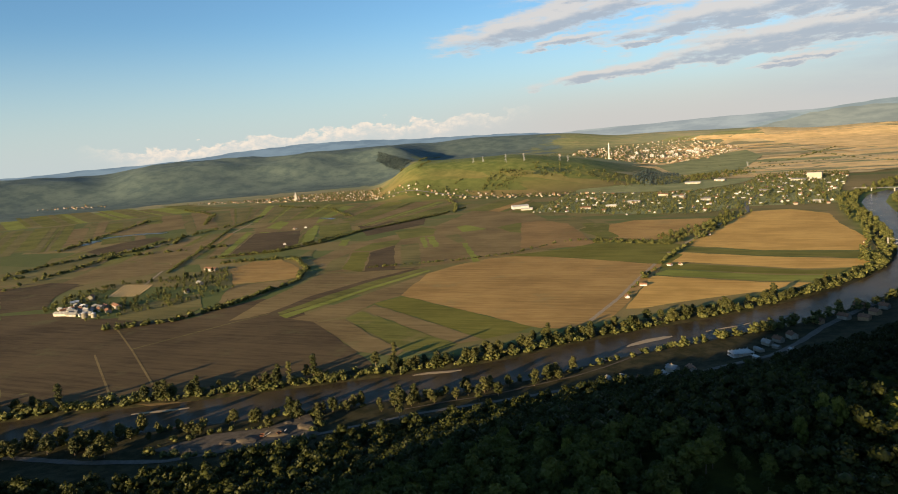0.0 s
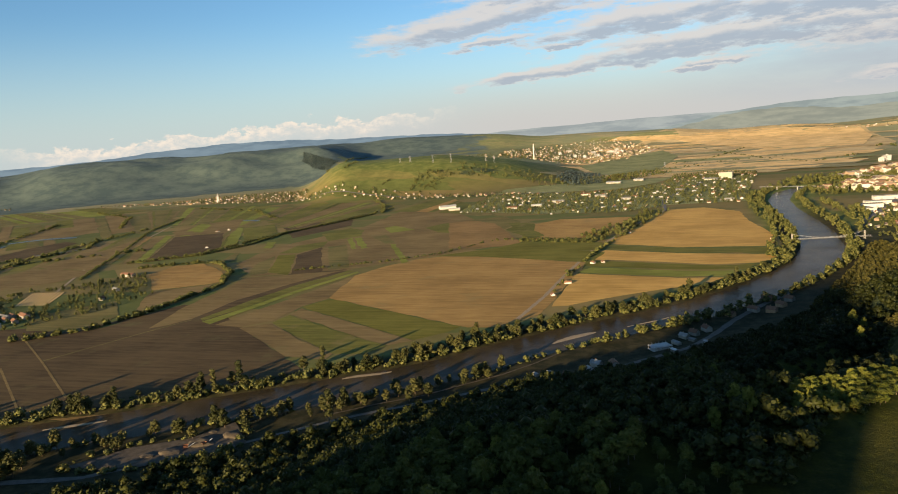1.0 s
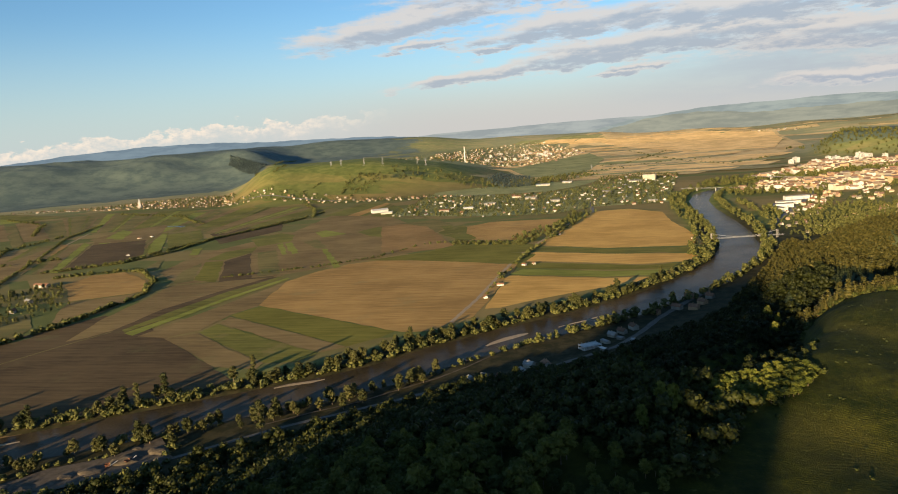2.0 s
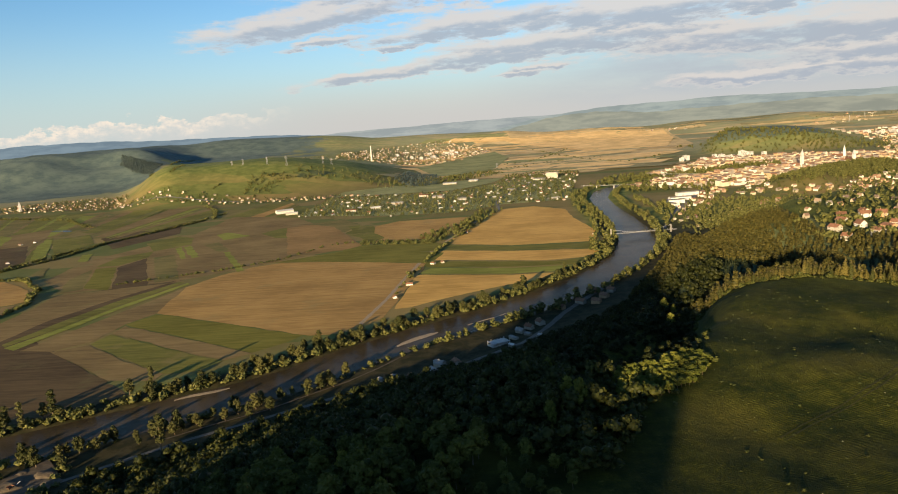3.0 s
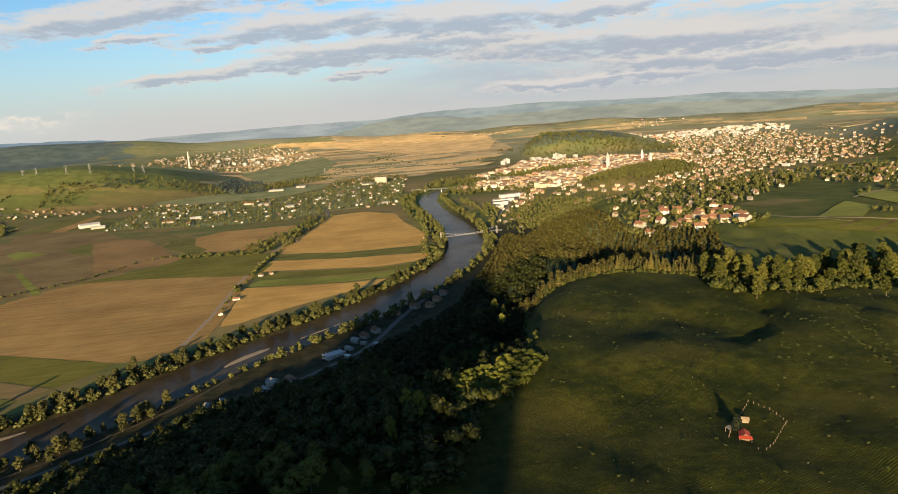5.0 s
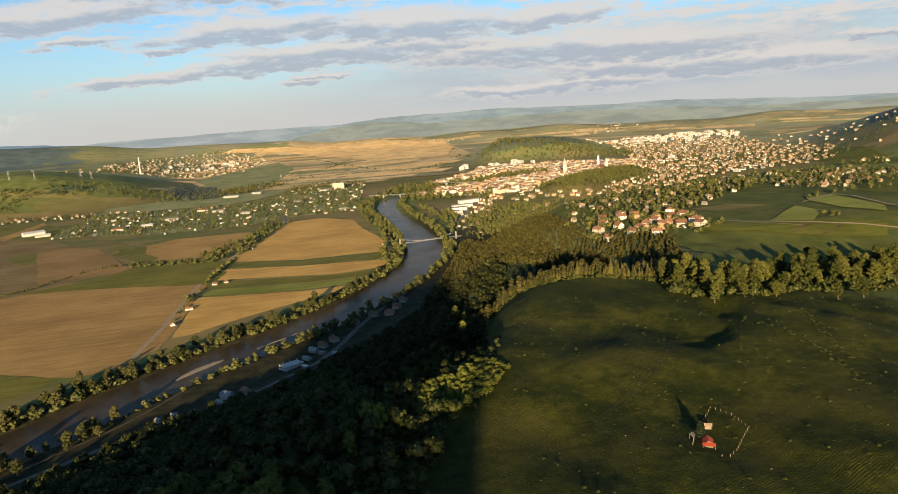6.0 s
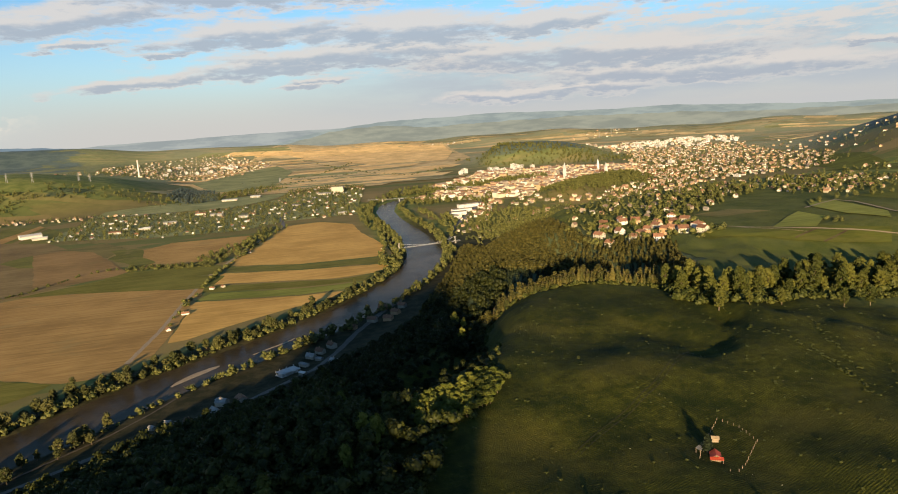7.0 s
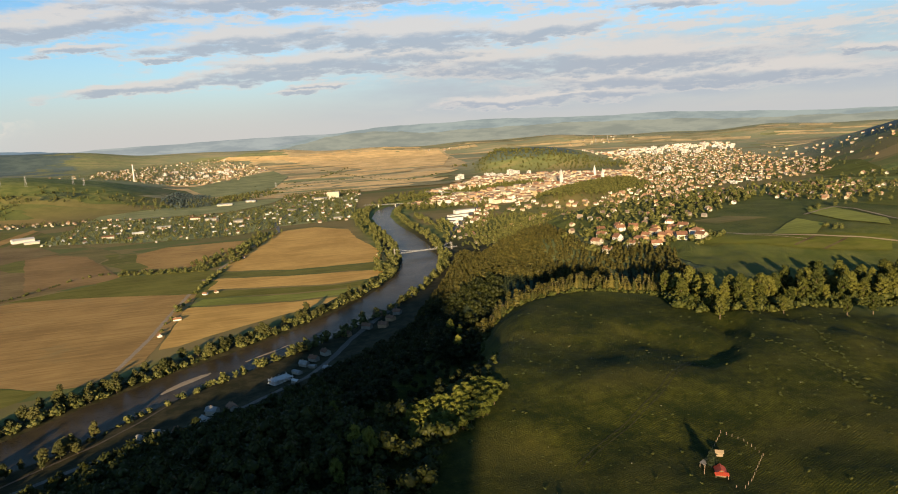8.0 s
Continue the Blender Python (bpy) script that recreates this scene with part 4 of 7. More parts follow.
def leaves(r, lobes, per, size, flat=0.75):
    """Small leaf sprays over uneven lobes: corners and faces."""
    out = []
    for c, rad in lobes:
        d = r.normal(size=(per, 3))
        d /= np.linalg.norm(d, axis=1)[:, None]
        d[:, 2] = np.where(d[:, 2] < -0.35, -d[:, 2], d[:, 2])
        p = c + d * rad * np.array([1, 1, flat]) * r.uniform(0.74, 1.16, (per, 1))
        n = d + r.normal(scale=0.45, size=(per, 3))
        n /= np.linalg.norm(n, axis=1)[:, None]
        u = np.cross(n, r.normal(size=(per, 3)))
        u /= np.linalg.norm(u, axis=1)[:, None]
        v = np.cross(n, u)
        s = size * r.uniform(0.6, 1.3, (per, 1))
        bend = n * s * 0.35
        out.append(np.stack([p - u * s - bend, p - v * s * 0.7, p + u * s - bend, p + v * s * 0.7], 1))
    quads = np.concatenate(out).reshape(-1, 3)
    return quads, np.arange(len(quads)).reshape(-1, 4)


def core(lobes, shrink, flat=0.75, plain_core=False):
    """Low inner masses of foliage."""
    t = (1 + 5 ** 0.5) / 2
    base = np.array([(-1, t, 0), (1, t, 0), (-1, -t, 0), (1, -t, 0), (0, -1, t), (0, 1, t), (0, -1, -t), (0, 1, -t), (t, 0, -1), (t, 0, 1), (-t, 0, -1), (-t, 0, 1)]) / 1.902
    tri = np.array([(0, 11, 5), (0, 5, 1), (0, 1, 7), (0, 7, 10), (0, 10, 11), (1, 5, 9), (5, 11, 4), (11, 10, 2), (10, 7, 6), (7, 1, 8),
                    (3, 9, 4), (3, 4, 2), (3, 2, 6), (3, 6, 8), (3, 8, 9), (4, 9, 5), (2, 4, 11), (6, 2, 10), (8, 6, 7), (9, 8, 1)])
    if plain_core:
        base = np.array([(1, 0, 0), (0, 1, 0), (-1, 0, 0), (0, -1, 0), (0, 0, 1.0), (0, 0, -1.0)]) * 1.1
        tri = np.array([(0, 1, 4), (1, 2, 4), (2, 3, 4), (3, 0, 4), (1, 0, 5), (2, 1, 5), (3, 2, 5), (0, 3, 5)])
    vs, fs = [], []
    for k, (c, rad) in enumerate(lobes):
        vs.append(base * rad * shrink * np.array([1, 1, flat]) + c)
        fs.append(tri + len(base) * k)
    return np.concatenate(vs), np.concatenate(fs)


def round_lobes(r, count, wide, tall, rad, lift):
    """Lobes spread through a crown, wide across and tall, over the height lift."""
    out = []
    for k in range(count):
        a, q = k * 2.4 + r.uniform(-0.4, 0.4), (k + 0.5) / count
        h = lift + tall * (0.12 + 0.8 * q)
        s = wide * math.sqrt(max(0.05, 1 - (2 * q - 0.85) ** 2)) * r.uniform(0.45, 0.75)
        out.append((np.array([s * math.cos(a), s * math.sin(a), h]), rad * r.uniform(0.75, 1.2)))
    return out


def pine_lobes(r, tall, wide):
    return [(np.array([r.uniform(-0.2, 0.2), r.uniform(-0.2, 0.2), tall * (0.25 + 0.7 * q)]), wide * (1.05 - 0.85 * q)) for q in (0.0, 0.2, 0.4, 0.6, 0.8, 1.0)]


def trunk_mesh(name, r, tall, thick, limbs, reach):
    """A tapered trunk with bent limbs."""
    bm = bmesh.new()

    def tube(path, r0, r1, sides=6):
        rings = []
        for j, p in enumerate(path):
            q = j / (len(path) - 1)
            rad = r0 + (r1 - r0) * q
            rings.append([bm.verts.new((p[0] + rad * math.cos(6.283 * k / sides), p[1] + rad * math.sin(6.283 * k / sides), p[2])) for k in range(sides)])
        for lo, hi in zip(rings[:-1], rings[1:]):
            for k in range(sides):
                bm.faces.new((lo[k], lo[(k + 1) % sides], hi[(k + 1) % sides], hi[k]))
        bm.faces.new(rings[-1])

    lean = (r.uniform(-0.4, 0.4), r.uniform(-0.4, 0.4))
    tube([(lean[0] * q * q, lean[1] * q * q, tall * q - 0.6 * (q == 0)) for q in (0, 0.1, 0.5, 1)], thick * 1.25, thick * 0.35)
    for k in range(limbs):
        a, h = 2.4 * k + r.uniform(-0.5, 0.5), tall * r.uniform(0.45, 0.85)
        w = reach * r.uniform(0.5, 0.9)
        tube([(0, 0, h), (w * 0.5 * math.cos(a), w * 0.5 * math.sin(a), h + w * 0.35), (w * math.cos(a), w * math.sin(a), h + w * 0.9)], thick * 0.4, thick * 0.12, 5)
    me = bpy.data.meshes.new(name)
    bm.to_mesh(me)
    bm.free()
    me.materials.append(M["bark"])
    return me


def crown_data(r, lobes, per, size, shrink=0.8, flat=0.75, plain_core=False):
    q, qf = leaves(r, lobes, per, size, flat)
    c, cf = core(lobes, shrink, flat, plain_core)
    return np.concatenate([q, c]), qf, cf + len(q)


def make_tree(name, label, category, group, mat, lobes, per, size, tall, thick, limbs, reach, seed, flat=0.75):
    r = np.random.RandomState(seed)
    root = tagged(new(name), label, category, group)
    t = new("trunk", trunk_mesh("trunk", r, tall, thick, limbs, reach))
    t.parent = root
    v, qf, cf = crown_data(r, lobes, per, size, flat=flat)
    c = link("crown", v.tolist(), qf.tolist() + cf.tolist(), M[mat], root)
    return root


def lobes_of(kind, seed):
    r = np.random.RandomState(seed)
    if kind == "oak":
        return round_lobes(r, 11, 4.6, 9.0, 2.3, 3.5)
    if kind == "willow":
        return round_lobes(r, 14, 3.7, 9.5, 1.75, 1.2)
    if kind == "poplar":
        return round_lobes(r, 10, 1.6, 15.0, 1.7, 2.0)
    if kind == "pine":
        return pine_lobes(r, 10.5, 2.3)
    if kind == "broad":
        return round_lobes(r, 6, 4.4, 8.5, 3.0, 3.2)
    if kind == "bank":
        return round_lobes(r, 5, 3.0, 9.0, 2.7, 1.6)
    if kind == "ash":
        return round_lobes(r, 22, 3.3, 13.0, 1.45, 1.2)
    if kind == "clump":
        return round_lobes(r, 2, 2.4, 6.5, 2.9, 0.6)
    return round_lobes(r, 3, 1.4, 2.0, 1.4, 0.1)


class Grove:
    """Trees of one kind: a few built ones, then copies."""

    def __init__(self, name, label, category, group, mat, kind, per, size, seeds, tall=8, thick=0.28, limbs=5, reach=3.5):
        self.protos = [make_tree(name, label, category, group, mat, lobes_of(kind, s), per, size, tall, thick, limbs, reach, s) for s in seeds]
        self.spare = list(self.protos)
        self.r = random.Random(seeds[0])

    def plant(self, x, y, size=1.0, tall=None, sink=0.0):
        m = pose(x, y, height(x, y) - sink, self.r.uniform(-3, 3), self.r.uniform(-3, 3), self.r.uniform(0, 360)) @ Matrix.Diagonal((size, size, tall or size, 1))
        if self.spare:
            self.spare[-1].matrix_world = m
            return
        k = self.r.randrange(len(self.protos))
        first = self.protos[k]
        made = copy_thing(first, Matrix.Identity(4))
        made.matrix_basis = m

    def settle(self, x, y, size=1.0, tall=None):
        """Give a built one its own place; returns False once all stand."""
        if not self.spare:
            return False
        ob = self.spare.pop()
        ob.matrix_world = pose(x, y, height(x, y), 0, 0, self.r.uniform(0, 360)) @ Matrix.Diagonal((size, size, tall or size, 1))
        return True

    def add(self, x, y, size=1.0, tall=None):
        if not self.settle(x, y, size, tall):
            self.plant(x, y, size, tall)


def mass(name, label, category, mat, templates, spots):
    """Many plants as one mesh: spots are x, y, z, width, height, turn."""
    vs, fq, ft, base = [], [], [], 0
    r = np.random.RandomState(17)
    for x, y, z, w, h, turn in spots:
        v, qf, cf = templates[r.randint(len(templates))]
        c, s = math.cos(turn), math.sin(turn)
        vs.append(np.column_stack([(v[:, 0] * c - v[:, 1] * s) * w + x, (v[:, 0] * s + v[:, 1] * c) * w + y, v[:, 2] * h + z]))
        fq.append(qf + base)
        ft.append(cf + base)
        base += len(v)
    vs, fq, ft = np.concatenate(vs), np.concatenate(fq), np.concatenate(ft)
    me = bpy.data.meshes.new(name)
    me.vertices.add(len(vs))
    me.vertices.foreach_set("co", vs.ravel().astype(np.float32))
    me.loops.add(fq.size + ft.size)
    me.loops.foreach_set("vertex_index", np.concatenate([fq.ravel(), ft.ravel()]).astype(np.int32))
    me.polygons.add(len(fq) + len(ft))
    starts = np.concatenate([np.arange(len(fq)) * 4, fq.size + np.arange(len(ft)) * 3])
    me.polygons.foreach_set("loop_start", starts.astype(np.int32))
    me.materials.append(M[mat])
    me.update(calc_edges=True)
    me.validate()
    return tagged(new(name, me), label, category, kind="stuff")


def templates(kind, per, size, seeds, shrink=0.82):
    return [crown_data(np.random.RandomState(s), lobes_of(kind, s), per, size, shrink, plain_core=True) for s in seeds]


def scatter(poly, gap, seed, test=None):
    """Points strewn over a polygon, about a gap apart."""
    p, r = np.array(poly, float), random.Random(seed)
    out = []
    y = p[:, 1].min()
    while y < p[:, 1].max():
        x = p[:, 0].min()
        while x < p[:, 0].max():
            q = (x + r.uniform(-0.45, 0.45) * gap, y + r.uniform(-0.45, 0.45) * gap)
            if inside(np.array([q[0]]), np.array([q[1]]), p)[0] and (test is None or test(*q)):
                out.append(q)
            x += gap
        y += gap
    return out


def along(line, gap, jitter, seed, keep=1.0):
    r, out = random.Random(seed), []
    for (ax, ay), (bx, by) in zip(line[:-1], line[1:]):
        n = max(1, int(math.hypot(bx - ax, by - ay) / gap))
        for k in range(n):
            if r.random() < keep:
                q = (k + r.random()) / n
                out.append((ax + (bx - ax) * q + r.uniform(-1, 1) * jitter, ay + (by - ay) * q + r.uniform(-1, 1) * jitter))
    return out


def beside(line, off):
    """A line shifted to its left by off."""
    pts = [Vector(p) for p in line]
    out = []
    for j, p in enumerate(pts):
        t = (pts[min(j + 1, len(pts) - 1)] - pts[max(j - 1, 0)]).normalized()
        out.append((p.x - t.y * off, p.y + t.x * off))
    return out


river = [tuple(p) for p in RIVER]
pick = random.Random(12)
# the far bank: a broken row of willows and poplars
willows = Grove("willow_tree", "leafy olive-green willow on the river bank", "tree", "river bank trees", "leaf_river", "willow", 28, 0.62, (21, 22, 23, 24))
poplars = Grove("poplar_tree", "tall slender poplar on the river bank", "tree", "river bank trees", "leaf_river", "poplar", 40, 0.5, (31, 32), tall=13, limbs=6, reach=1.8)
far_bank, near_bank = beside(river, 33), beside(river, -33)
row = [p for p in along(far_bank, 6.5, 4.5, 3, 0.95) if -560 < p[0] and p[1] < 800]
row += [p for p in along(beside(river, 42), 10, 5, 5, 0.7) if -480 < p[0] and p[1] < 700]
for x, y in row:
    if wave(x, y, 70, 31) < -0.3:
        continue
    if pick.random() < 0.05:
        poplars.add(x, y, pick.uniform(1.0, 1.4), pick.uniform(0.8, 1.2))
    else:
        s = pick.uniform(0.6, 1.2)
        willows.add(x, y, s, s * pick.uniform(0.7, 1.05))
for x, y in [p for p in along(near_bank, 7, 4, 8, 0.85) if -480 < p[0] < -105]:
    s = pick.uniform(0.5, 1.05)
    willows.add(x, y, s, s * pick.uniform(0.8, 1.2))
for x, y in [p for p in along(beside(river, -44), 9, 7, 9, 0.8) if -480 < p[0] < -110]:
    s = pick.uniform(0.5, 1.0)
    willows.add(x, y, s, s * pick.uniform(0.8, 1.2))
poplars.add(-190, 346, 1.5, 1.35)
for x, y in scatter([(-470, 226), (-330, 258), (-326, 284), (-380, 282), (-470, 250)], 12, 141, lambda x, y: pick.random() < 0.7):
    s = pick.uniform(0.7, 1.3)
    willows.add(x, y, s, s * pick.uniform(0.85, 1.2))

# the wood on the slope
WOOD = [(-470, 150), (-400, 205), (-304, 228), (-228, 288), (-180, 335), (-125, 378), (-80, 414), (-12, 450), (34, 492), (84, 540), (108, 572), (150, 670), (190, 590),
        (176, 520), (128, 446), (120, 400), (104, 345), (88, 296), (66, 252), (40, 205), (16, 160), (0, 110), (-60, 90), (-160, 95), (-300, 80)]
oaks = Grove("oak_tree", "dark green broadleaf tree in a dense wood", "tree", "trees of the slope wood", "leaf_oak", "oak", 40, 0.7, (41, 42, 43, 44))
lit_trees = Grove("beech_tree", "sunlit yellow-green tree standing above the wood", "tree", "sunlit trees of the grove", "leaf_lit", "oak", 44, 0.6, (51, 52, 53))
spots = scatter(WOOD, 7.0, 6)
GROVE = [(45, 246), (45, 261), (51, 273), (68, 277), (87, 292), (92, 284), (80, 260), (61, 246)]
near_spots, far_spots = [], []
for x, y in spots:
    if inside(np.array([x]), np.array([y]), np.array(GROVE, float))[0]:
        continue
    (near_spots if y < 255 and x > -215 and (x > -130 or y > 150) else far_spots).append((x, y))
near_spots.sort(key=lambda p: math.hypot(p[0] + 40, p[1] - 150))
far_spots += near_spots[290:]
for x, y in near_spots[:290]:
    if not inside(np.array([x]), np.array([y]), np.array(GROVE, float))[0]:
        s = pick.uniform(0.6, 0.95) * (0.55 if x * 0.934 - y * 0.358 > -78 else 0.85 if x > 0 and y > 170 else 1.0)
        oaks.add(x, y, s, s * pick.uniform(0.85, 1.2))
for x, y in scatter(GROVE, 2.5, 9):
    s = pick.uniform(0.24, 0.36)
    lit_trees.add(x, y, s * 1.15, s * pick.uniform(0.8, 1.1))
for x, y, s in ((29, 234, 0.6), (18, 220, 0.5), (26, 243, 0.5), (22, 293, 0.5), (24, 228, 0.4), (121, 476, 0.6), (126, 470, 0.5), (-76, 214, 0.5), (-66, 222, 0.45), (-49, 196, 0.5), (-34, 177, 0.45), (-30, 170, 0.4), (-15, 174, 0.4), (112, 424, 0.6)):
    lit_trees.add(x, y, s * 1.05, s * 1.9)
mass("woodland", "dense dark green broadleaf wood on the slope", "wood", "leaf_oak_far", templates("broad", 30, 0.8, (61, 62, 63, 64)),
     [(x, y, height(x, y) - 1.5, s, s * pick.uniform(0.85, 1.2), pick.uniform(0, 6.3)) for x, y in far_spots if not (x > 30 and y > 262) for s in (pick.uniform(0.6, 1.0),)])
mass("mixed_wood", "dark green wood along the meadow, shade put into its leaves", "wood", "leaf_dark", templates("broad", 34, 0.75, (65, 66, 67)),
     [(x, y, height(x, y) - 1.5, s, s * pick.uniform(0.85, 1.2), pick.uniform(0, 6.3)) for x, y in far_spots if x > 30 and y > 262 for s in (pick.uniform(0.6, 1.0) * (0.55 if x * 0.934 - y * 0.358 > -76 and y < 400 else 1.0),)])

# pines round the hollow
PINES = [(104, 452), (128, 432), (160, 428), (190, 420), (228, 408), (258, 384), (275, 410), (300, 470), (318, 500), (300, 548), (286, 585), (290, 640), (300, 700), (280, 800), (262, 900), (236, 868), (170, 700), (112, 572)]
pines = Grove("pine_tree", "brown-green pine in a plantation", "tree", "pines round the hollow", "leaf_pine", "pine", 26, 0.6, (71, 72, 73), tall=12, thick=0.2, limbs=0)
pine_spots = scatter(PINES, 4.5, 13, lambda x, y: pick.random() < 0.93)
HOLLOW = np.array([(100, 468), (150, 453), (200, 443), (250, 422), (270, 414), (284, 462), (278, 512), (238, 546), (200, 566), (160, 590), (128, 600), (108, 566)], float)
FRONT = [(100, 452), (128, 434), (160, 429), (190, 421), (228, 409), (256, 388), (262, 398), (236, 418), (200, 432), (150, 444), (104, 464)]
front = np.array(FRONT, float)
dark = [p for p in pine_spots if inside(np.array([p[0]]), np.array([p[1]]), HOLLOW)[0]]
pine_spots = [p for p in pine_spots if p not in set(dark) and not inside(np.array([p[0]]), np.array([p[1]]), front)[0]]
pine_spots.sort(key=lambda p: p[1])
# The hollow's shade is put into the dark colour of these added trees.
mass("spruce_wood", "dark green stand in the hollow, shade put into its colour", "wood", "leaf_dark_needle", templates("pine", 8, 1.0, (77, 78)),
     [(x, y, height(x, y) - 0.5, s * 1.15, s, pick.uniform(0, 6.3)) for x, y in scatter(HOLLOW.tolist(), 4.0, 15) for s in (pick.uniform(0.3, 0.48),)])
for x, y in scatter(FRONT, 2.8, 14, lambda x, y: pick.random() < 0.92):
    s = pick.uniform(0.42, 0.7)
    pines.add(x, y, s * 1.25, s * pick.uniform(0.75, 1.05))
for x, y in pine_spots[:38]:
    s = pick.uniform(0.75, 1.1) * (0.62 if x > 252 and y > 460 else 1.0)
    pines.add(x, y, s, s)
mass("pine_wood", "brown-green pine plantation on the hillside", "wood", "leaf_pine_far", templates("pine", 14, 0.85, (74, 75, 76)),
     [(x, y, height(x, y) - 0.5, s * 1.55, s, pick.uniform(0, 6.3)) for x, y in pine_spots[38:] for s in (pick.uniform(0.75, 1.15) * (0.62 if x > 252 and y > 460 else 1.0),)])

# tall trees along the far side of the meadow
meadow_trees = Grove("ash_tree", "tall leafy olive-green tree at the meadow's edge", "tree", "trees at the meadow's edge", "leaf_ash", "ash", 26, 0.6, (81, 82, 83, 84), tall=10)
EDGE = [(226, 362), (236, 346), (252, 338), (276, 340), (306, 345), (350, 350), (420, 352), (430, 392), (360, 392), (310, 386), (280, 372), (262, 372), (250, 392), (236, 396)]
for x, y in scatter(EDGE, 9.0, 16, lambda x, y: pick.random() < 0.8):
    s = pick.uniform(0.7, 1.25)
    meadow_trees.add(x, y, s, s * pick.uniform(0.85, 1.25))
for x, y, s in ((231, 330, 0.9), (244, 322, 0.6), (302, 318, 0.8), (324, 322, 0.9), (268, 326, 0.7)):
    meadow_trees.add(x, y, s, s)

# hedges, belts, orchards, gardens and far riverside woods
small = templates("bush", 11, 0.65, (91, 92, 93))
leafy = templates("bank", 9, 1.35, (94, 95, 96))
clumps = templates("clump", 7, 1.4, (97, 98, 99, 100))
bush, belt, garden, shrub = [], [], [], []
BEDS = np.array([(-774, 622), (-706, 622), (-740, 715), (-822, 710)], float)


def strew(points, lo, hi, target, flat=1.0):
    for x, y in points:
        s = pick.uniform(lo, hi)
        target.append((x, y, height(x, y) - 0.3, s, s * flat * pick.uniform(0.8, 1.2), pick.uniform(0, 6.3)))


strew([p for p in along(beside(river, 30), 2.6, 3.0, 14, 0.9) if p[0] > -620 and p[1] < 1000], 0.8, 2.2, bush)
strew([p for p in along(beside(river, 39), 5, 5, 15, 0.7) if p[0] > -620 and p[1] < 1000], 0.8, 2.4, bush)
strew([p for p in along(beside(river, -30), 4, 3.0, 16, 0.6) if p[0] > -620 and p[1] < 1000], 0.7, 2.0, bush)
strew(along([(-485, 825), (-363, 882), (-300, 932), (-251, 1030), (-205, 1048)], 5, 1.5, 1, 0.8), 0.7, 1.5, bush)
strew(along([(-850, 900), (-761, 967), (-741, 1025), (-730, 1124), (-701, 1235), (-656, 1459), (-630, 1600)], 5, 2.5, 2, 0.85), 0.9, 2.2, bush)
strew(along([(-612, 492), (-560, 533), (-541, 601), (-540, 679), (-541, 739), (-580, 817), (-645, 886), (-690, 902), (-780, 860)], 4.5, 2.5, 3, 0.95), 1.0, 2.6, bush)
strew(along([(-817, 918), (-743, 969), (-712, 1065), (-713, 1208), (-679, 1314), (-635, 1486)], 3.2, 1.6, 151, 0.95), 0.9, 1.9, bush)
strew(along([(-1120, 724), (-1158, 819), (-1161, 948), (-1112, 968), (-1093, 1077), (-1167, 1186)], 5, 3, 152, 0.9), 1.0, 2.6, bush)
strew(along([(-812, 777), (-886, 903), (-983, 1067), (-1150, 1333), (-1244, 1573)], 4.2, 1.5, 153, 0.9), 0.8, 1.7, bush)
strew(along([(-1330, 990), (-1480, 1240), (-1640, 1540)], 7, 4, 154, 0.8), 1.0, 2.8, bush)
strew(along([(-900, 1480), (-1100, 1700), (-1400, 1850)], 8, 5, 155, 0.7), 1.0, 2.6, bush)
strew(along([(-1300, 1400), (-1500, 1660), (-1800, 1850)], 9, 5, 156, 0.7), 1.0, 2.8, bush)
strew(along([(-620, 1500), (-700, 1700), (-780, 1830)], 7, 3, 157, 0.8), 1.0, 2.4, bush)
strew(along([(-1100, 720), (-1040, 767), (-1087, 923), (-1000, 980), (-911, 1038)], 7, 4, 4, 0.8), 1.0, 3.0, bush)
strew(along([(-1000, 640), (-1060, 830), (-1120, 960), (-1150, 1131), (-1185, 1359)], 8, 4, 5, 0.7), 1.0, 2.8, bush)
strew(along([(-105, 665), (-96, 765), (-86, 858), (-72, 950), (-40, 1085), (-15, 1190), (24, 1330)], 9, 3, 6, 0.45), 1.0, 2.4, bush)
for k in range(4):
    strew(along([(-204, 1050 - 9 * k), (-82, 1018 - 9 * k)], 5.5, 0.6, 20 + k, 0.95), 1.1, 1.6, bush)
strew(scatter([(-100, 1010), (-70, 1000), (-30, 1110), (-14, 1190), (30, 1330), (-10, 1330), (-60, 1150), (-110, 1060)], 9, 30, lambda x, y: pick.random() < 0.7), 0.45, 0.9, belt)
strew(scatter([(-780, 548), (-815, 608), (-828, 691), (-758, 738), (-724, 815), (-640, 720), (-612, 623), (-650, 560)], 7.5, 31, lambda x, y: pick.random() < 0.5 and not inside(np.array([x]), np.array([y]), BEDS)[0]), 0.22, 0.6, belt)
strew(along([(-775, 545), (-815, 608), (-830, 691), (-760, 738), (-724, 820)], 6, 4, 32, 0.9), 0.35, 0.75, belt)
strew(along([(-680, 518), (-640, 566), (-612, 625), (-615, 700)], 9, 4, 33, 0.7), 0.3, 0.6, belt)
up = [p for p in river if p[1] > 780]
strew([p for p in along(beside(up, 34), 6, 6, 34)], 0.6, 1.1, belt)
strew([p for p in along(beside(up, 48), 8, 10, 35, 0.8)], 0.5, 1.0, belt)
strew([p for p in along(beside(up, -34), 6, 6, 36)], 0.6, 1.1, belt)
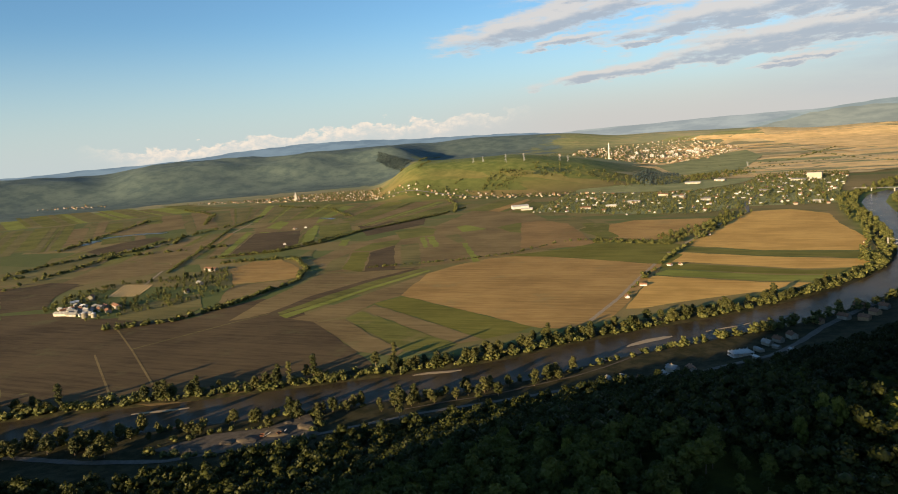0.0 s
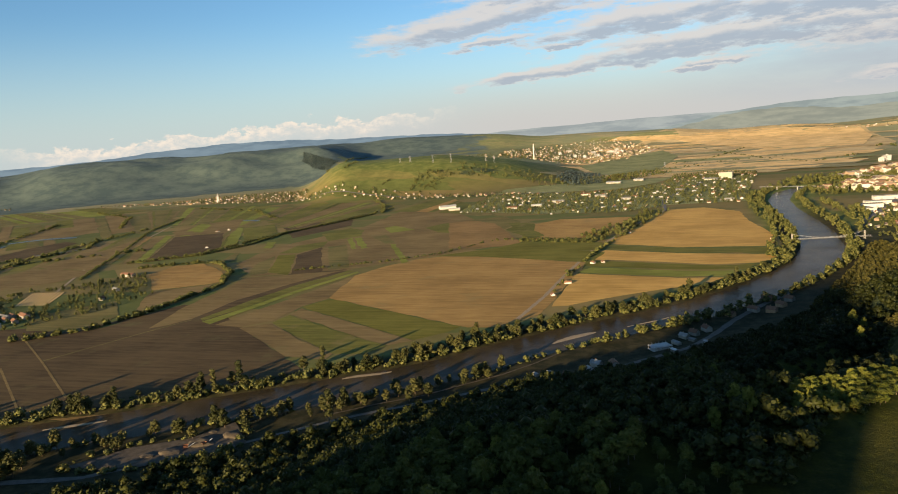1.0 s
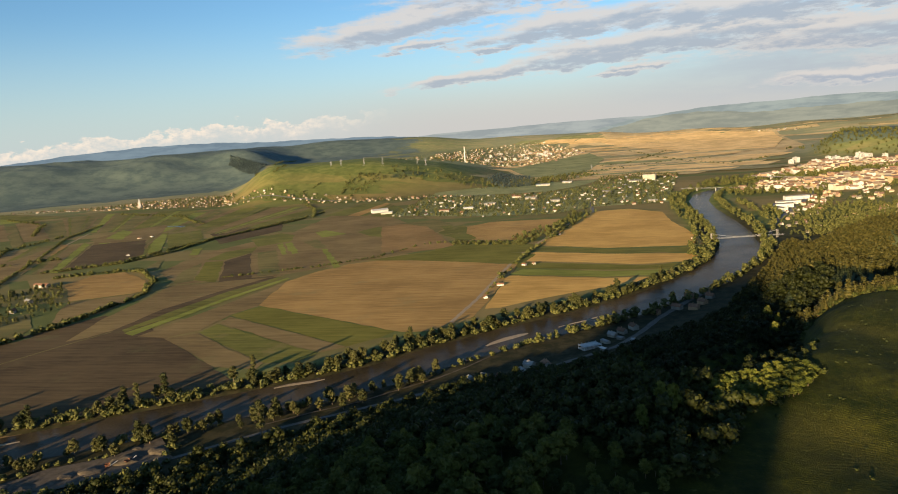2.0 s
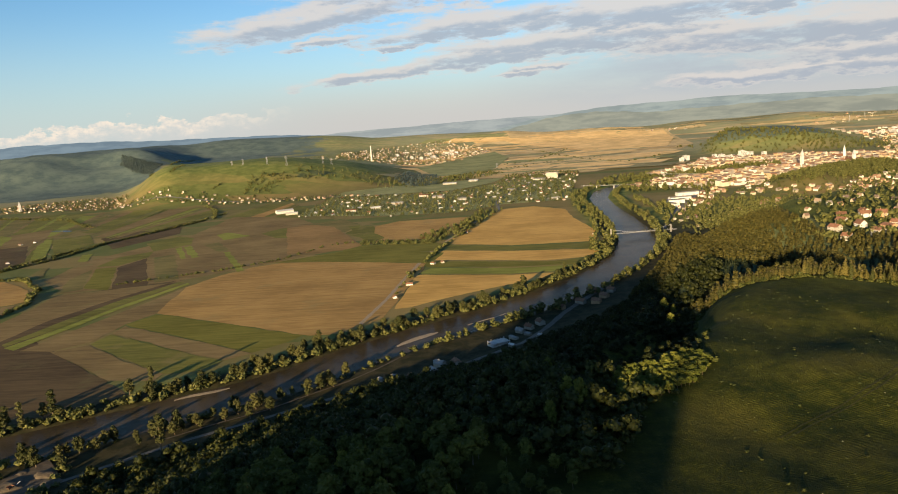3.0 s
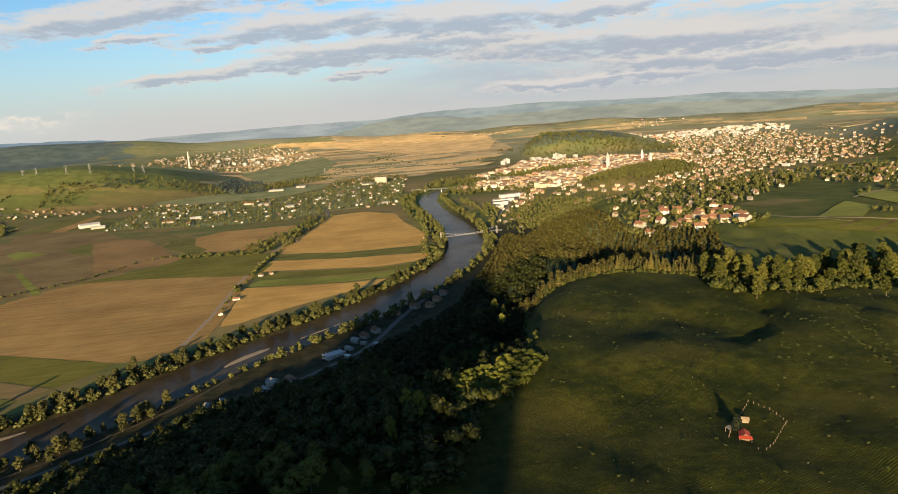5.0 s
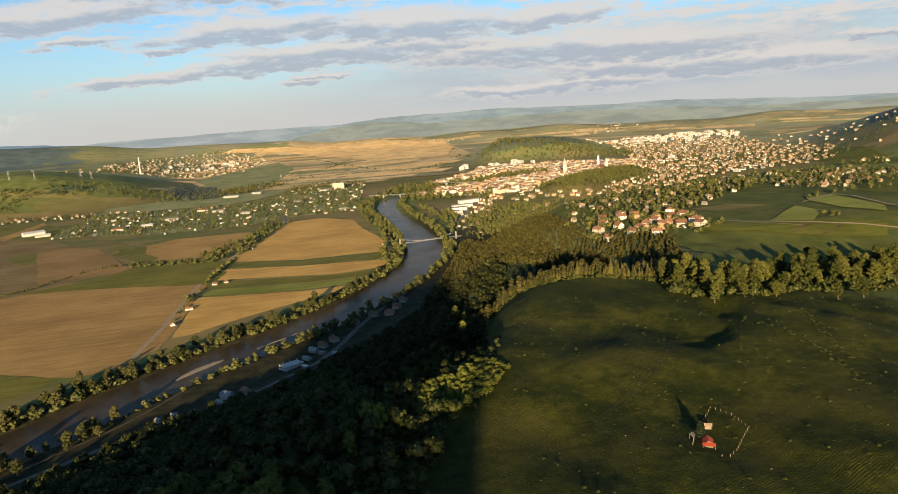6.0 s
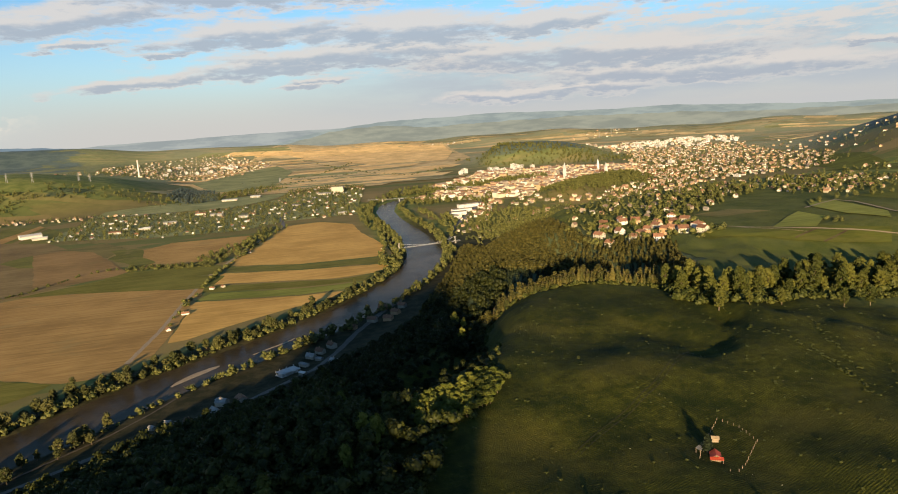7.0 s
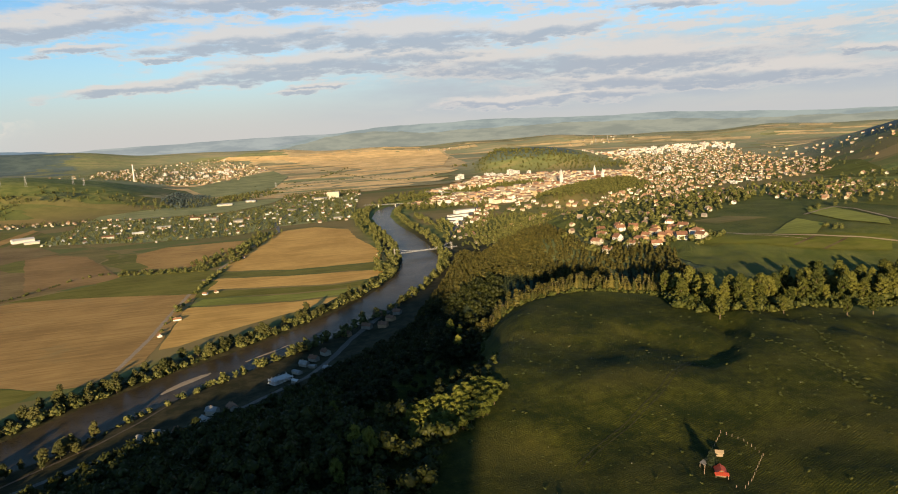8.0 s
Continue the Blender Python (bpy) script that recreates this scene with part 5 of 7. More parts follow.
strew(along(beside([p for p in river if 540 < p[1] < 960], -32), 5, 5, 37, 0.9), 0.5, 0.95, belt)
PARK = [(262, 1010), (285, 1180), (290, 1400), (310, 1560), (400, 1640), (520, 1720), (560, 1560), (450, 1430), (340, 1300), (310, 1150)]
strew(scatter(PARK, 12, 38, lambda x, y: pick.random() < 0.75 and not (300 < x < 440 and 1270 < y < 1480)), 0.6, 1.1, belt)
strew(scatter([(290, 1680), (420, 1790), (620, 1890), (840, 2000), (800, 2100), (560, 1990), (330, 1860), (250, 1730)], 14, 39, lambda x, y: pick.random() < 0.7), 0.6, 1.1, belt)
strew(along([(40, 690), (10, 655), (-60, 600)], 9, 6, 40, 0.5), 0.3, 0.5, belt)
# thickets on the green hill's steeper flank and at its foot
strew(scatter([(-640, 2080), (-420, 2120), (-250, 1960), (-180, 2050), (-300, 2230), (-620, 2240)], 17, 41, lambda x, y: pick.random() < 0.55), 0.5, 0.95, belt)
strew(scatter([(-200, 1990), (-60, 2120), (60, 2300), (-20, 2420), (-230, 2200)], 15, 42, lambda x, y: pick.random() < 0.8), 0.6, 1.0, belt)
for k, line in enumerate([[(-1211, 2399), (-1510, 3222), (-1586, 3644)], [(-828, 1927), (-805, 2036)], [(-713, 1947), (-717, 2047), (-681, 2110), (-632, 2130)], [(-678, 1921), (-667, 2007), (-648, 2053)], [(-993, 2112), (-1066, 2370)]]):
    strew(along(line, 9, 5, 170 + k, 0.85), 0.9, 2.4, bush)
strew(scatter([(-715, 1956), (-636, 1949), (-621, 2073), (-633, 2135), (-734, 2104)], 15, 176, lambda x, y: pick.random() < 0.65), 0.4, 0.9, belt)
# slope above the town street and the ridge towards the town
strew(scatter([(300, 1000), (420, 1110), (620, 1230), (760, 1240), (700, 1080), (520, 960), (380, 860), (300, 760)], 12, 43, lambda x, y: pick.random() < 0.6), 0.5, 0.95, belt)
strew(scatter([(700, 1560), (860, 1660), (960, 1600), (900, 1480), (740, 1450)], 13, 44), 0.6, 1.0, belt)
strew(scatter([(380, 625), (420, 640), (500, 700), (640, 760), (760, 760), (700, 840), (520, 800), (400, 700)], 11, 45, lambda x, y: pick.random() < 0.55), 0.4, 0.8, belt)
strew(along([(106, 452), (128, 431), (160, 425), (190, 417), (228, 404), (256, 382)], 2.2, 1.8, 160), 0.5, 1.2, shrub)
strew(scatter(EDGE, 4.5, 17), 0.8, 2.4, shrub)
strew(along([(222, 360), (234, 340), (252, 330), (276, 332), (306, 338), (350, 342), (420, 344)], 3, 2.5, 18), 0.7, 1.8, shrub)
strew(scatter([(280, 640), (284, 545), (350, 515), (400, 540), (410, 640)], 8, 19, lambda x, y: pick.random() < 0.55), 0.8, 2.6, bush)
strew(scatter([(494, 537), (516, 532), (499, 511), (478, 518)], 5, 20, lambda x, y: pick.random() < 0.5), 0.6, 1.5, bush)
strew(along([(540, 620), (620, 640), (760, 650), (860, 700)], 9, 6, 46, 0.8), 0.4, 0.7, belt)
strew(along([(860, 3080), (1000, 2760), (1120, 2560)], 14, 30, 47), 0.8, 1.2, belt)
strew(scatter([(600, 1340), (720, 1390), (860, 1500), (950, 1620), (870, 1690), (740, 1610), (590, 1470)], 10, 131, lambda x, y: pick.random() < 0.85), 0.6, 1.1, belt)
strew(scatter([(850, 2700), (930, 2640), (1150, 2460), (1300, 2350), (1330, 2420), (1100, 2640), (930, 2800)], 19, 48, lambda x, y: pick.random() < 0.85), 0.8, 1.2, belt)

strew(scatter([(800, 2560), (860, 2780), (1080, 2740), (1330, 2560), (1420, 2420), (1300, 2300), (1080, 2420)], 21, 161, lambda x, y: pick.random() < 0.75), 0.6, 1.1, belt)
strew(scatter([(314, 1122), (432, 1312), (520, 1250), (485, 1180), (362, 999), (301, 938)], 10, 162, lambda x, y: pick.random() < 0.7), 0.4, 0.85, belt)
for k, line in enumerate(([(244, 3624), (379, 2821), (495, 2443), (692, 2719)], [(-4, 2400), (152, 2635), (324, 2765), (501, 2828)], [(-114, 2677), (161, 2778), (409, 3469)], [(-173, 2242), (18, 2525), (232, 2535)])):
    strew(along(line, 12, 6, 163 + k, 0.8), 0.9, 2.6, bush)

# ---- buildings ----


def gabled(w, l, h, rise):
    """Walls with gables, along y."""
    x, y = w / 2, l / 2
    v = [(-x, -y, -1.5), (x, -y, -1.5), (x, y, -1.5), (-x, y, -1.5), (-x, -y, h), (x, -y, h), (x, y, h), (-x, y, h), (0, -y, h + rise), (0, y, h + rise)]
    f = [(0, 1, 5, 8, 4), (2, 3, 7, 9, 6), (1, 2, 6, 5), (3, 0, 4, 7)]
    return v, f


def gable_roof(w, l, h, rise, over=0.5, thick=0.22):
    x, y = w / 2 + over, l / 2 + over
    low = h - rise * over / (w / 2)
    v = []
    for dz in (0, thick):
        v += [(-x, -y, low + dz), (0, -y, h + rise + dz), (x, -y, low + dz), (-x, y, low + dz), (0, y, h + rise + dz), (x, y, low + dz)]
    f = [(0, 1, 4, 3), (1, 2, 5, 4), (6, 9, 10, 7), (7, 10, 11, 8), (0, 6, 7, 1), (1, 7, 8, 2), (3, 4, 10, 9), (4, 5, 11, 10), (0, 3, 9, 6), (2, 8, 11, 5)]
    return v, f


def hip_roof(w, l, h, rise, over=0.5):
    x, y = w / 2 + over, l / 2 + over
    k = max(0.2, l / 2 - w / 2)
    v = [(-x, -y, h), (x, -y, h), (x, y, h), (-x, y, h), (-x, -y, h + 0.25), (x, -y, h + 0.25), (x, y, h + 0.25), (-x, y, h + 0.25), (0, -k, h + rise), (0, k, h + rise)]
    f = [(3, 2, 1, 0), (0, 1, 5, 4), (1, 2, 6, 5), (2, 3, 7, 6), (3, 0, 4, 7), (4, 5, 8), (5, 6, 9, 8), (6, 7, 9), (7, 4, 8, 9)]
    return v, f


def block(x0, y0, z0, x1, y1, z1):
    v = [(x0, y0, z0), (x1, y0, z0), (x1, y1, z0), (x0, y1, z0), (x0, y0, z1), (x1, y0, z1), (x1, y1, z1), (x0, y1, z1)]
    return v, [(3, 2, 1, 0), (4, 5, 6, 7), (0, 1, 5, 4), (1, 2, 6, 5), (2, 3, 7, 6), (3, 0, 4, 7)]


def part(name, vf, mat, parent, label=""):
    ob = link(name, vf[0], vf[1], mat, parent)
    if label:
        tagged(ob, label)
    return ob


def window(parent, x, y, z, w, h, axis, mat=None):
    """A framed pane set proud of a wall; axis: the wall's outward direction."""
    sx, sy = axis
    t = 0.09
    if sx:
        fr = block(min(x, x + sx * t), y - w / 2 - 0.1, z - h / 2 - 0.1, max(x, x + sx * t), y + w / 2 + 0.1, z + h / 2 + 0.1)
        pn = block(min(x + sx * t, x + sx * (t + 0.03)), y - w / 2, z - h / 2, max(x + sx * t, x + sx * (t + 0.03)), y + w / 2, z + h / 2)
    else:
        fr = block(x - w / 2 - 0.1, min(y, y + sy * t), z - h / 2 - 0.1, x + w / 2 + 0.1, max(y, y + sy * t), z + h / 2 + 0.1)
        pn = block(x - w / 2, min(y + sy * t, y + sy * (t + 0.03)), z - h / 2, x + w / 2, max(y + sy * t, y + sy * (t + 0.03)), z + h / 2)
    wn = part("window", fr, M["white"], parent)
    part("pane", pn, M["glass"], wn)


def villa(x, y, w, l, h, rise, turn, wall, roof, label, hip=False, floors=2):
    root = tagged(new("villa"), label, "house", "villas above the town")
    v, f = gabled(w, l, h, 0.0 if hip else rise)
    part("wall", (v, f if not hip else [(0, 1, 5, 4), (2, 3, 7, 6), (1, 2, 6, 5), (3, 0, 4, 7)]), M[wall], root)
    part("roof", hip_roof(w, l, h, rise) if hip else gable_roof(w, l, h, rise), M[roof], root)
    part("chimney", block(w * 0.15, l * 0.1, h + rise * 0.3, w * 0.15 + 0.7, l * 0.1 + 0.7, h + rise + 1.0), M["brick"], root)
    for k in range(floors):
        z = 1.5 + k * 2.9
        if z + 0.8 > h:
            break
        for s in (-1, 1):
            for q in (-0.3, 0.3):
                window(root, s * w / 2, q * l, z, 1.3, 1.4, (s, 0))
                window(root, q * w, s * l / 2, z, 1.3, 1.4, (0, s))
    part("door", block(-0.5, -l / 2 - 0.06, 0.0, 0.5, -l / 2, 2.05), M["wood"], root)
    if floors > 1:
        part("balcony", block(-w * 0.3, -l / 2 - 1.3, 2.75, w * 0.3, -l / 2 - 0.05, 3.6), M["white"], root)
    put(root, x, y, turn, 0.7, 0.1)
    return root


def put(ob, x, y, turn, size=1.0, lift=0.0):
    ob.matrix_world = pose(x, y, height(x, y) + lift, 0, 0, turn) @ Matrix.Diagonal((size, size, size, 1))


LIT, RED = "white plastered two-storey villa with a red tiled roof", "unfinished red brick villa with a tiled roof"
for args in ((296, 594, 10, 13, 5.5, 3.2, 25, "plaster", "tile", "cream villa with a red tiled roof"), (308, 577, 9, 11, 6.2, 4.2, 10, "white", "tile", LIT),
             (342, 608, 9, 12, 5.8, 3.6, 60, "brick", "tile", RED), (348, 580, 11, 12, 6.0, 3.4, 20, "plaster", "tile", "cream villa with a red tiled roof"),
             (316, 550, 12, 14, 6.4, 2.2, 15, "brick", "tile", RED), (336, 547, 10, 11, 8.2, 2.6, 30, "brick", "tile", "tall raw brick villa with tiled roof"),
             (353, 546, 11, 13, 6.4, 3.8, 70, "plaster", "tile", "cream villa with a red tiled roof"), (374, 554, 12, 14, 6.6, 3.6, 15, "white", "tile", LIT),
             (390, 598, 10, 13, 5.6, 3.4, 40, "plaster", "tile", "cream villa with a red tiled roof"), (362, 602, 9, 11, 5.4, 3.2, 5, "brick", "tile", RED),
             (330, 612, 9, 12, 5.4, 3.3, 80, "white", "tile", LIT), (328, 562, 9, 10, 6.0, 3.0, 35, "plaster", "tile", "cream villa with a red tiled roof"),
             (308, 607, 9, 12, 5.2, 3.1, 30, "plaster", "tile", "cream villa with a red tiled roof"), (372, 588, 10, 12, 5.6, 3.4, 20, "brick", "tile", RED),
             (289, 560, 9, 11, 5.2, 3.0, 30, "plaster", "tile", "cream villa with a red tiled roof"), (302, 540, 9, 12, 6.0, 2.8, 15, "plaster", "tile", "cream villa with a red tiled roof"), (322, 536, 10, 12, 5.6, 3.2, 65, "white", "tile", LIT),
             (364, 533, 10, 12, 6.2, 3.2, 20, "plaster", "tile", "cream villa with a red tiled roof"), (340, 632, 9, 11, 5.4, 3.0, 10, "plaster", "tile", "cream villa with a red tiled roof"), (392, 624, 9, 12, 5.4, 3.0, 50, "white", "tile", LIT),
             (352, 562, 9, 11, 5.8, 3.2, 40, "brick", "tile", RED), (318, 628, 8, 11, 5.2, 3.0, 75, "brick", "tile", RED)):
    villa(*args, hip=args[-1] == LIT and args[0] > 370)


def cottage(name, label, category, group, w, l, h, rise, wall, roof, over=0.5):
    root = tagged(new(name), label, category, group)
    part("wall", gabled(w, l, h, rise), M[wall], root)
    part("roof", gable_roof(w, l, h, rise, over), M[roof], root)
    part("chimney", block(w * 0.1, l * 0.15, h + rise * 0.4, w * 0.1 + 0.6, l * 0.15 + 0.6, h + rise + 0.8), M["brick"], root)
    return root


class Street:
    """Houses of one village: built ones first, then copies."""

    def __init__(self, protos):
        self.protos, self.free = protos, list(protos)

    def add(self, x, y, turn, size):
        if self.free:
            put(self.free.pop(), x, y, turn, size)
        else:
            ob = copy_thing(pick.choice(self.protos), Matrix.Identity(4))
            ob.matrix_basis = pose(x, y, height(x, y), 0, 0, turn) @ Matrix.Diagonal((size, size, size, 1))


village = Street([cottage("house", "cream house with a brown-red tiled gable roof", "house", "village houses", 8, 11, 3.4, 3.0, "plaster", "tile"),
                  cottage("house", "white two-storey house with a tiled roof", "house", "village houses", 8.5, 10, 5.6, 3.2, "white", "tile"),
                  cottage("house", "long low cream house with a grey sheet roof", "house", "village houses", 7, 15, 3.2, 2.4, "plaster", "grey_tin")])
taken = []


def clear(x, y, gap):
    if any(abs(x - a) < gap and abs(y - b) < gap for a, b in taken):
        return False
    if off_line(np.array([x]), np.array([y]), RIVER)[0] < 55:
        return False
    taken.append((x, y))
    return True


IND = [(-420, 1440), (-220, 1350), (-60, 1330), (40, 1420), (180, 1430), (200, 1600), (290, 2150), (190, 2280), (60, 2200), (20, 1900), (-100, 1780), (-420, 1800)]
for x, y in scatter(IND, 34, 50, lambda x, y: pick.random() < 0.6):
    if clear(x, y, 15):
        village.add(x, y, pick.choice((10, 100, 15, 95, 60)), pick.uniform(0.4, 0.66))
strew(scatter(IND, 9.0, 51, lambda x, y: pick.random() < 0.66), 0.3, 0.92, garden)

# all the other roofs, too small to tell apart one by one
wall_v, wall_f, roof_v, roof_f = [], [], [], []


def far_house(x, y, w, l, h, rise, turn, flat=False):
    c, s, z = math.cos(turn), math.sin(turn), height(x, y)
    for (v, f), vs, fs in ((gabled(w, l, h, 0.0 if flat else rise), wall_v, wall_f), ((gable_roof(w, l, h, 0.3 if flat else rise, 0.3)), roof_v, roof_f)):
        base = len(vs)
        vs.extend((a * c - b * s + x, a * s + b * c + y, d + z) for a, b, d in v)
        fs.extend(tuple(i + base for i in face) for face in f)


def open_slope(x, y, share):
    """Most of the valley's far slope is open pasture."""
    return math.hypot(x, y) > 1150 and math.degrees(math.atan2(x, y)) > 41.0 + 3.0 * math.sin(math.hypot(x, y) / 300) and pick.random() < share


def town(poly, gap, seed, chance_, lo, hi, storeys, gardens=0.5):
    for x, y in scatter(poly, gap, seed, lambda x, y: pick.random() < chance_):
        if open_slope(x, y, 0.93) or off_line(x, y, KNOLL) < 70:
            continue
        if clear(x, y, gap * 0.4):
            k = 0.68 if math.hypot(x, y) < 1250 else 0.78 if x < -250 else 1.0
            far_house(x, y, pick.uniform(lo, hi) * 0.48 * k, pick.uniform(lo, hi) * 0.66 * k, pick.choice(storeys) * 0.72 * k, pick.uniform(1.8, 3.2) * k, pick.choice((0.3, 1.87, 0.5, 2.0)) + pick.uniform(-0.15, 0.15))
    strew(scatter(poly, gap * 0.46, seed + 1, lambda x, y: pick.random() < gardens * 0.85 and not open_slope(x, y, 0.85)), 0.42, 0.95, garden)


town([(-2050, 2080), (-1700, 2060), (-1345, 1985), (-979, 1890), (-577, 1815), (-400, 1790), (-300, 1830), (-420, 1890), (-577, 1900), (-979, 1985), (-1345, 2090), (-1700, 2160)], 24, 60, 0.8, 9, 15, (3, 3.4, 5.5), 0.5)
town([(-1345, 2090), (-1120, 2030), (-1150, 2120), (-1270, 2340), (-1420, 2400), (-1640, 2250), (-1700, 2180)], 26, 62, 0.75, 9, 14, (3, 3.4, 5.5), 0.7)
town([(-2820, 2010), (-2600, 2040), (-2470, 2080), (-2480, 2130), (-2640, 2150), (-2800, 2060)], 30, 64, 0.6, 9, 14, (3, 4), 0.4)
CENTRE = [(300, 1560), (420, 1850), (560, 2000), (700, 2250), (1000, 2230), (1180, 2050), (960, 1720), (760, 1620), (560, 1480)]
town(CENTRE, 17.5, 66, 0.88, 13, 30, (5, 7, 9, 12, 16), 0.3)
town([(560, 1480), (470, 1330), (640, 1270), (900, 1370), (1150, 1500), (1300, 1700), (1180, 2050), (960, 1720), (760, 1620)], 21, 68, 0.75, 9, 15, (3.2, 4, 5.8), 0.55)
town([(1180, 2050), (1300, 1700), (1150, 1500), (1500, 1480), (1900, 1650), (2300, 2100), (2250, 2600), (1900, 2900), (1400, 2600)], 27, 70, 0.72, 10, 17, (3.4, 4, 6), 0.55)
town([(1400, 2600), (1900, 2900), (2350, 3000), (2300, 3250), (1800, 3250), (1400, 2900)], 40, 72, 0.75, 14, 26, (6, 8, 10), 0.35)
town([(560, 740), (700, 820), (900, 900), (1200, 1000), (1500, 1100), (1500, 1400), (1100, 1330), (800, 1230), (640, 1000)], 29, 74, 0.62, 9, 15, (3.2, 4, 5.8), 0.6)
town([(420, 680), (520, 720), (640, 800), (600, 860), (470, 800), (390, 720)], 22, 76, 0.6, 9, 13, (4, 5.5), 0.5)
town([(270, 1020), (330, 1060), (400, 1240), (500, 1420), (470, 1480), (400, 1330), (330, 1200)], 20, 78, 0.8, 9, 14, (3.4, 5.5), 0.4)
town([(-560, 3240), (-330, 3000), (-130, 3140), (43, 3795), (-60, 4150), (-240, 4360), (-620, 4200), (-800, 3800), (-780, 3480)], 29, 80, 0.66, 9, 21, (4, 6, 9), 0.75)
town([(-1000, 3250), (-560, 3240), (-500, 3450), (-900, 3650)], 44, 82, 0.5, 12, 20, (4, 6), 0.7)
town([(1500, 3600), (2000, 3700), (2400, 3900), (1900, 4000)], 55, 84, 0.4, 14, 20, (4, 6), 0.5)
town([(900, 4150), (1250, 4050), (1300, 4150), (950, 4250)], 40, 86, 0.5, 14, 20, (4, 6), 0.5)
town([(296, 640), (318, 720), (420, 830), (560, 900), (640, 820), (560, 735), (450, 645), (404, 628), (350, 645)], 19, 120, 0.5, 9, 13, (3.4, 4, 5.6), 0.75)
town([(262, 960), (330, 1040), (430, 1180), (560, 1290), (600, 1220), (480, 1090), (360, 960), (296, 850)], 19, 122, 0.42, 9, 13, (3.4, 4), 0.8)
town([(640, 660), (780, 730), (900, 830), (960, 900), (820, 900), (690, 750)], 22, 124, 0.4, 9, 13, (3.4, 4, 5.6), 0.6)
town([(600, 700), (690, 668), (790, 700), (880, 790), (1050, 900), (1150, 1000), (900, 950), (740, 870), (640, 790)], 17, 150, 0.62, 8, 13, (3.2, 3.6, 5), 0.6)
town([(1180, 1000), (1500, 1080), (1900, 1250), (1900, 1500), (1500, 1400), (1200, 1300)], 34, 126, 0.3, 10, 14, (3.4, 4, 5.6), 0.7)
tagged(link("town_walls", wall_v, wall_f, M["plaster_isl"]), "cream and white walls of many small town houses", "houses", kind="stuff")
tagged(link("town_roofs", roof_v, roof_f, M["tile_isl"]), "red and brown tiled roofs of many small town houses", "roofs", kind="stuff")
mass("garden_trees", "green trees and bushes between fields and houses", "trees", "leaf_far", leafy, belt)
mass("town_trees", "dark green garden trees between the houses", "trees", "leaf_far", clumps, garden)
mass("edge_shrubs", "olive shrubs under the trees round the meadow", "shrubs", "leaf_tuft", small, shrub)
strew(along([(-322, 274), (-276, 279), (-252, 291), (-230, 308), (-241, 336), (-256, 349)], 3.0, 2.5, 180, 0.75), 0.6, 1.7, bush)
strew(along([(-324, 280), (-300, 307), (-270, 324), (-258, 348)], 4.0, 2.5, 181, 0.6), 0.5, 1.5, bush)
mass("hedge_bushes", "green hedge bushes along field edges", "bushes", "leaf_far", small, bush)


def flats(w, l, storeys, label):
    """A slab of flats with a parapet, a stair head and floor bands."""
    h = storeys * 2.9
    root = tagged(new("apartment_block"), label, "building", "apartment blocks")
    part("wall", block(-w / 2, -l / 2, -2, w / 2, l / 2, h), M["white"], root)
    part("roof", block(-w / 2 - 0.3, -l / 2 - 0.3, h, w / 2 + 0.3, l / 2 + 0.3, h + 0.7), M["concrete"], root)
    part("stair_head", block(-2, -3, h + 0.7, 2, 3, h + 3.2), M["white"], root)
    for k in range(storeys):
        for s in (-1, 1):
            part("window_band", block(min(s * w / 2, s * (w / 2 + 0.06)), -l / 2 + 1.5, k * 2.9 + 1.0, max(s * w / 2, s * (w / 2 + 0.06)), l / 2 - 1.5, k * 2.9 + 2.1), M["glass"], root)
    return root


slabs = Street([flats(13, 48, 5, "long white apartment block with a flat roof"), flats(12, 30, 4, "low white apartment block with a flat roof"), flats(14, 22, 6, "tall white apartment tower with a flat roof")])
for x, y in scatter([(640, 2300), (760, 2230), (1000, 2350), (930, 2440), (700, 2400)], 55, 90) + scatter([(1500, 2900), (1900, 3200), (2300, 3200), (2250, 2850), (1900, 2700)], 58, 91, lambda x, y: pick.random() < 0.75) \
        + scatter([(-560, 3300), (-300, 3200), (-60, 3700), (-160, 3950), (-450, 3880)], 105, 92, lambda x, y: pick.random() < 0.6) + [(960, 1900), (1180, 1900), (1280, 2000), (1130, 1480)]:
    slabs.add(x, y, pick.choice((20, 110, 30, 70)), pick.uniform(0.55, 0.9))


def church(x, y, turn, h, label):
    root = tagged(new("church"), label, "church", "churches of the town")
    part("nave", gabled(12, 26, 9, 7), M["plaster"], root)
    part("roof", gable_roof(12, 26, 9, 7), M["tile"], root)
    part("tower", block(-3.2, -19.5, -2, 3.2, -13.1, h * 0.62), M["white"], root)
    part("spire", ([(-3.5, -19.8, h * 0.62), (3.5, -19.8, h * 0.62), (3.5, -12.8, h * 0.62), (-3.5, -12.8, h * 0.62), (0, -16.3, h)], [(3, 2, 1, 0), (0, 1, 4), (1, 2, 4), (2, 3, 4), (3, 0, 4)]), M["grey_tin"], root)
    put(root, x, y, turn)


church(786, 1775, 20, 52, "white church with a tall pointed tower")
church(990, 1985, 70, 40, "white church with a pointed tower")
church(948, 1840, 10, 38, "white church with a grey spire")
church(-1480, 2065, 40, 34, "white village church with a small spire")


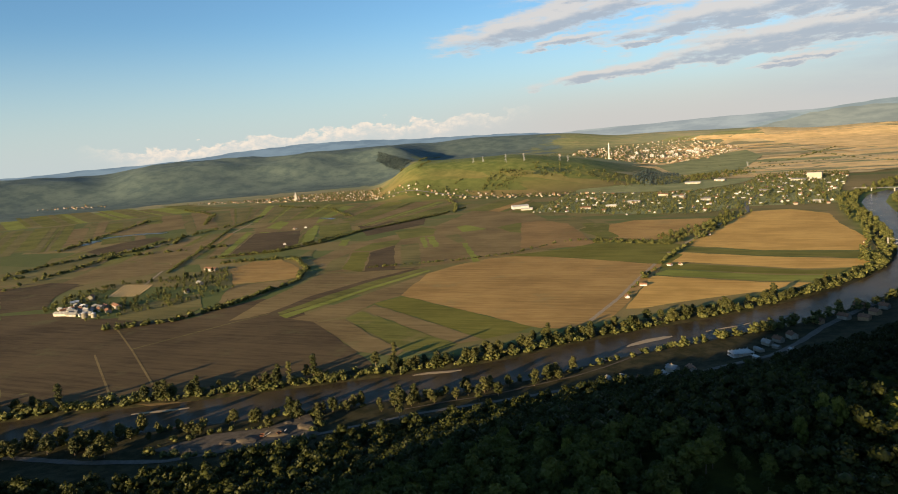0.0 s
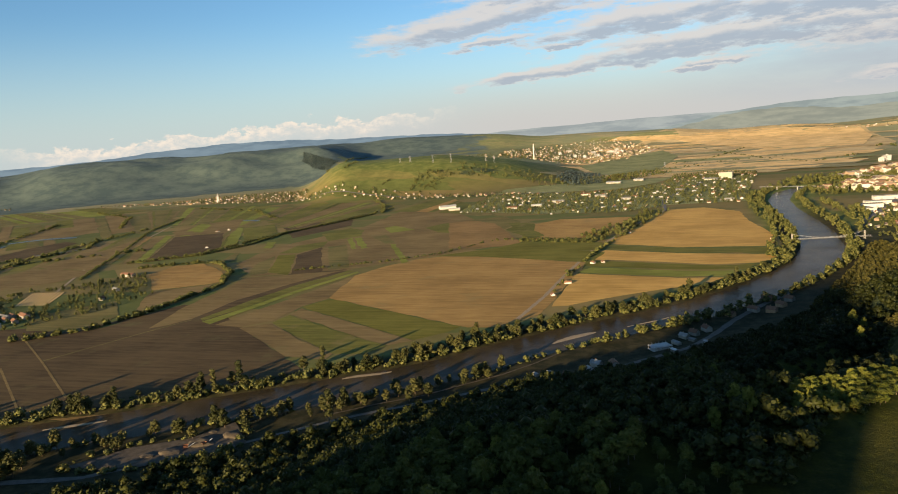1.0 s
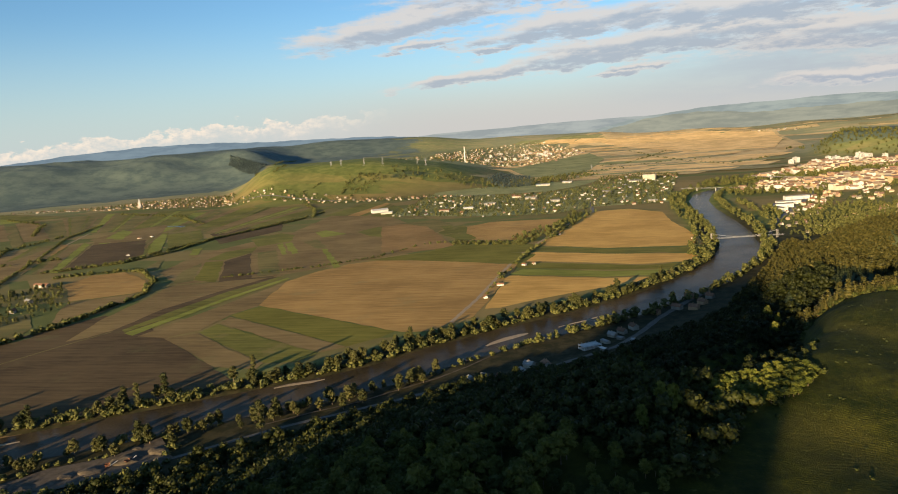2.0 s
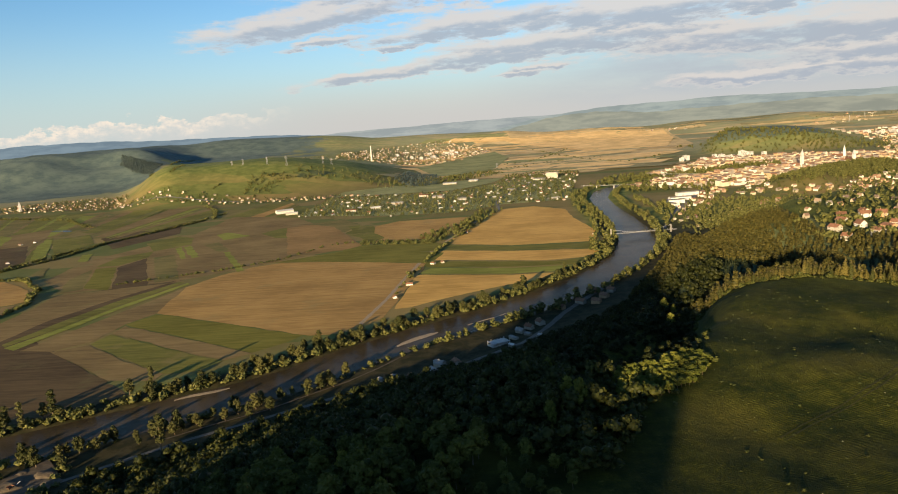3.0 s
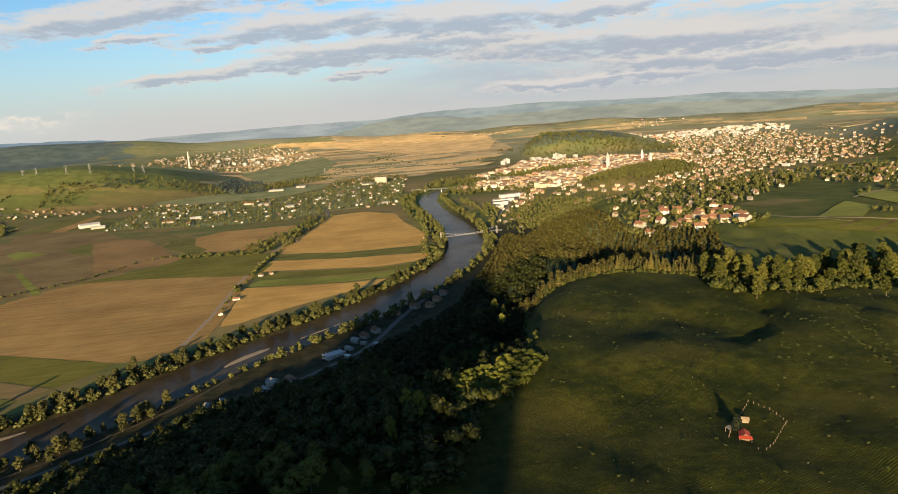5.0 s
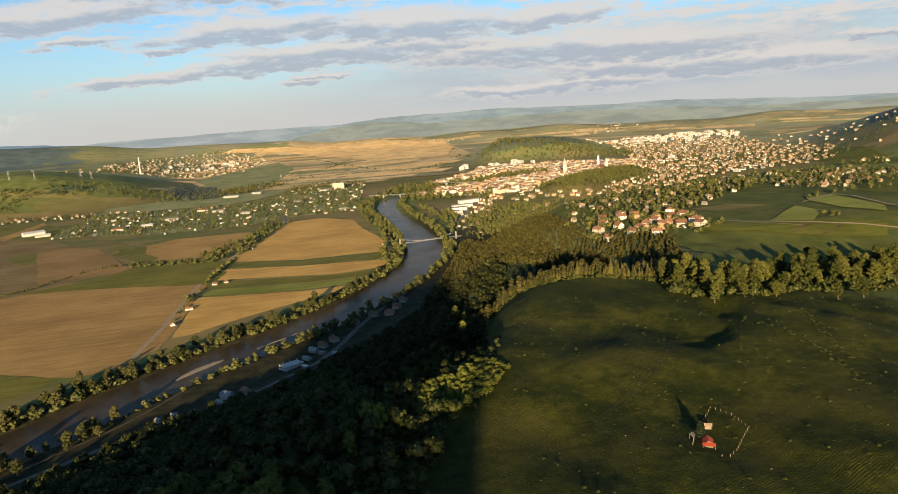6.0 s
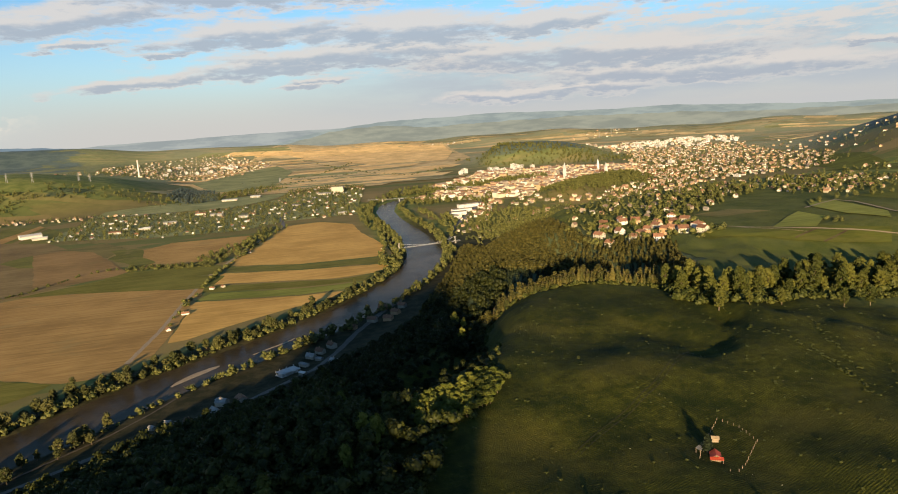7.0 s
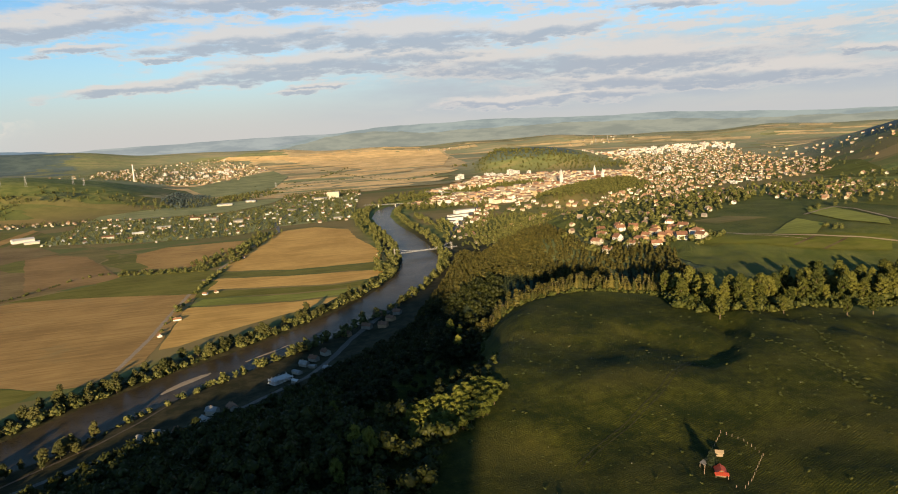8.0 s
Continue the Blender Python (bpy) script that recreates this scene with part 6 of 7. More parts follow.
def stack_chimney(x, y, h):
    root = tagged(new("factory_chimney"), "tall pale concrete factory chimney", "chimney")
    v, f = [], []
    for k, (q, rad) in enumerate(((-0.03, 4.2), (0.02, 4.2), (0.5, 3.2), (1.0, 2.5))):
        v += [(rad * math.cos(j * math.pi / 6), rad * math.sin(j * math.pi / 6), q * h) for j in range(12)]
        if k:
            f += [(12 * (k - 1) + j, 12 * (k - 1) + (j + 1) % 12, 12 * k + (j + 1) % 12, 12 * k + j) for j in range(12)]
    part("shaft", (v, f), M["concrete"], root)
    ring = [(r_ * math.cos(j * math.pi / 6), r_ * math.sin(j * math.pi / 6), z) for z, r_ in ((h, 2.8), (h + 1.5, 2.8), (h + 1.5, 2.0)) for j in range(12)]
    part("rim", (ring, [(12 * k + j, 12 * k + (j + 1) % 12, 12 * k + 12 + (j + 1) % 12, 12 * k + 12 + j) for k in (0, 1) for j in range(12)]), M["rust"], root)
    put(root, x, y, 0)


stack_chimney(-547, 3262, 74)


def hall(name, x, y, w, l, h, rise, turn, wall, roof, label, doors=2):
    root = tagged(new(name), label, "building")
    part("wall", gabled(w, l, h, rise), M[wall], root)
    part("roof", gable_roof(w, l, h, rise, 0.8), M[roof], root)
    for k in range(doors):
        q = (k + 0.5) / doors - 0.5
        part("gate", block(-w / 2 - 0.08, q * l - 2, 0, -w / 2, q * l + 2, min(h - 0.4, 3.6)), M["steel"], root)
    put(root, x, y, turn)


hall("warehouse", -468, 1530, 16, 38, 6, 3, -58, "white", "grey_tin", "long white warehouse with a grey sheet roof")
hall("warehouse", -440, 1490, 7, 26, 4, 2, -75, "plaster", "grey_tin", "low cream shed with a grey sheet roof")
for x, y, w, l, t_ in ((-300, 1470, 14, 40, 80), (-250, 1490, 16, 36, -70), (-210, 1560, 18, 46, 85), (-120, 1640, 16, 50, 60), (-160, 1700, 20, 40, 80), (60, 1700, 18, 44, 30), (-60, 1560, 15, 34, 95),
                       (150, 1960, 30, 60, 70), (-110, 2010, 24, 70, 85), (-40, 2060, 22, 50, 70), (144, 1450, 14, 30, 80)):
    hall("factory_hall", x, y, w * 0.58, l * 0.58, 4.6, 1.8, t_, pick.choice(("plaster", "old_plaster", "old_plaster")), pick.choice(("grey_tin", "old_sheet", "tile")), "weathered factory hall with a pitched roof")
hall("factory_hall", 190, 1999, 14, 34, 16, 0.6, 75, "plaster", "concrete", "tall cream flat-roofed building by the river")
for x, y, w, l, t_ in ((364, 1310, 14, 55, 100), (343, 1274, 16, 50, 95), (398, 1380, 14, 60, 100), (330, 1225, 12, 30, 20)):
    hall("school_building", x, y, w * 0.8, l * 0.75, 6.5, 1.2, t_, "white", "old_sheet", "long white flat building beside the park")
# the path's cottages and sheds
for x, y, w, l, t_, wall in ((-101, 674, 6, 8, 20, "white"), (-92, 729, 5, 12, 100, "white"), (-74, 838, 6, 9, 60, "white"), (-62, 842, 5, 8, 30, "plaster"), (-42, 1072, 7, 22, 95, "white"), (-48, 1150, 9, 11, 30, "white"),
                             (152, 985, 7, 10, 60, "plaster"), (166, 1007, 6, 9, 40, "plaster"), (-789, 1050, 9, 13, 40, "white"), (-920, 1269, 9, 18, 60, "plaster"), (-905, 1290, 8, 12, 20, "white")):
    c_ = cottage("shed", "small white house beside the fields", "house", "houses among the fields", w, l, 3.0, 2.0, wall, "tile")
    put(c_, x, y, t_, 0.62)


def silo(x, y, rad, h):
    root = tagged(new("silo"), "round white grain silo with a conical top", "silo")
    v = [(rad * math.cos(j * math.pi / 8), rad * math.sin(j * math.pi / 8), z) for z in (-1, h) for j in range(16)]
    part("shell", (v, [(j, (j + 1) % 16, 16 + (j + 1) % 16, 16 + j) for j in range(16)]), M["old_plaster"], root)
    part("top", ([(1.05 * rad * math.cos(j * math.pi / 8), 1.05 * rad * math.sin(j * math.pi / 8), h) for j in range(16)] + [(0, 0, h + rad * 0.5)], [(j, (j + 1) % 16, 16) for j in range(16)]), M["grey_tin"], root)
    put(root, x, y, 0)


# the farm inside its belt of trees
for x, y, w, l, h, t_, wall, roof in ((-728, 551, 12, 40, 4, 70, "plaster", "grey_tin"), (-692, 580, 10, 30, 5, 65, "plaster", "tile"), (-716, 575, 12, 34, 4, 70, "concrete", "grey_tin"),
                                      (-735, 540, 10, 28, 4, 100, "white", "grey_tin"), (-710, 553, 9, 22, 4, 70, "white", "grey_tin"), (-773, 612, 10, 12, 7, 30, "plaster", "tile"),
                                      (-683, 560, 9, 16, 4, 60, "plaster", "tile"), (-745, 803, 12, 36, 5, 80, "plaster", "tile"), (-683, 711, 9, 20, 4, 60, "white", "grey_tin"), (-660, 662, 8, 10, 4, 20, "white", "tile"), (-742, 556, 8, 24, 3.4, 85, "concrete", "grey_tin"), (-722, 562, 7, 20, 3.4, 75, "plaster", "grey_tin"),
                                      (-704, 566, 8, 18, 3.4, 60, "white", "tile"), (-700, 548, 7, 16, 3.2, 80, "concrete", "grey_tin"), (-718, 540, 8, 22, 3.4, 95, "plaster", "grey_tin"), (-752, 566, 7, 14, 3, 60, "white", "grey_tin")):
    hall("farm_building", x, y, w * 0.6, l * 0.68, h * 0.85, 1.6, t_, "old_plaster" if wall != "white" else "plaster", "old_sheet" if roof == "grey_tin" else roof, "pale farm building with a sheet or tiled roof", 1)
for x, y in scatter([(-765, 552), (-790, 590), (-758, 596), (-705, 584), (-694, 540)], 13, 140, lambda x, y: pick.random() < 0.6):
    hall("farm_building", x, y, pick.uniform(4, 7), pick.uniform(6, 13), pick.uniform(2.5, 4), 1.3, pick.choice((65, 70, 155, 160)), pick.choice(("old_plaster", "plaster", "white")), pick.choice(("old_sheet", "tile", "grey_tin")), "small weathered farm shed with a pitched roof", 1)
silo(-690, 534, 3.4, 6.5)
silo(-682, 539, 2.8, 5)
for k in range(9):
    ribbon("nursery_bed", [(-764 + 5.5 * k, 632 + 0.3 * k), (-812 + 6.0 * k, 702 + 0.2 * k)], 3.0, 0.5, M["gold_far"], "pale straw-covered nursery bed", "garden bed")
ribbon("bank_path", [(-199, 365), (-175, 384), (-149, 401), (-128, 422), (-105, 444), (-86, 469), (-70, 495)], 1.6, 0.3, M["gravel"], "grey sandy strip along the river bank", "path")
# ponds
for line, w in (([(-1361, 1013), (-1372, 1090), (-1400, 1150)], 24), ([(-1430, 1190), (-1400, 1226), (-1371, 1250), (-1300, 1260)], 26), ([(-985, 1470), (-950, 1460), (-925, 1440)], 14), ([(-1150, 1010), (-1120, 1040), (-1090, 1090)], 9)):
    ribbon("pond_water", line, w, 0.45, M["water"], "pale pond among the fields", "pond")


def pylon(x, y, h, turn):
    root = tagged(new("power_pylon"), "grey lattice power pylon", "pylon", "pylons on the hill")

    def bar(a, b, r_):
        a, b = Vector(a), Vector(b)
        d = (b - a).normalized()
        u = d.orthogonal().normalized() * r_
        w_ = d.cross(u)
        v = [tuple(p + q) for p in (a, b) for q in (u, w_, -u, -w_)]
        return v, [(0, 1, 5, 4), (1, 2, 6, 5), (2, 3, 7, 6), (3, 0, 4, 7)]

    for sx in (-1, 1):
        for sy in (-1, 1):
            part("leg", bar((sx * 2.6, sy * 2.6, -1), (sx * 0.4, sy * 0.4, h), 0.2), M["steel"], root)
    for q in (0.15, 0.35, 0.55, 0.75):
        e, g = 2.6 - 2.2 * q, 2.6 - 2.2 * (q + 0.2)
        part("brace", bar((-e, -e, q * h), (g, g, (q + 0.2) * h), 0.13), M["steel"], root)
        part("brace", bar((e, -e, q * h), (-g, g, (q + 0.2) * h), 0.13), M["steel"], root)
    for q, w_ in ((0.72, 5), (0.85, 6), (0.97, 4)):
        part("crossarm", bar((-w_, 0, q * h), (w_, 0, q * h), 0.2), M["steel"], root)
    put(root, x, y, turn)


for x, y, h in ((-792, 2195, 26), (-713, 2200, 34), (-653, 2215, 38), (-826, 2190, 20), (-560, 2330, 30), (-529, 2325, 30), (1900, 3700, 40), (2010, 3760, 40), (40, 2600, 24)):
    pylon(x, y, h * 0.8, 30)


def footbridge(ax, ay, bx, by, z, label, towers=True, width=2.6):
    a, b = Vector((ax, ay, z)), Vector((bx, by, z))
    l = (b - a).length
    root = tagged(new("footbridge"), label, "bridge", "bridges over the river")
    n = 14
    v, f = [], []
    for k in range(n + 1):
        x_ = (k / n - 0.5) * l
        zz = (0.5 if towers else 0) * (1 - (2 * k / n - 1) ** 2)
        v += [(x_, -width / 2, zz), (x_, width / 2, zz), (x_, width / 2, zz + 0.45), (x_, -width / 2, zz + 0.45)]
        if k:
            o = 4 * k
            f += [(o - 4 + j, o - 4 + (j + 1) % 4, o + (j + 1) % 4, o + j) for j in range(4)]
    part("deck", (v, f), M["old_sheet"], root)
    for s in (-1, 1):
        part("railing", block(-l / 2, s * width / 2 - 0.05, 1.3, l / 2, s * width / 2 + 0.05, 1.45), M["steel"], root)
        if towers:
            for e in (-1, 1):
                part("tower", block(e * l * 0.42 - 0.4, s * (width / 2 + 0.4) - 0.3, -8, e * l * 0.42 + 0.4, s * (width / 2 + 0.4) + 0.3, 8), M["old_sheet"], root)
            pts, faces = [], []
            for k in range(13):
                x_ = (k / 12 - 0.5) * l * 0.84
                zz = 1.6 + 6.2 * (2 * k / 12 - 1) ** 2
                for dy, dz in ((0, -0.12), (0.12, 0.1), (-0.12, 0.1)):
                    pts.append((x_, s * (width / 2 + 0.4) + dy, zz + dz))
                if k:
                    o = 3 * k
                    faces += [(o - 3 + j, o - 3 + (j + 1) % 3, o + (j + 1) % 3, o + j) for j in range(3)]
            part("cable", (pts, faces), M["steel"], root)
        else:
            part("pier", block(-1 + s * l * 0.18, -width / 2, -9, 1 + s * l * 0.18, width / 2, 0), M["concrete"], root)
    root.matrix_world = Matrix.Translation((a + b) / 2) @ Matrix.Rotation(math.atan2(by - ay, bx - ax), 4, "Z")


footbridge(160, 945, 262, 960, 4.5, "slim concrete suspension footbridge over the river")
footbridge(225, 1640, 330, 1600, 6, "narrow girder bridge on piers over the river", False, 4)
footbridge(430, 1850, 540, 1740, 6, "road bridge on concrete piers over the river", False, 9)

# the dark strip of houses between the river and the wood
for x, y, w, l, h, t_, wall, roof in ((-41, 463, 7, 9, 4, 60, "white", "grey_tin"), (-44, 447, 6, 10, 3, 30, "white", "grey_tin"), (-58, 436, 5, 8, 3, 50, "plaster", "tile"), (-29, 461, 7, 9, 4, 20, "plaster", "tile"),
                                      (36, 508, 6, 9, 3.4, 50, "white", "grey_tin"), (80, 615, 7, 11, 4, 50, "plaster", "tile"), (104, 629, 7, 10, 4, 40, "brick", "tile"), (94, 612, 8, 10, 4, 60, "brick", "tile"), (38, 556, 7, 9, 4, 30, "plaster", "tile"),
                                      (96, 652, 7, 10, 4, 60, "brick", "tile"), (114, 648, 7, 9, 4, 50, "plaster", "tile"), (28, 545, 6, 9, 3.5, 45, "white", "tile"), (20, 536, 5, 9, 3, 45, "plaster", "grey_tin"), (60, 600, 7, 9, 3.6, 50, "brick", "tile")):
    c_ = cottage("riverside_house", "small pale house at the foot of the wood", "house", "houses at the foot of the wood", w, l, h, 2.4, "old_plaster" if wall != "brick" else wall, "old_sheet" if roof == "grey_tin" else roof)
    put(c_, x, y, t_, 0.8)


for x, y, w, l, t_, roof in ((-43, 471, 5, 7, 20, "white"), (-60, 428, 3, 7, 65, "old_sheet"), (-33, 434, 4, 5, 10, "old_sheet"), (-80, 440, 3, 5, 40, "old_sheet"), (-47, 446, 3.5, 6, 60, "white"),
                             (-53, 436, 3, 4, 15, "old_sheet"), (-72, 446, 3, 5, 75, "old_sheet"), (-66, 438, 2.6, 4, 30, "old_sheet"), (14, 520, 4, 9, 35, "old_sheet"), (26, 528, 4, 6, 50, "old_sheet"), (12, 496, 3.4, 6, 40, "white")):
    yard_shed = tagged(new("yard_shed"), "small shed with a pale sheet roof in a yard", "shed", "sheds at the foot of the wood")
    part("wall", gabled(w, l, 2.2, 0.7), M["old_plaster"], yard_shed)
    part("roof", gable_roof(w, l, 2.2, 0.7, 0.3, 0.12), M[roof], yard_shed)
    put(yard_shed, x, y, t_, 0.9)


def slab_site(x, y, turn):
    root = tagged(new("unfinished_building"), "unfinished white concrete building with bare columns", "building")
    part("slab", block(-10, -6, -1, 10, 6, 0.4), M["concrete"], root)
    part("deck", block(-10, -6, 3.2, 10, 6, 3.6), M["concrete"], root)
    for k in range(6):
        for s in (-1, 1):
            part("column", block(-9.6 + 3.75 * k, s * 5.4 - 0.2, 0.4, -9.2 + 3.75 * k, s * 5.4 + 0.2, 5.2 if k % 2 else 4.6), M["concrete"], root)
    put(root, x, y, turn, 0.78)


slab_site(2, 508, 30)

# the gravel pit and sand banks
for poly in ([(-322, 276), (-300, 304), (-270, 321), (-256, 346), (-243, 333), (-232, 310), (-254, 294), (-276, 282)],):
    field(poly, M["gravel"], "grey gravel yard beside the river, gentle slope", 0.5)


def heap(x, y, w, h, mat, label):
    bm = bmesh.new()
    bmesh.ops.create_icosphere(bm, subdivisions=3, radius=1)
    for v in bm.verts:
        k = 1 + 0.25 * noise.noise(v.co * 1.7 + Vector((x, y, 0)))
        v.co = Vector((v.co.x * w * k, v.co.y * w * 0.7 * k, max(v.co.z, -0.2) * h * k))
    me = bpy.data.meshes.new("gravel_mound")
    bm.to_mesh(me)
    bm.free()
    me.materials.append(mat)
    ob = tagged(new("gravel_mound", me), label, "heap", "gravel heaps")
    put(ob, x, y, 0)


for x, y, w, h in ((-259, 316, 9, 2.6), (-270, 302, 8, 2), (-246, 328, 7, 2.4), (-296, 281, 7, 1.6), (-236, 318, 6, 2), (-251, 302, 4, 1.3), (-281, 296, 5, 1.6), (-262, 331, 4, 1.2), (-309, 284, 4, 1.1)):
    heap(x, y, w, h, M["gravel"], "pale heap of gravel in the river yard")


def sand_bar(points, width, label):
    v, f = [], []
    n = len(points)
    for k, (x, y) in enumerate(points):
        w = width * math.sin(math.pi * (k + 0.5) / n) * 0.5
        t = Vector(points[min(k + 1, n - 1)]) - Vector(points[max(k - 1, 0)])
        t.normalize()
        v += [(x + t.y * w, y - t.x * w, -1.62), (x, y, -1.15), (x - t.y * w, y + t.x * w, -1.62)]
        if k:
            o = 3 * k
            f += [(o - 3, o, o + 1, o - 2), (o - 2, o + 1, o + 2, o - 1)]
    tagged(link("sand_bar", v, f, M["dirt"], smooth=True), label, "sand bank", kind="structure")


sand_bar([(-80, 521), (-73, 531), (-64, 541), (-54, 550), (-49, 554)], 10, "pale sand bank in the river")
sand_bar([(-24, 570), (-14, 579), (0, 590), (10, 600)], 3.5, "low sand bank in the river")
sand_bar([(-222, 430), (-212, 437), (-200, 442), (-190, 448)], 7, "sandy river edge")
sand_bar([(-386, 322), (-370, 331), (-352, 341)], 6, "sandy river edge")


def hopper(x, y, turn):
    """A rusty screening hopper on legs beside the gravel."""
    root = tagged(new("gravel_hopper"), "rusty red steel gravel hopper on four legs", "hopper", "hoppers of the gravel yard")
    part("bin", ([(-1.0, -1.0, 2.0), (1.0, -1.0, 2.0), (1.0, 1.0, 2.0), (-1.0, 1.0, 2.0), (-2.4, -2.0, 4.4), (2.4, -2.0, 4.4), (2.4, 2.0, 4.4), (-2.4, 2.0, 4.4)],
                 [(3, 2, 1, 0), (0, 1, 5, 4), (1, 2, 6, 5), (2, 3, 7, 6), (3, 0, 4, 7)]), M["rust"], root)
    for sx in (-1, 1):
        for sy in (-1, 1):
            part("leg", block(sx * 1.6 - 0.12, sy * 1.4 - 0.12, -0.6, sx * 1.6 + 0.12, sy * 1.4 + 0.12, 3.6), M["rust"], root)
    part("conveyor", ([(1.0, -0.5, 1.2), (9.0, -0.5, 4.6), (9.0, 0.5, 4.6), (1.0, 0.5, 1.2), (1.0, -0.5, 1.5), (9.0, -0.5, 4.9), (9.0, 0.5, 4.9), (1.0, 0.5, 1.5)],
                      [(3, 2, 1, 0), (4, 5, 6, 7), (0, 1, 5, 4), (1, 2, 6, 5), (2, 3, 7, 6), (3, 0, 4, 7)]), M["steel"], root)
    put(root, x, y, turn, 0.6)


hopper(-264, 308, 40)
hopper(-255, 313, 65)

# ---- the hut in the meadow ----
def hut():
    root = tagged(new("hut"), "small wooden hut with a bright red sheet roof", "hut")
    part("wall", gabled(4.2, 5.6, 2.4, 1.5), M["bark"], root)
    part("roof", gable_roof(4.2, 5.6, 2.4, 1.5, 0.6, 0.12), M["red_tin"], root)
    part("porch_roof", ([(-3.2, -5.2, 2.1), (3.2, -5.2, 2.1), (3.2, -3.0, 2.7), (-3.2, -3.0, 2.7), (-3.2, -5.2, 2.2), (3.2, -5.2, 2.2), (3.2, -3.0, 2.8), (-3.2, -3.0, 2.8)],
                        [(3, 2, 1, 0), (4, 5, 6, 7), (0, 1, 5, 4), (1, 2, 6, 5), (2, 3, 7, 6), (3, 0, 4, 7)]), M["red_tin"], root)
    for s in (-1, 1):
        part("post", block(s * 2.8 - 0.08, -5.0, -0.5, s * 2.8 + 0.08, -4.84, 2.15), M["wood"], root)
    part("door", block(-0.5, -2.88, 0, 0.5, -2.8, 1.95), M["bark"], root)
    window(root, 2.1, 0.4, 1.4, 0.8, 0.7, (1, 0))
    put(root, 130.5, 195, -28, 0.64)
    shed = tagged(new("garden_shed"), "tiny plank shed with a tan roof", "shed")
    part("wall", gabled(2.2, 2.8, 1.8, 0.7), M["wood"], shed)
    part("roof", gable_roof(2.2, 2.8, 1.8, 0.7, 0.4, 0.1), M["dirt"], shed)
    put(shed, 139, 207, 60, 0.75)
    box = tagged(new("lean_to"), "small open lean-to with a pale sheet roof", "shed")
    part("roof", ([(-1.6, -1.1, 1.7), (1.6, -1.1, 1.7), (1.6, 1.1, 2.1), (-1.6, 1.1, 2.1), (-1.6, -1.1, 1.78), (1.6, -1.1, 1.78), (1.6, 1.1, 2.18), (-1.6, 1.1, 2.18)],
                  [(3, 2, 1, 0), (4, 5, 6, 7), (0, 1, 5, 4), (1, 2, 6, 5), (2, 3, 7, 6), (3, 0, 4, 7)]), M["old_sheet"], box)
    for sx in (-1, 1):
        for sy in (-1, 1):
            part("post", block(sx * 1.45 - 0.06, sy * 0.95 - 0.06, -0.4, sx * 1.45 + 0.06, sy * 0.95 + 0.06, 1.85 + 0.15 * sy), M["wood"], box)
    put(box, 129, 201, 30, 0.8)


hut()
fence_line = [(125.5, 196), (133, 205.5), (148.5, 219), (151.5, 211), (150, 200), (136, 188), (131, 184.5), (126.5, 186.5)]
fence = tagged(new("fence"), "low fence of pale wooden posts round the hut", "fence")
for a, b in zip(fence_line[:-1], fence_line[1:]):
    n_ = max(2, int(math.hypot(b[0] - a[0], b[1] - a[1]) / 2.1))
    for k in range(n_):
        x, y = a[0] + (b[0] - a[0]) * k / n_, a[1] + (b[1] - a[1]) * k / n_
        z = height(x, y)
        s = pick.uniform(0.045, 0.075)
        part("post", block(x - s, y - s, z - 0.3, x + s, y + s, z + pick.uniform(0.7, 1.1)), M["wood"], fence)
hut_trees = Grove("spruce_tree", "dark spruce beside the hut", "tree", "trees beside the hut", "leaf_dark_needle", "pine", 60, 0.4, (101,), tall=9, thick=0.18, limbs=0)
hut_trees.add(131, 200, 0.95, 0.6)

# tracks, bushes and tufts of the meadow
tufts = []
for x, y in scatter([(60, 150), (330, 120), (330, 300), (250, 320), (200, 370), (140, 400), (110, 330), (80, 250)], 4.6, 110, lambda x, y: pick.random() < 0.45):
    s = pick.choice((0.08, 0.1, 0.12, 0.16, 0.22, 0.34))
    tufts.append((x, y, height(x, y) - 0.1, s, s * 0.7, pick.uniform(0, 6.3)))
for x, y in along([(104, 345), (110, 380), (130, 420)], 4, 2.5, 112) + along([(60, 240), (90, 285), (106, 340)], 5, 4, 113, 0.7):
    s = pick.uniform(0.5, 1.1)
    tufts.append((x, y, height(x, y) - 0.1, s, s, pick.uniform(0, 6.3)))
# low growth along the ditches
for x, y in along([(222, 296), (218, 288), (226, 269), (221, 245), (214, 222), (206, 206)], 1.5, 2.2, 114, 0.7) + along([(262, 300), (250, 280), (233, 250), (226, 232)], 2.4, 1.5, 116, 0.6) + scatter([(235, 310), (300, 295), (300, 330), (262, 345)], 8, 111, lambda x, y: pick.random() < 0.4):
    s = pick.uniform(0.14, 0.38)
    tufts.append((x, y, height(x, y) - 0.1, s * 1.3, s * 0.8, pick.uniform(0, 6.3)))
ribbon("track", [(92, 216), (107, 227), (124, 238), (141, 250), (160, 266), (180, 282)], 0.4, 0.3, M["rut"], "dark worn wheel rut across the meadow", "track")
ribbon("track", [(93.5, 214.5), (108.5, 225.5), (125.5, 236.5), (142.5, 248.5), (161.5, 264.5), (181.5, 280.5)], 0.35, 0.3, M["rut"], "dark worn wheel rut across the meadow", "track")
blossom = []
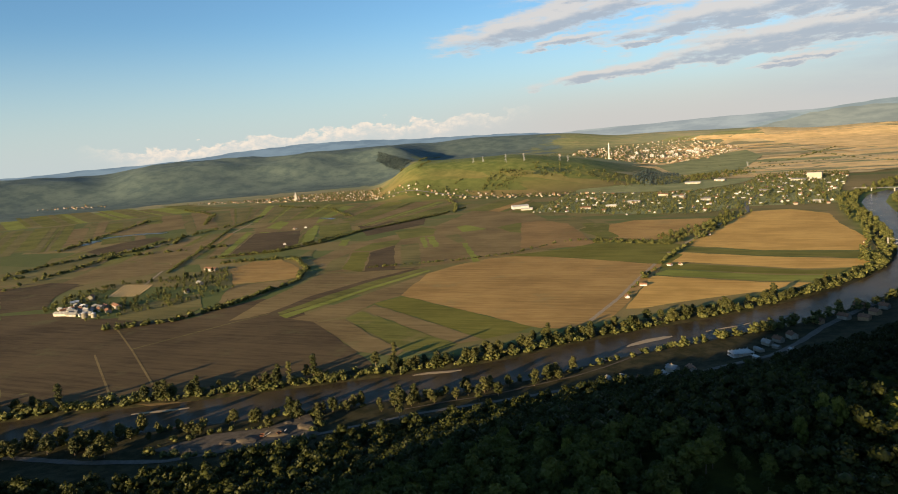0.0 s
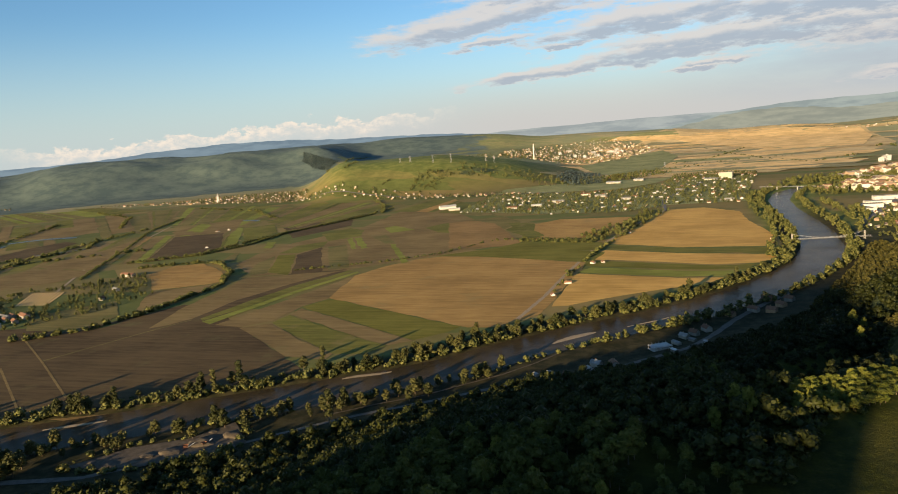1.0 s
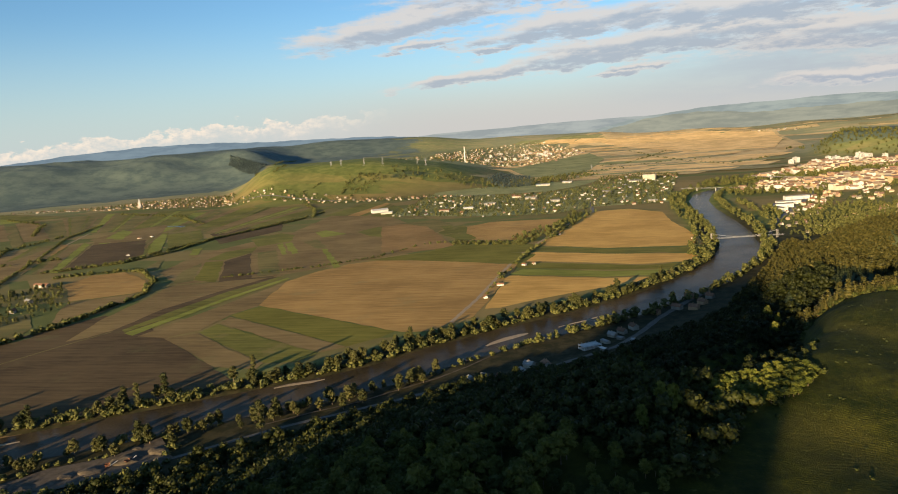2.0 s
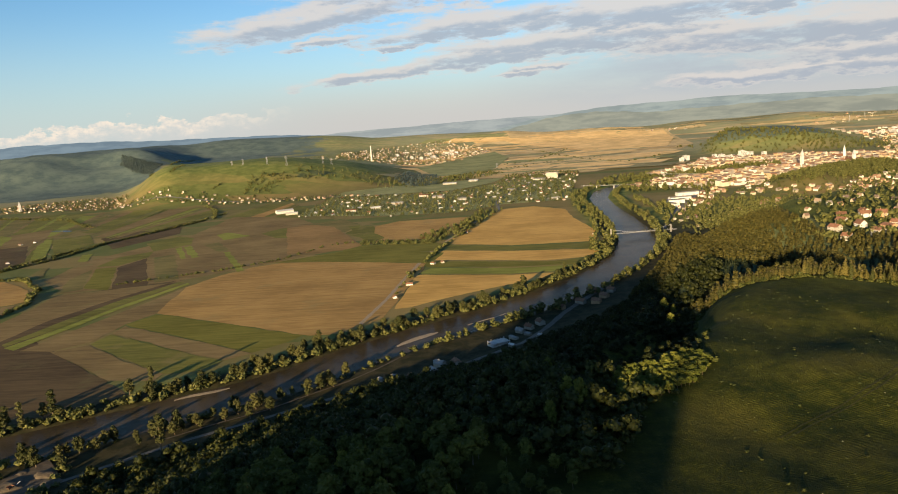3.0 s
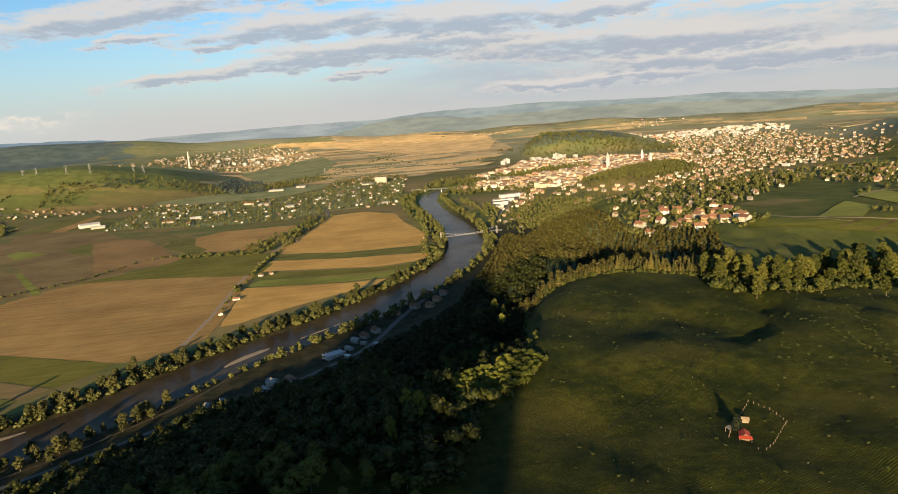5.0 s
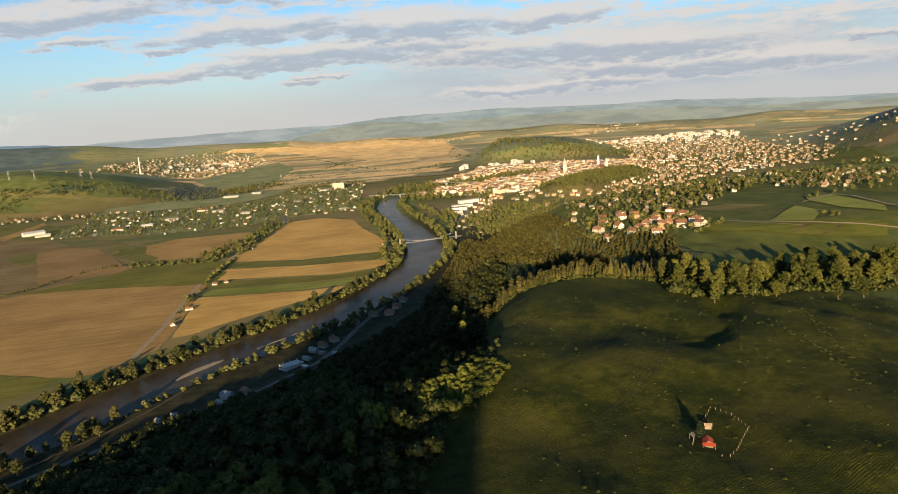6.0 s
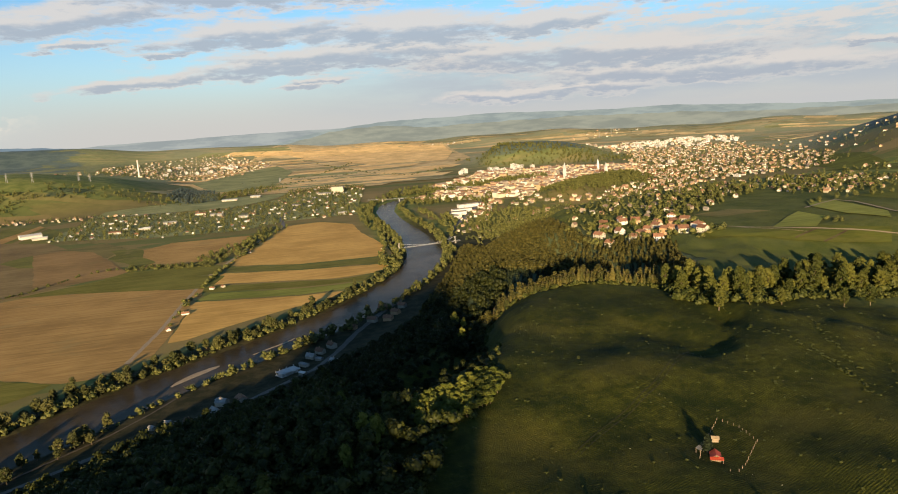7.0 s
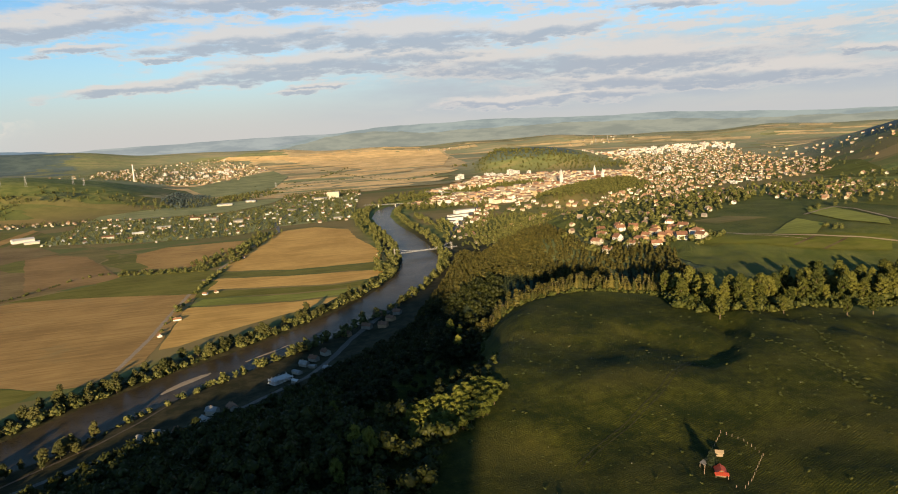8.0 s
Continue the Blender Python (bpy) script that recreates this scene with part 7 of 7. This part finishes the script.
for x, y in scatter([(60, 160), (110, 165), (170, 150), (250, 150), (250, 215), (150, 180), (120, 190), (90, 200)], 5.0, 117, lambda x, y: pick.random() < 0.16) + scatter([(70, 200), (250, 200), (240, 300), (140, 330), (95, 250)], 15, 118, lambda x, y: pick.random() < 0.35):
    s = pick.choice((0.05, 0.06, 0.08, 0.12))
    blossom.append((x, y, height(x, y) - 0.05, s, s * 1.1, pick.uniform(0, 6.3)))
mass("flowering_shrubs", "small pale flowering shrubs strewn over the meadow", "shrubs", "leaf_pale", small, blossom)
mass("meadow_tufts", "tufts of tall grass and low shrubs on the meadow", "shrubs", "leaf_tuft", small, tufts)


# added trees in the side valley between the hills, coloured with shade and haze
mass("far_spruces", "dark bluish trees in the side valleys, shade and haze in their colour", "wood", "leaf_blue", clumps,
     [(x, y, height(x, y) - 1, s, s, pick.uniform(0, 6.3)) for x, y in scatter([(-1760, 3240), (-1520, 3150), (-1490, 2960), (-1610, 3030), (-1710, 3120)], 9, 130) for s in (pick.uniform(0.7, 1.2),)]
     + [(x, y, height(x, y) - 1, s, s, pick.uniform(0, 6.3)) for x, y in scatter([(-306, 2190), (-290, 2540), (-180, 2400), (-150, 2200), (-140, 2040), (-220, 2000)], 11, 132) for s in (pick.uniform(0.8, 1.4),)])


# ---- far blue ridges closing the valley ----
def ridge(name, r_, knots, lift, size, seed, color):
    a0, a1 = knots[0][0], knots[-1][0]
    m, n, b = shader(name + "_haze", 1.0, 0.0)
    # Haze is put into a glowing colour; the ridge takes no light.
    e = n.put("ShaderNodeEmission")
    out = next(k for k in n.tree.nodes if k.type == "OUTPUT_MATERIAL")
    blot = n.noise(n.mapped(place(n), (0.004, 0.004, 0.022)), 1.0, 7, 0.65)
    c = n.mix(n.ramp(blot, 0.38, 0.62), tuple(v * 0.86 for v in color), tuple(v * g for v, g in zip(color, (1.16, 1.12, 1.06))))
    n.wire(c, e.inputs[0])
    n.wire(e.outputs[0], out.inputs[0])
    v, f = [], []
    steps = 260
    rr = np.random.RandomState(seed)
    ph = rr.uniform(0, 6.3, 6)
    for k in range(steps + 1):
        a = radians(a0 + (a1 - a0) * k / steps)
        d = math.degrees(a)
        h = sum(math.sin(d * fr / size + p) * w for fr, p, w in zip((0.25, 0.6, 1.1, 2.3, 4.1, 7.5), ph, (0.8, 0.7, 0.5, 0.42, 0.3, 0.2))) / 2.5
        el = float(np.interp(d, [k_[0] for k_ in knots], [k_[1] for k_ in knots])) + lift * h
        top = 168 + r_ * math.tan(radians(el))
        x, y = r_ * math.sin(a), r_ * math.cos(a)
        v += [(x, y, 40), (x, y, top), (x * 1.004, y * 1.004, 40)]
        if k:
            o = 3 * k
            f += [(o - 3, o, o + 1, o - 2), (o - 2, o + 1, o + 2, o - 1)]
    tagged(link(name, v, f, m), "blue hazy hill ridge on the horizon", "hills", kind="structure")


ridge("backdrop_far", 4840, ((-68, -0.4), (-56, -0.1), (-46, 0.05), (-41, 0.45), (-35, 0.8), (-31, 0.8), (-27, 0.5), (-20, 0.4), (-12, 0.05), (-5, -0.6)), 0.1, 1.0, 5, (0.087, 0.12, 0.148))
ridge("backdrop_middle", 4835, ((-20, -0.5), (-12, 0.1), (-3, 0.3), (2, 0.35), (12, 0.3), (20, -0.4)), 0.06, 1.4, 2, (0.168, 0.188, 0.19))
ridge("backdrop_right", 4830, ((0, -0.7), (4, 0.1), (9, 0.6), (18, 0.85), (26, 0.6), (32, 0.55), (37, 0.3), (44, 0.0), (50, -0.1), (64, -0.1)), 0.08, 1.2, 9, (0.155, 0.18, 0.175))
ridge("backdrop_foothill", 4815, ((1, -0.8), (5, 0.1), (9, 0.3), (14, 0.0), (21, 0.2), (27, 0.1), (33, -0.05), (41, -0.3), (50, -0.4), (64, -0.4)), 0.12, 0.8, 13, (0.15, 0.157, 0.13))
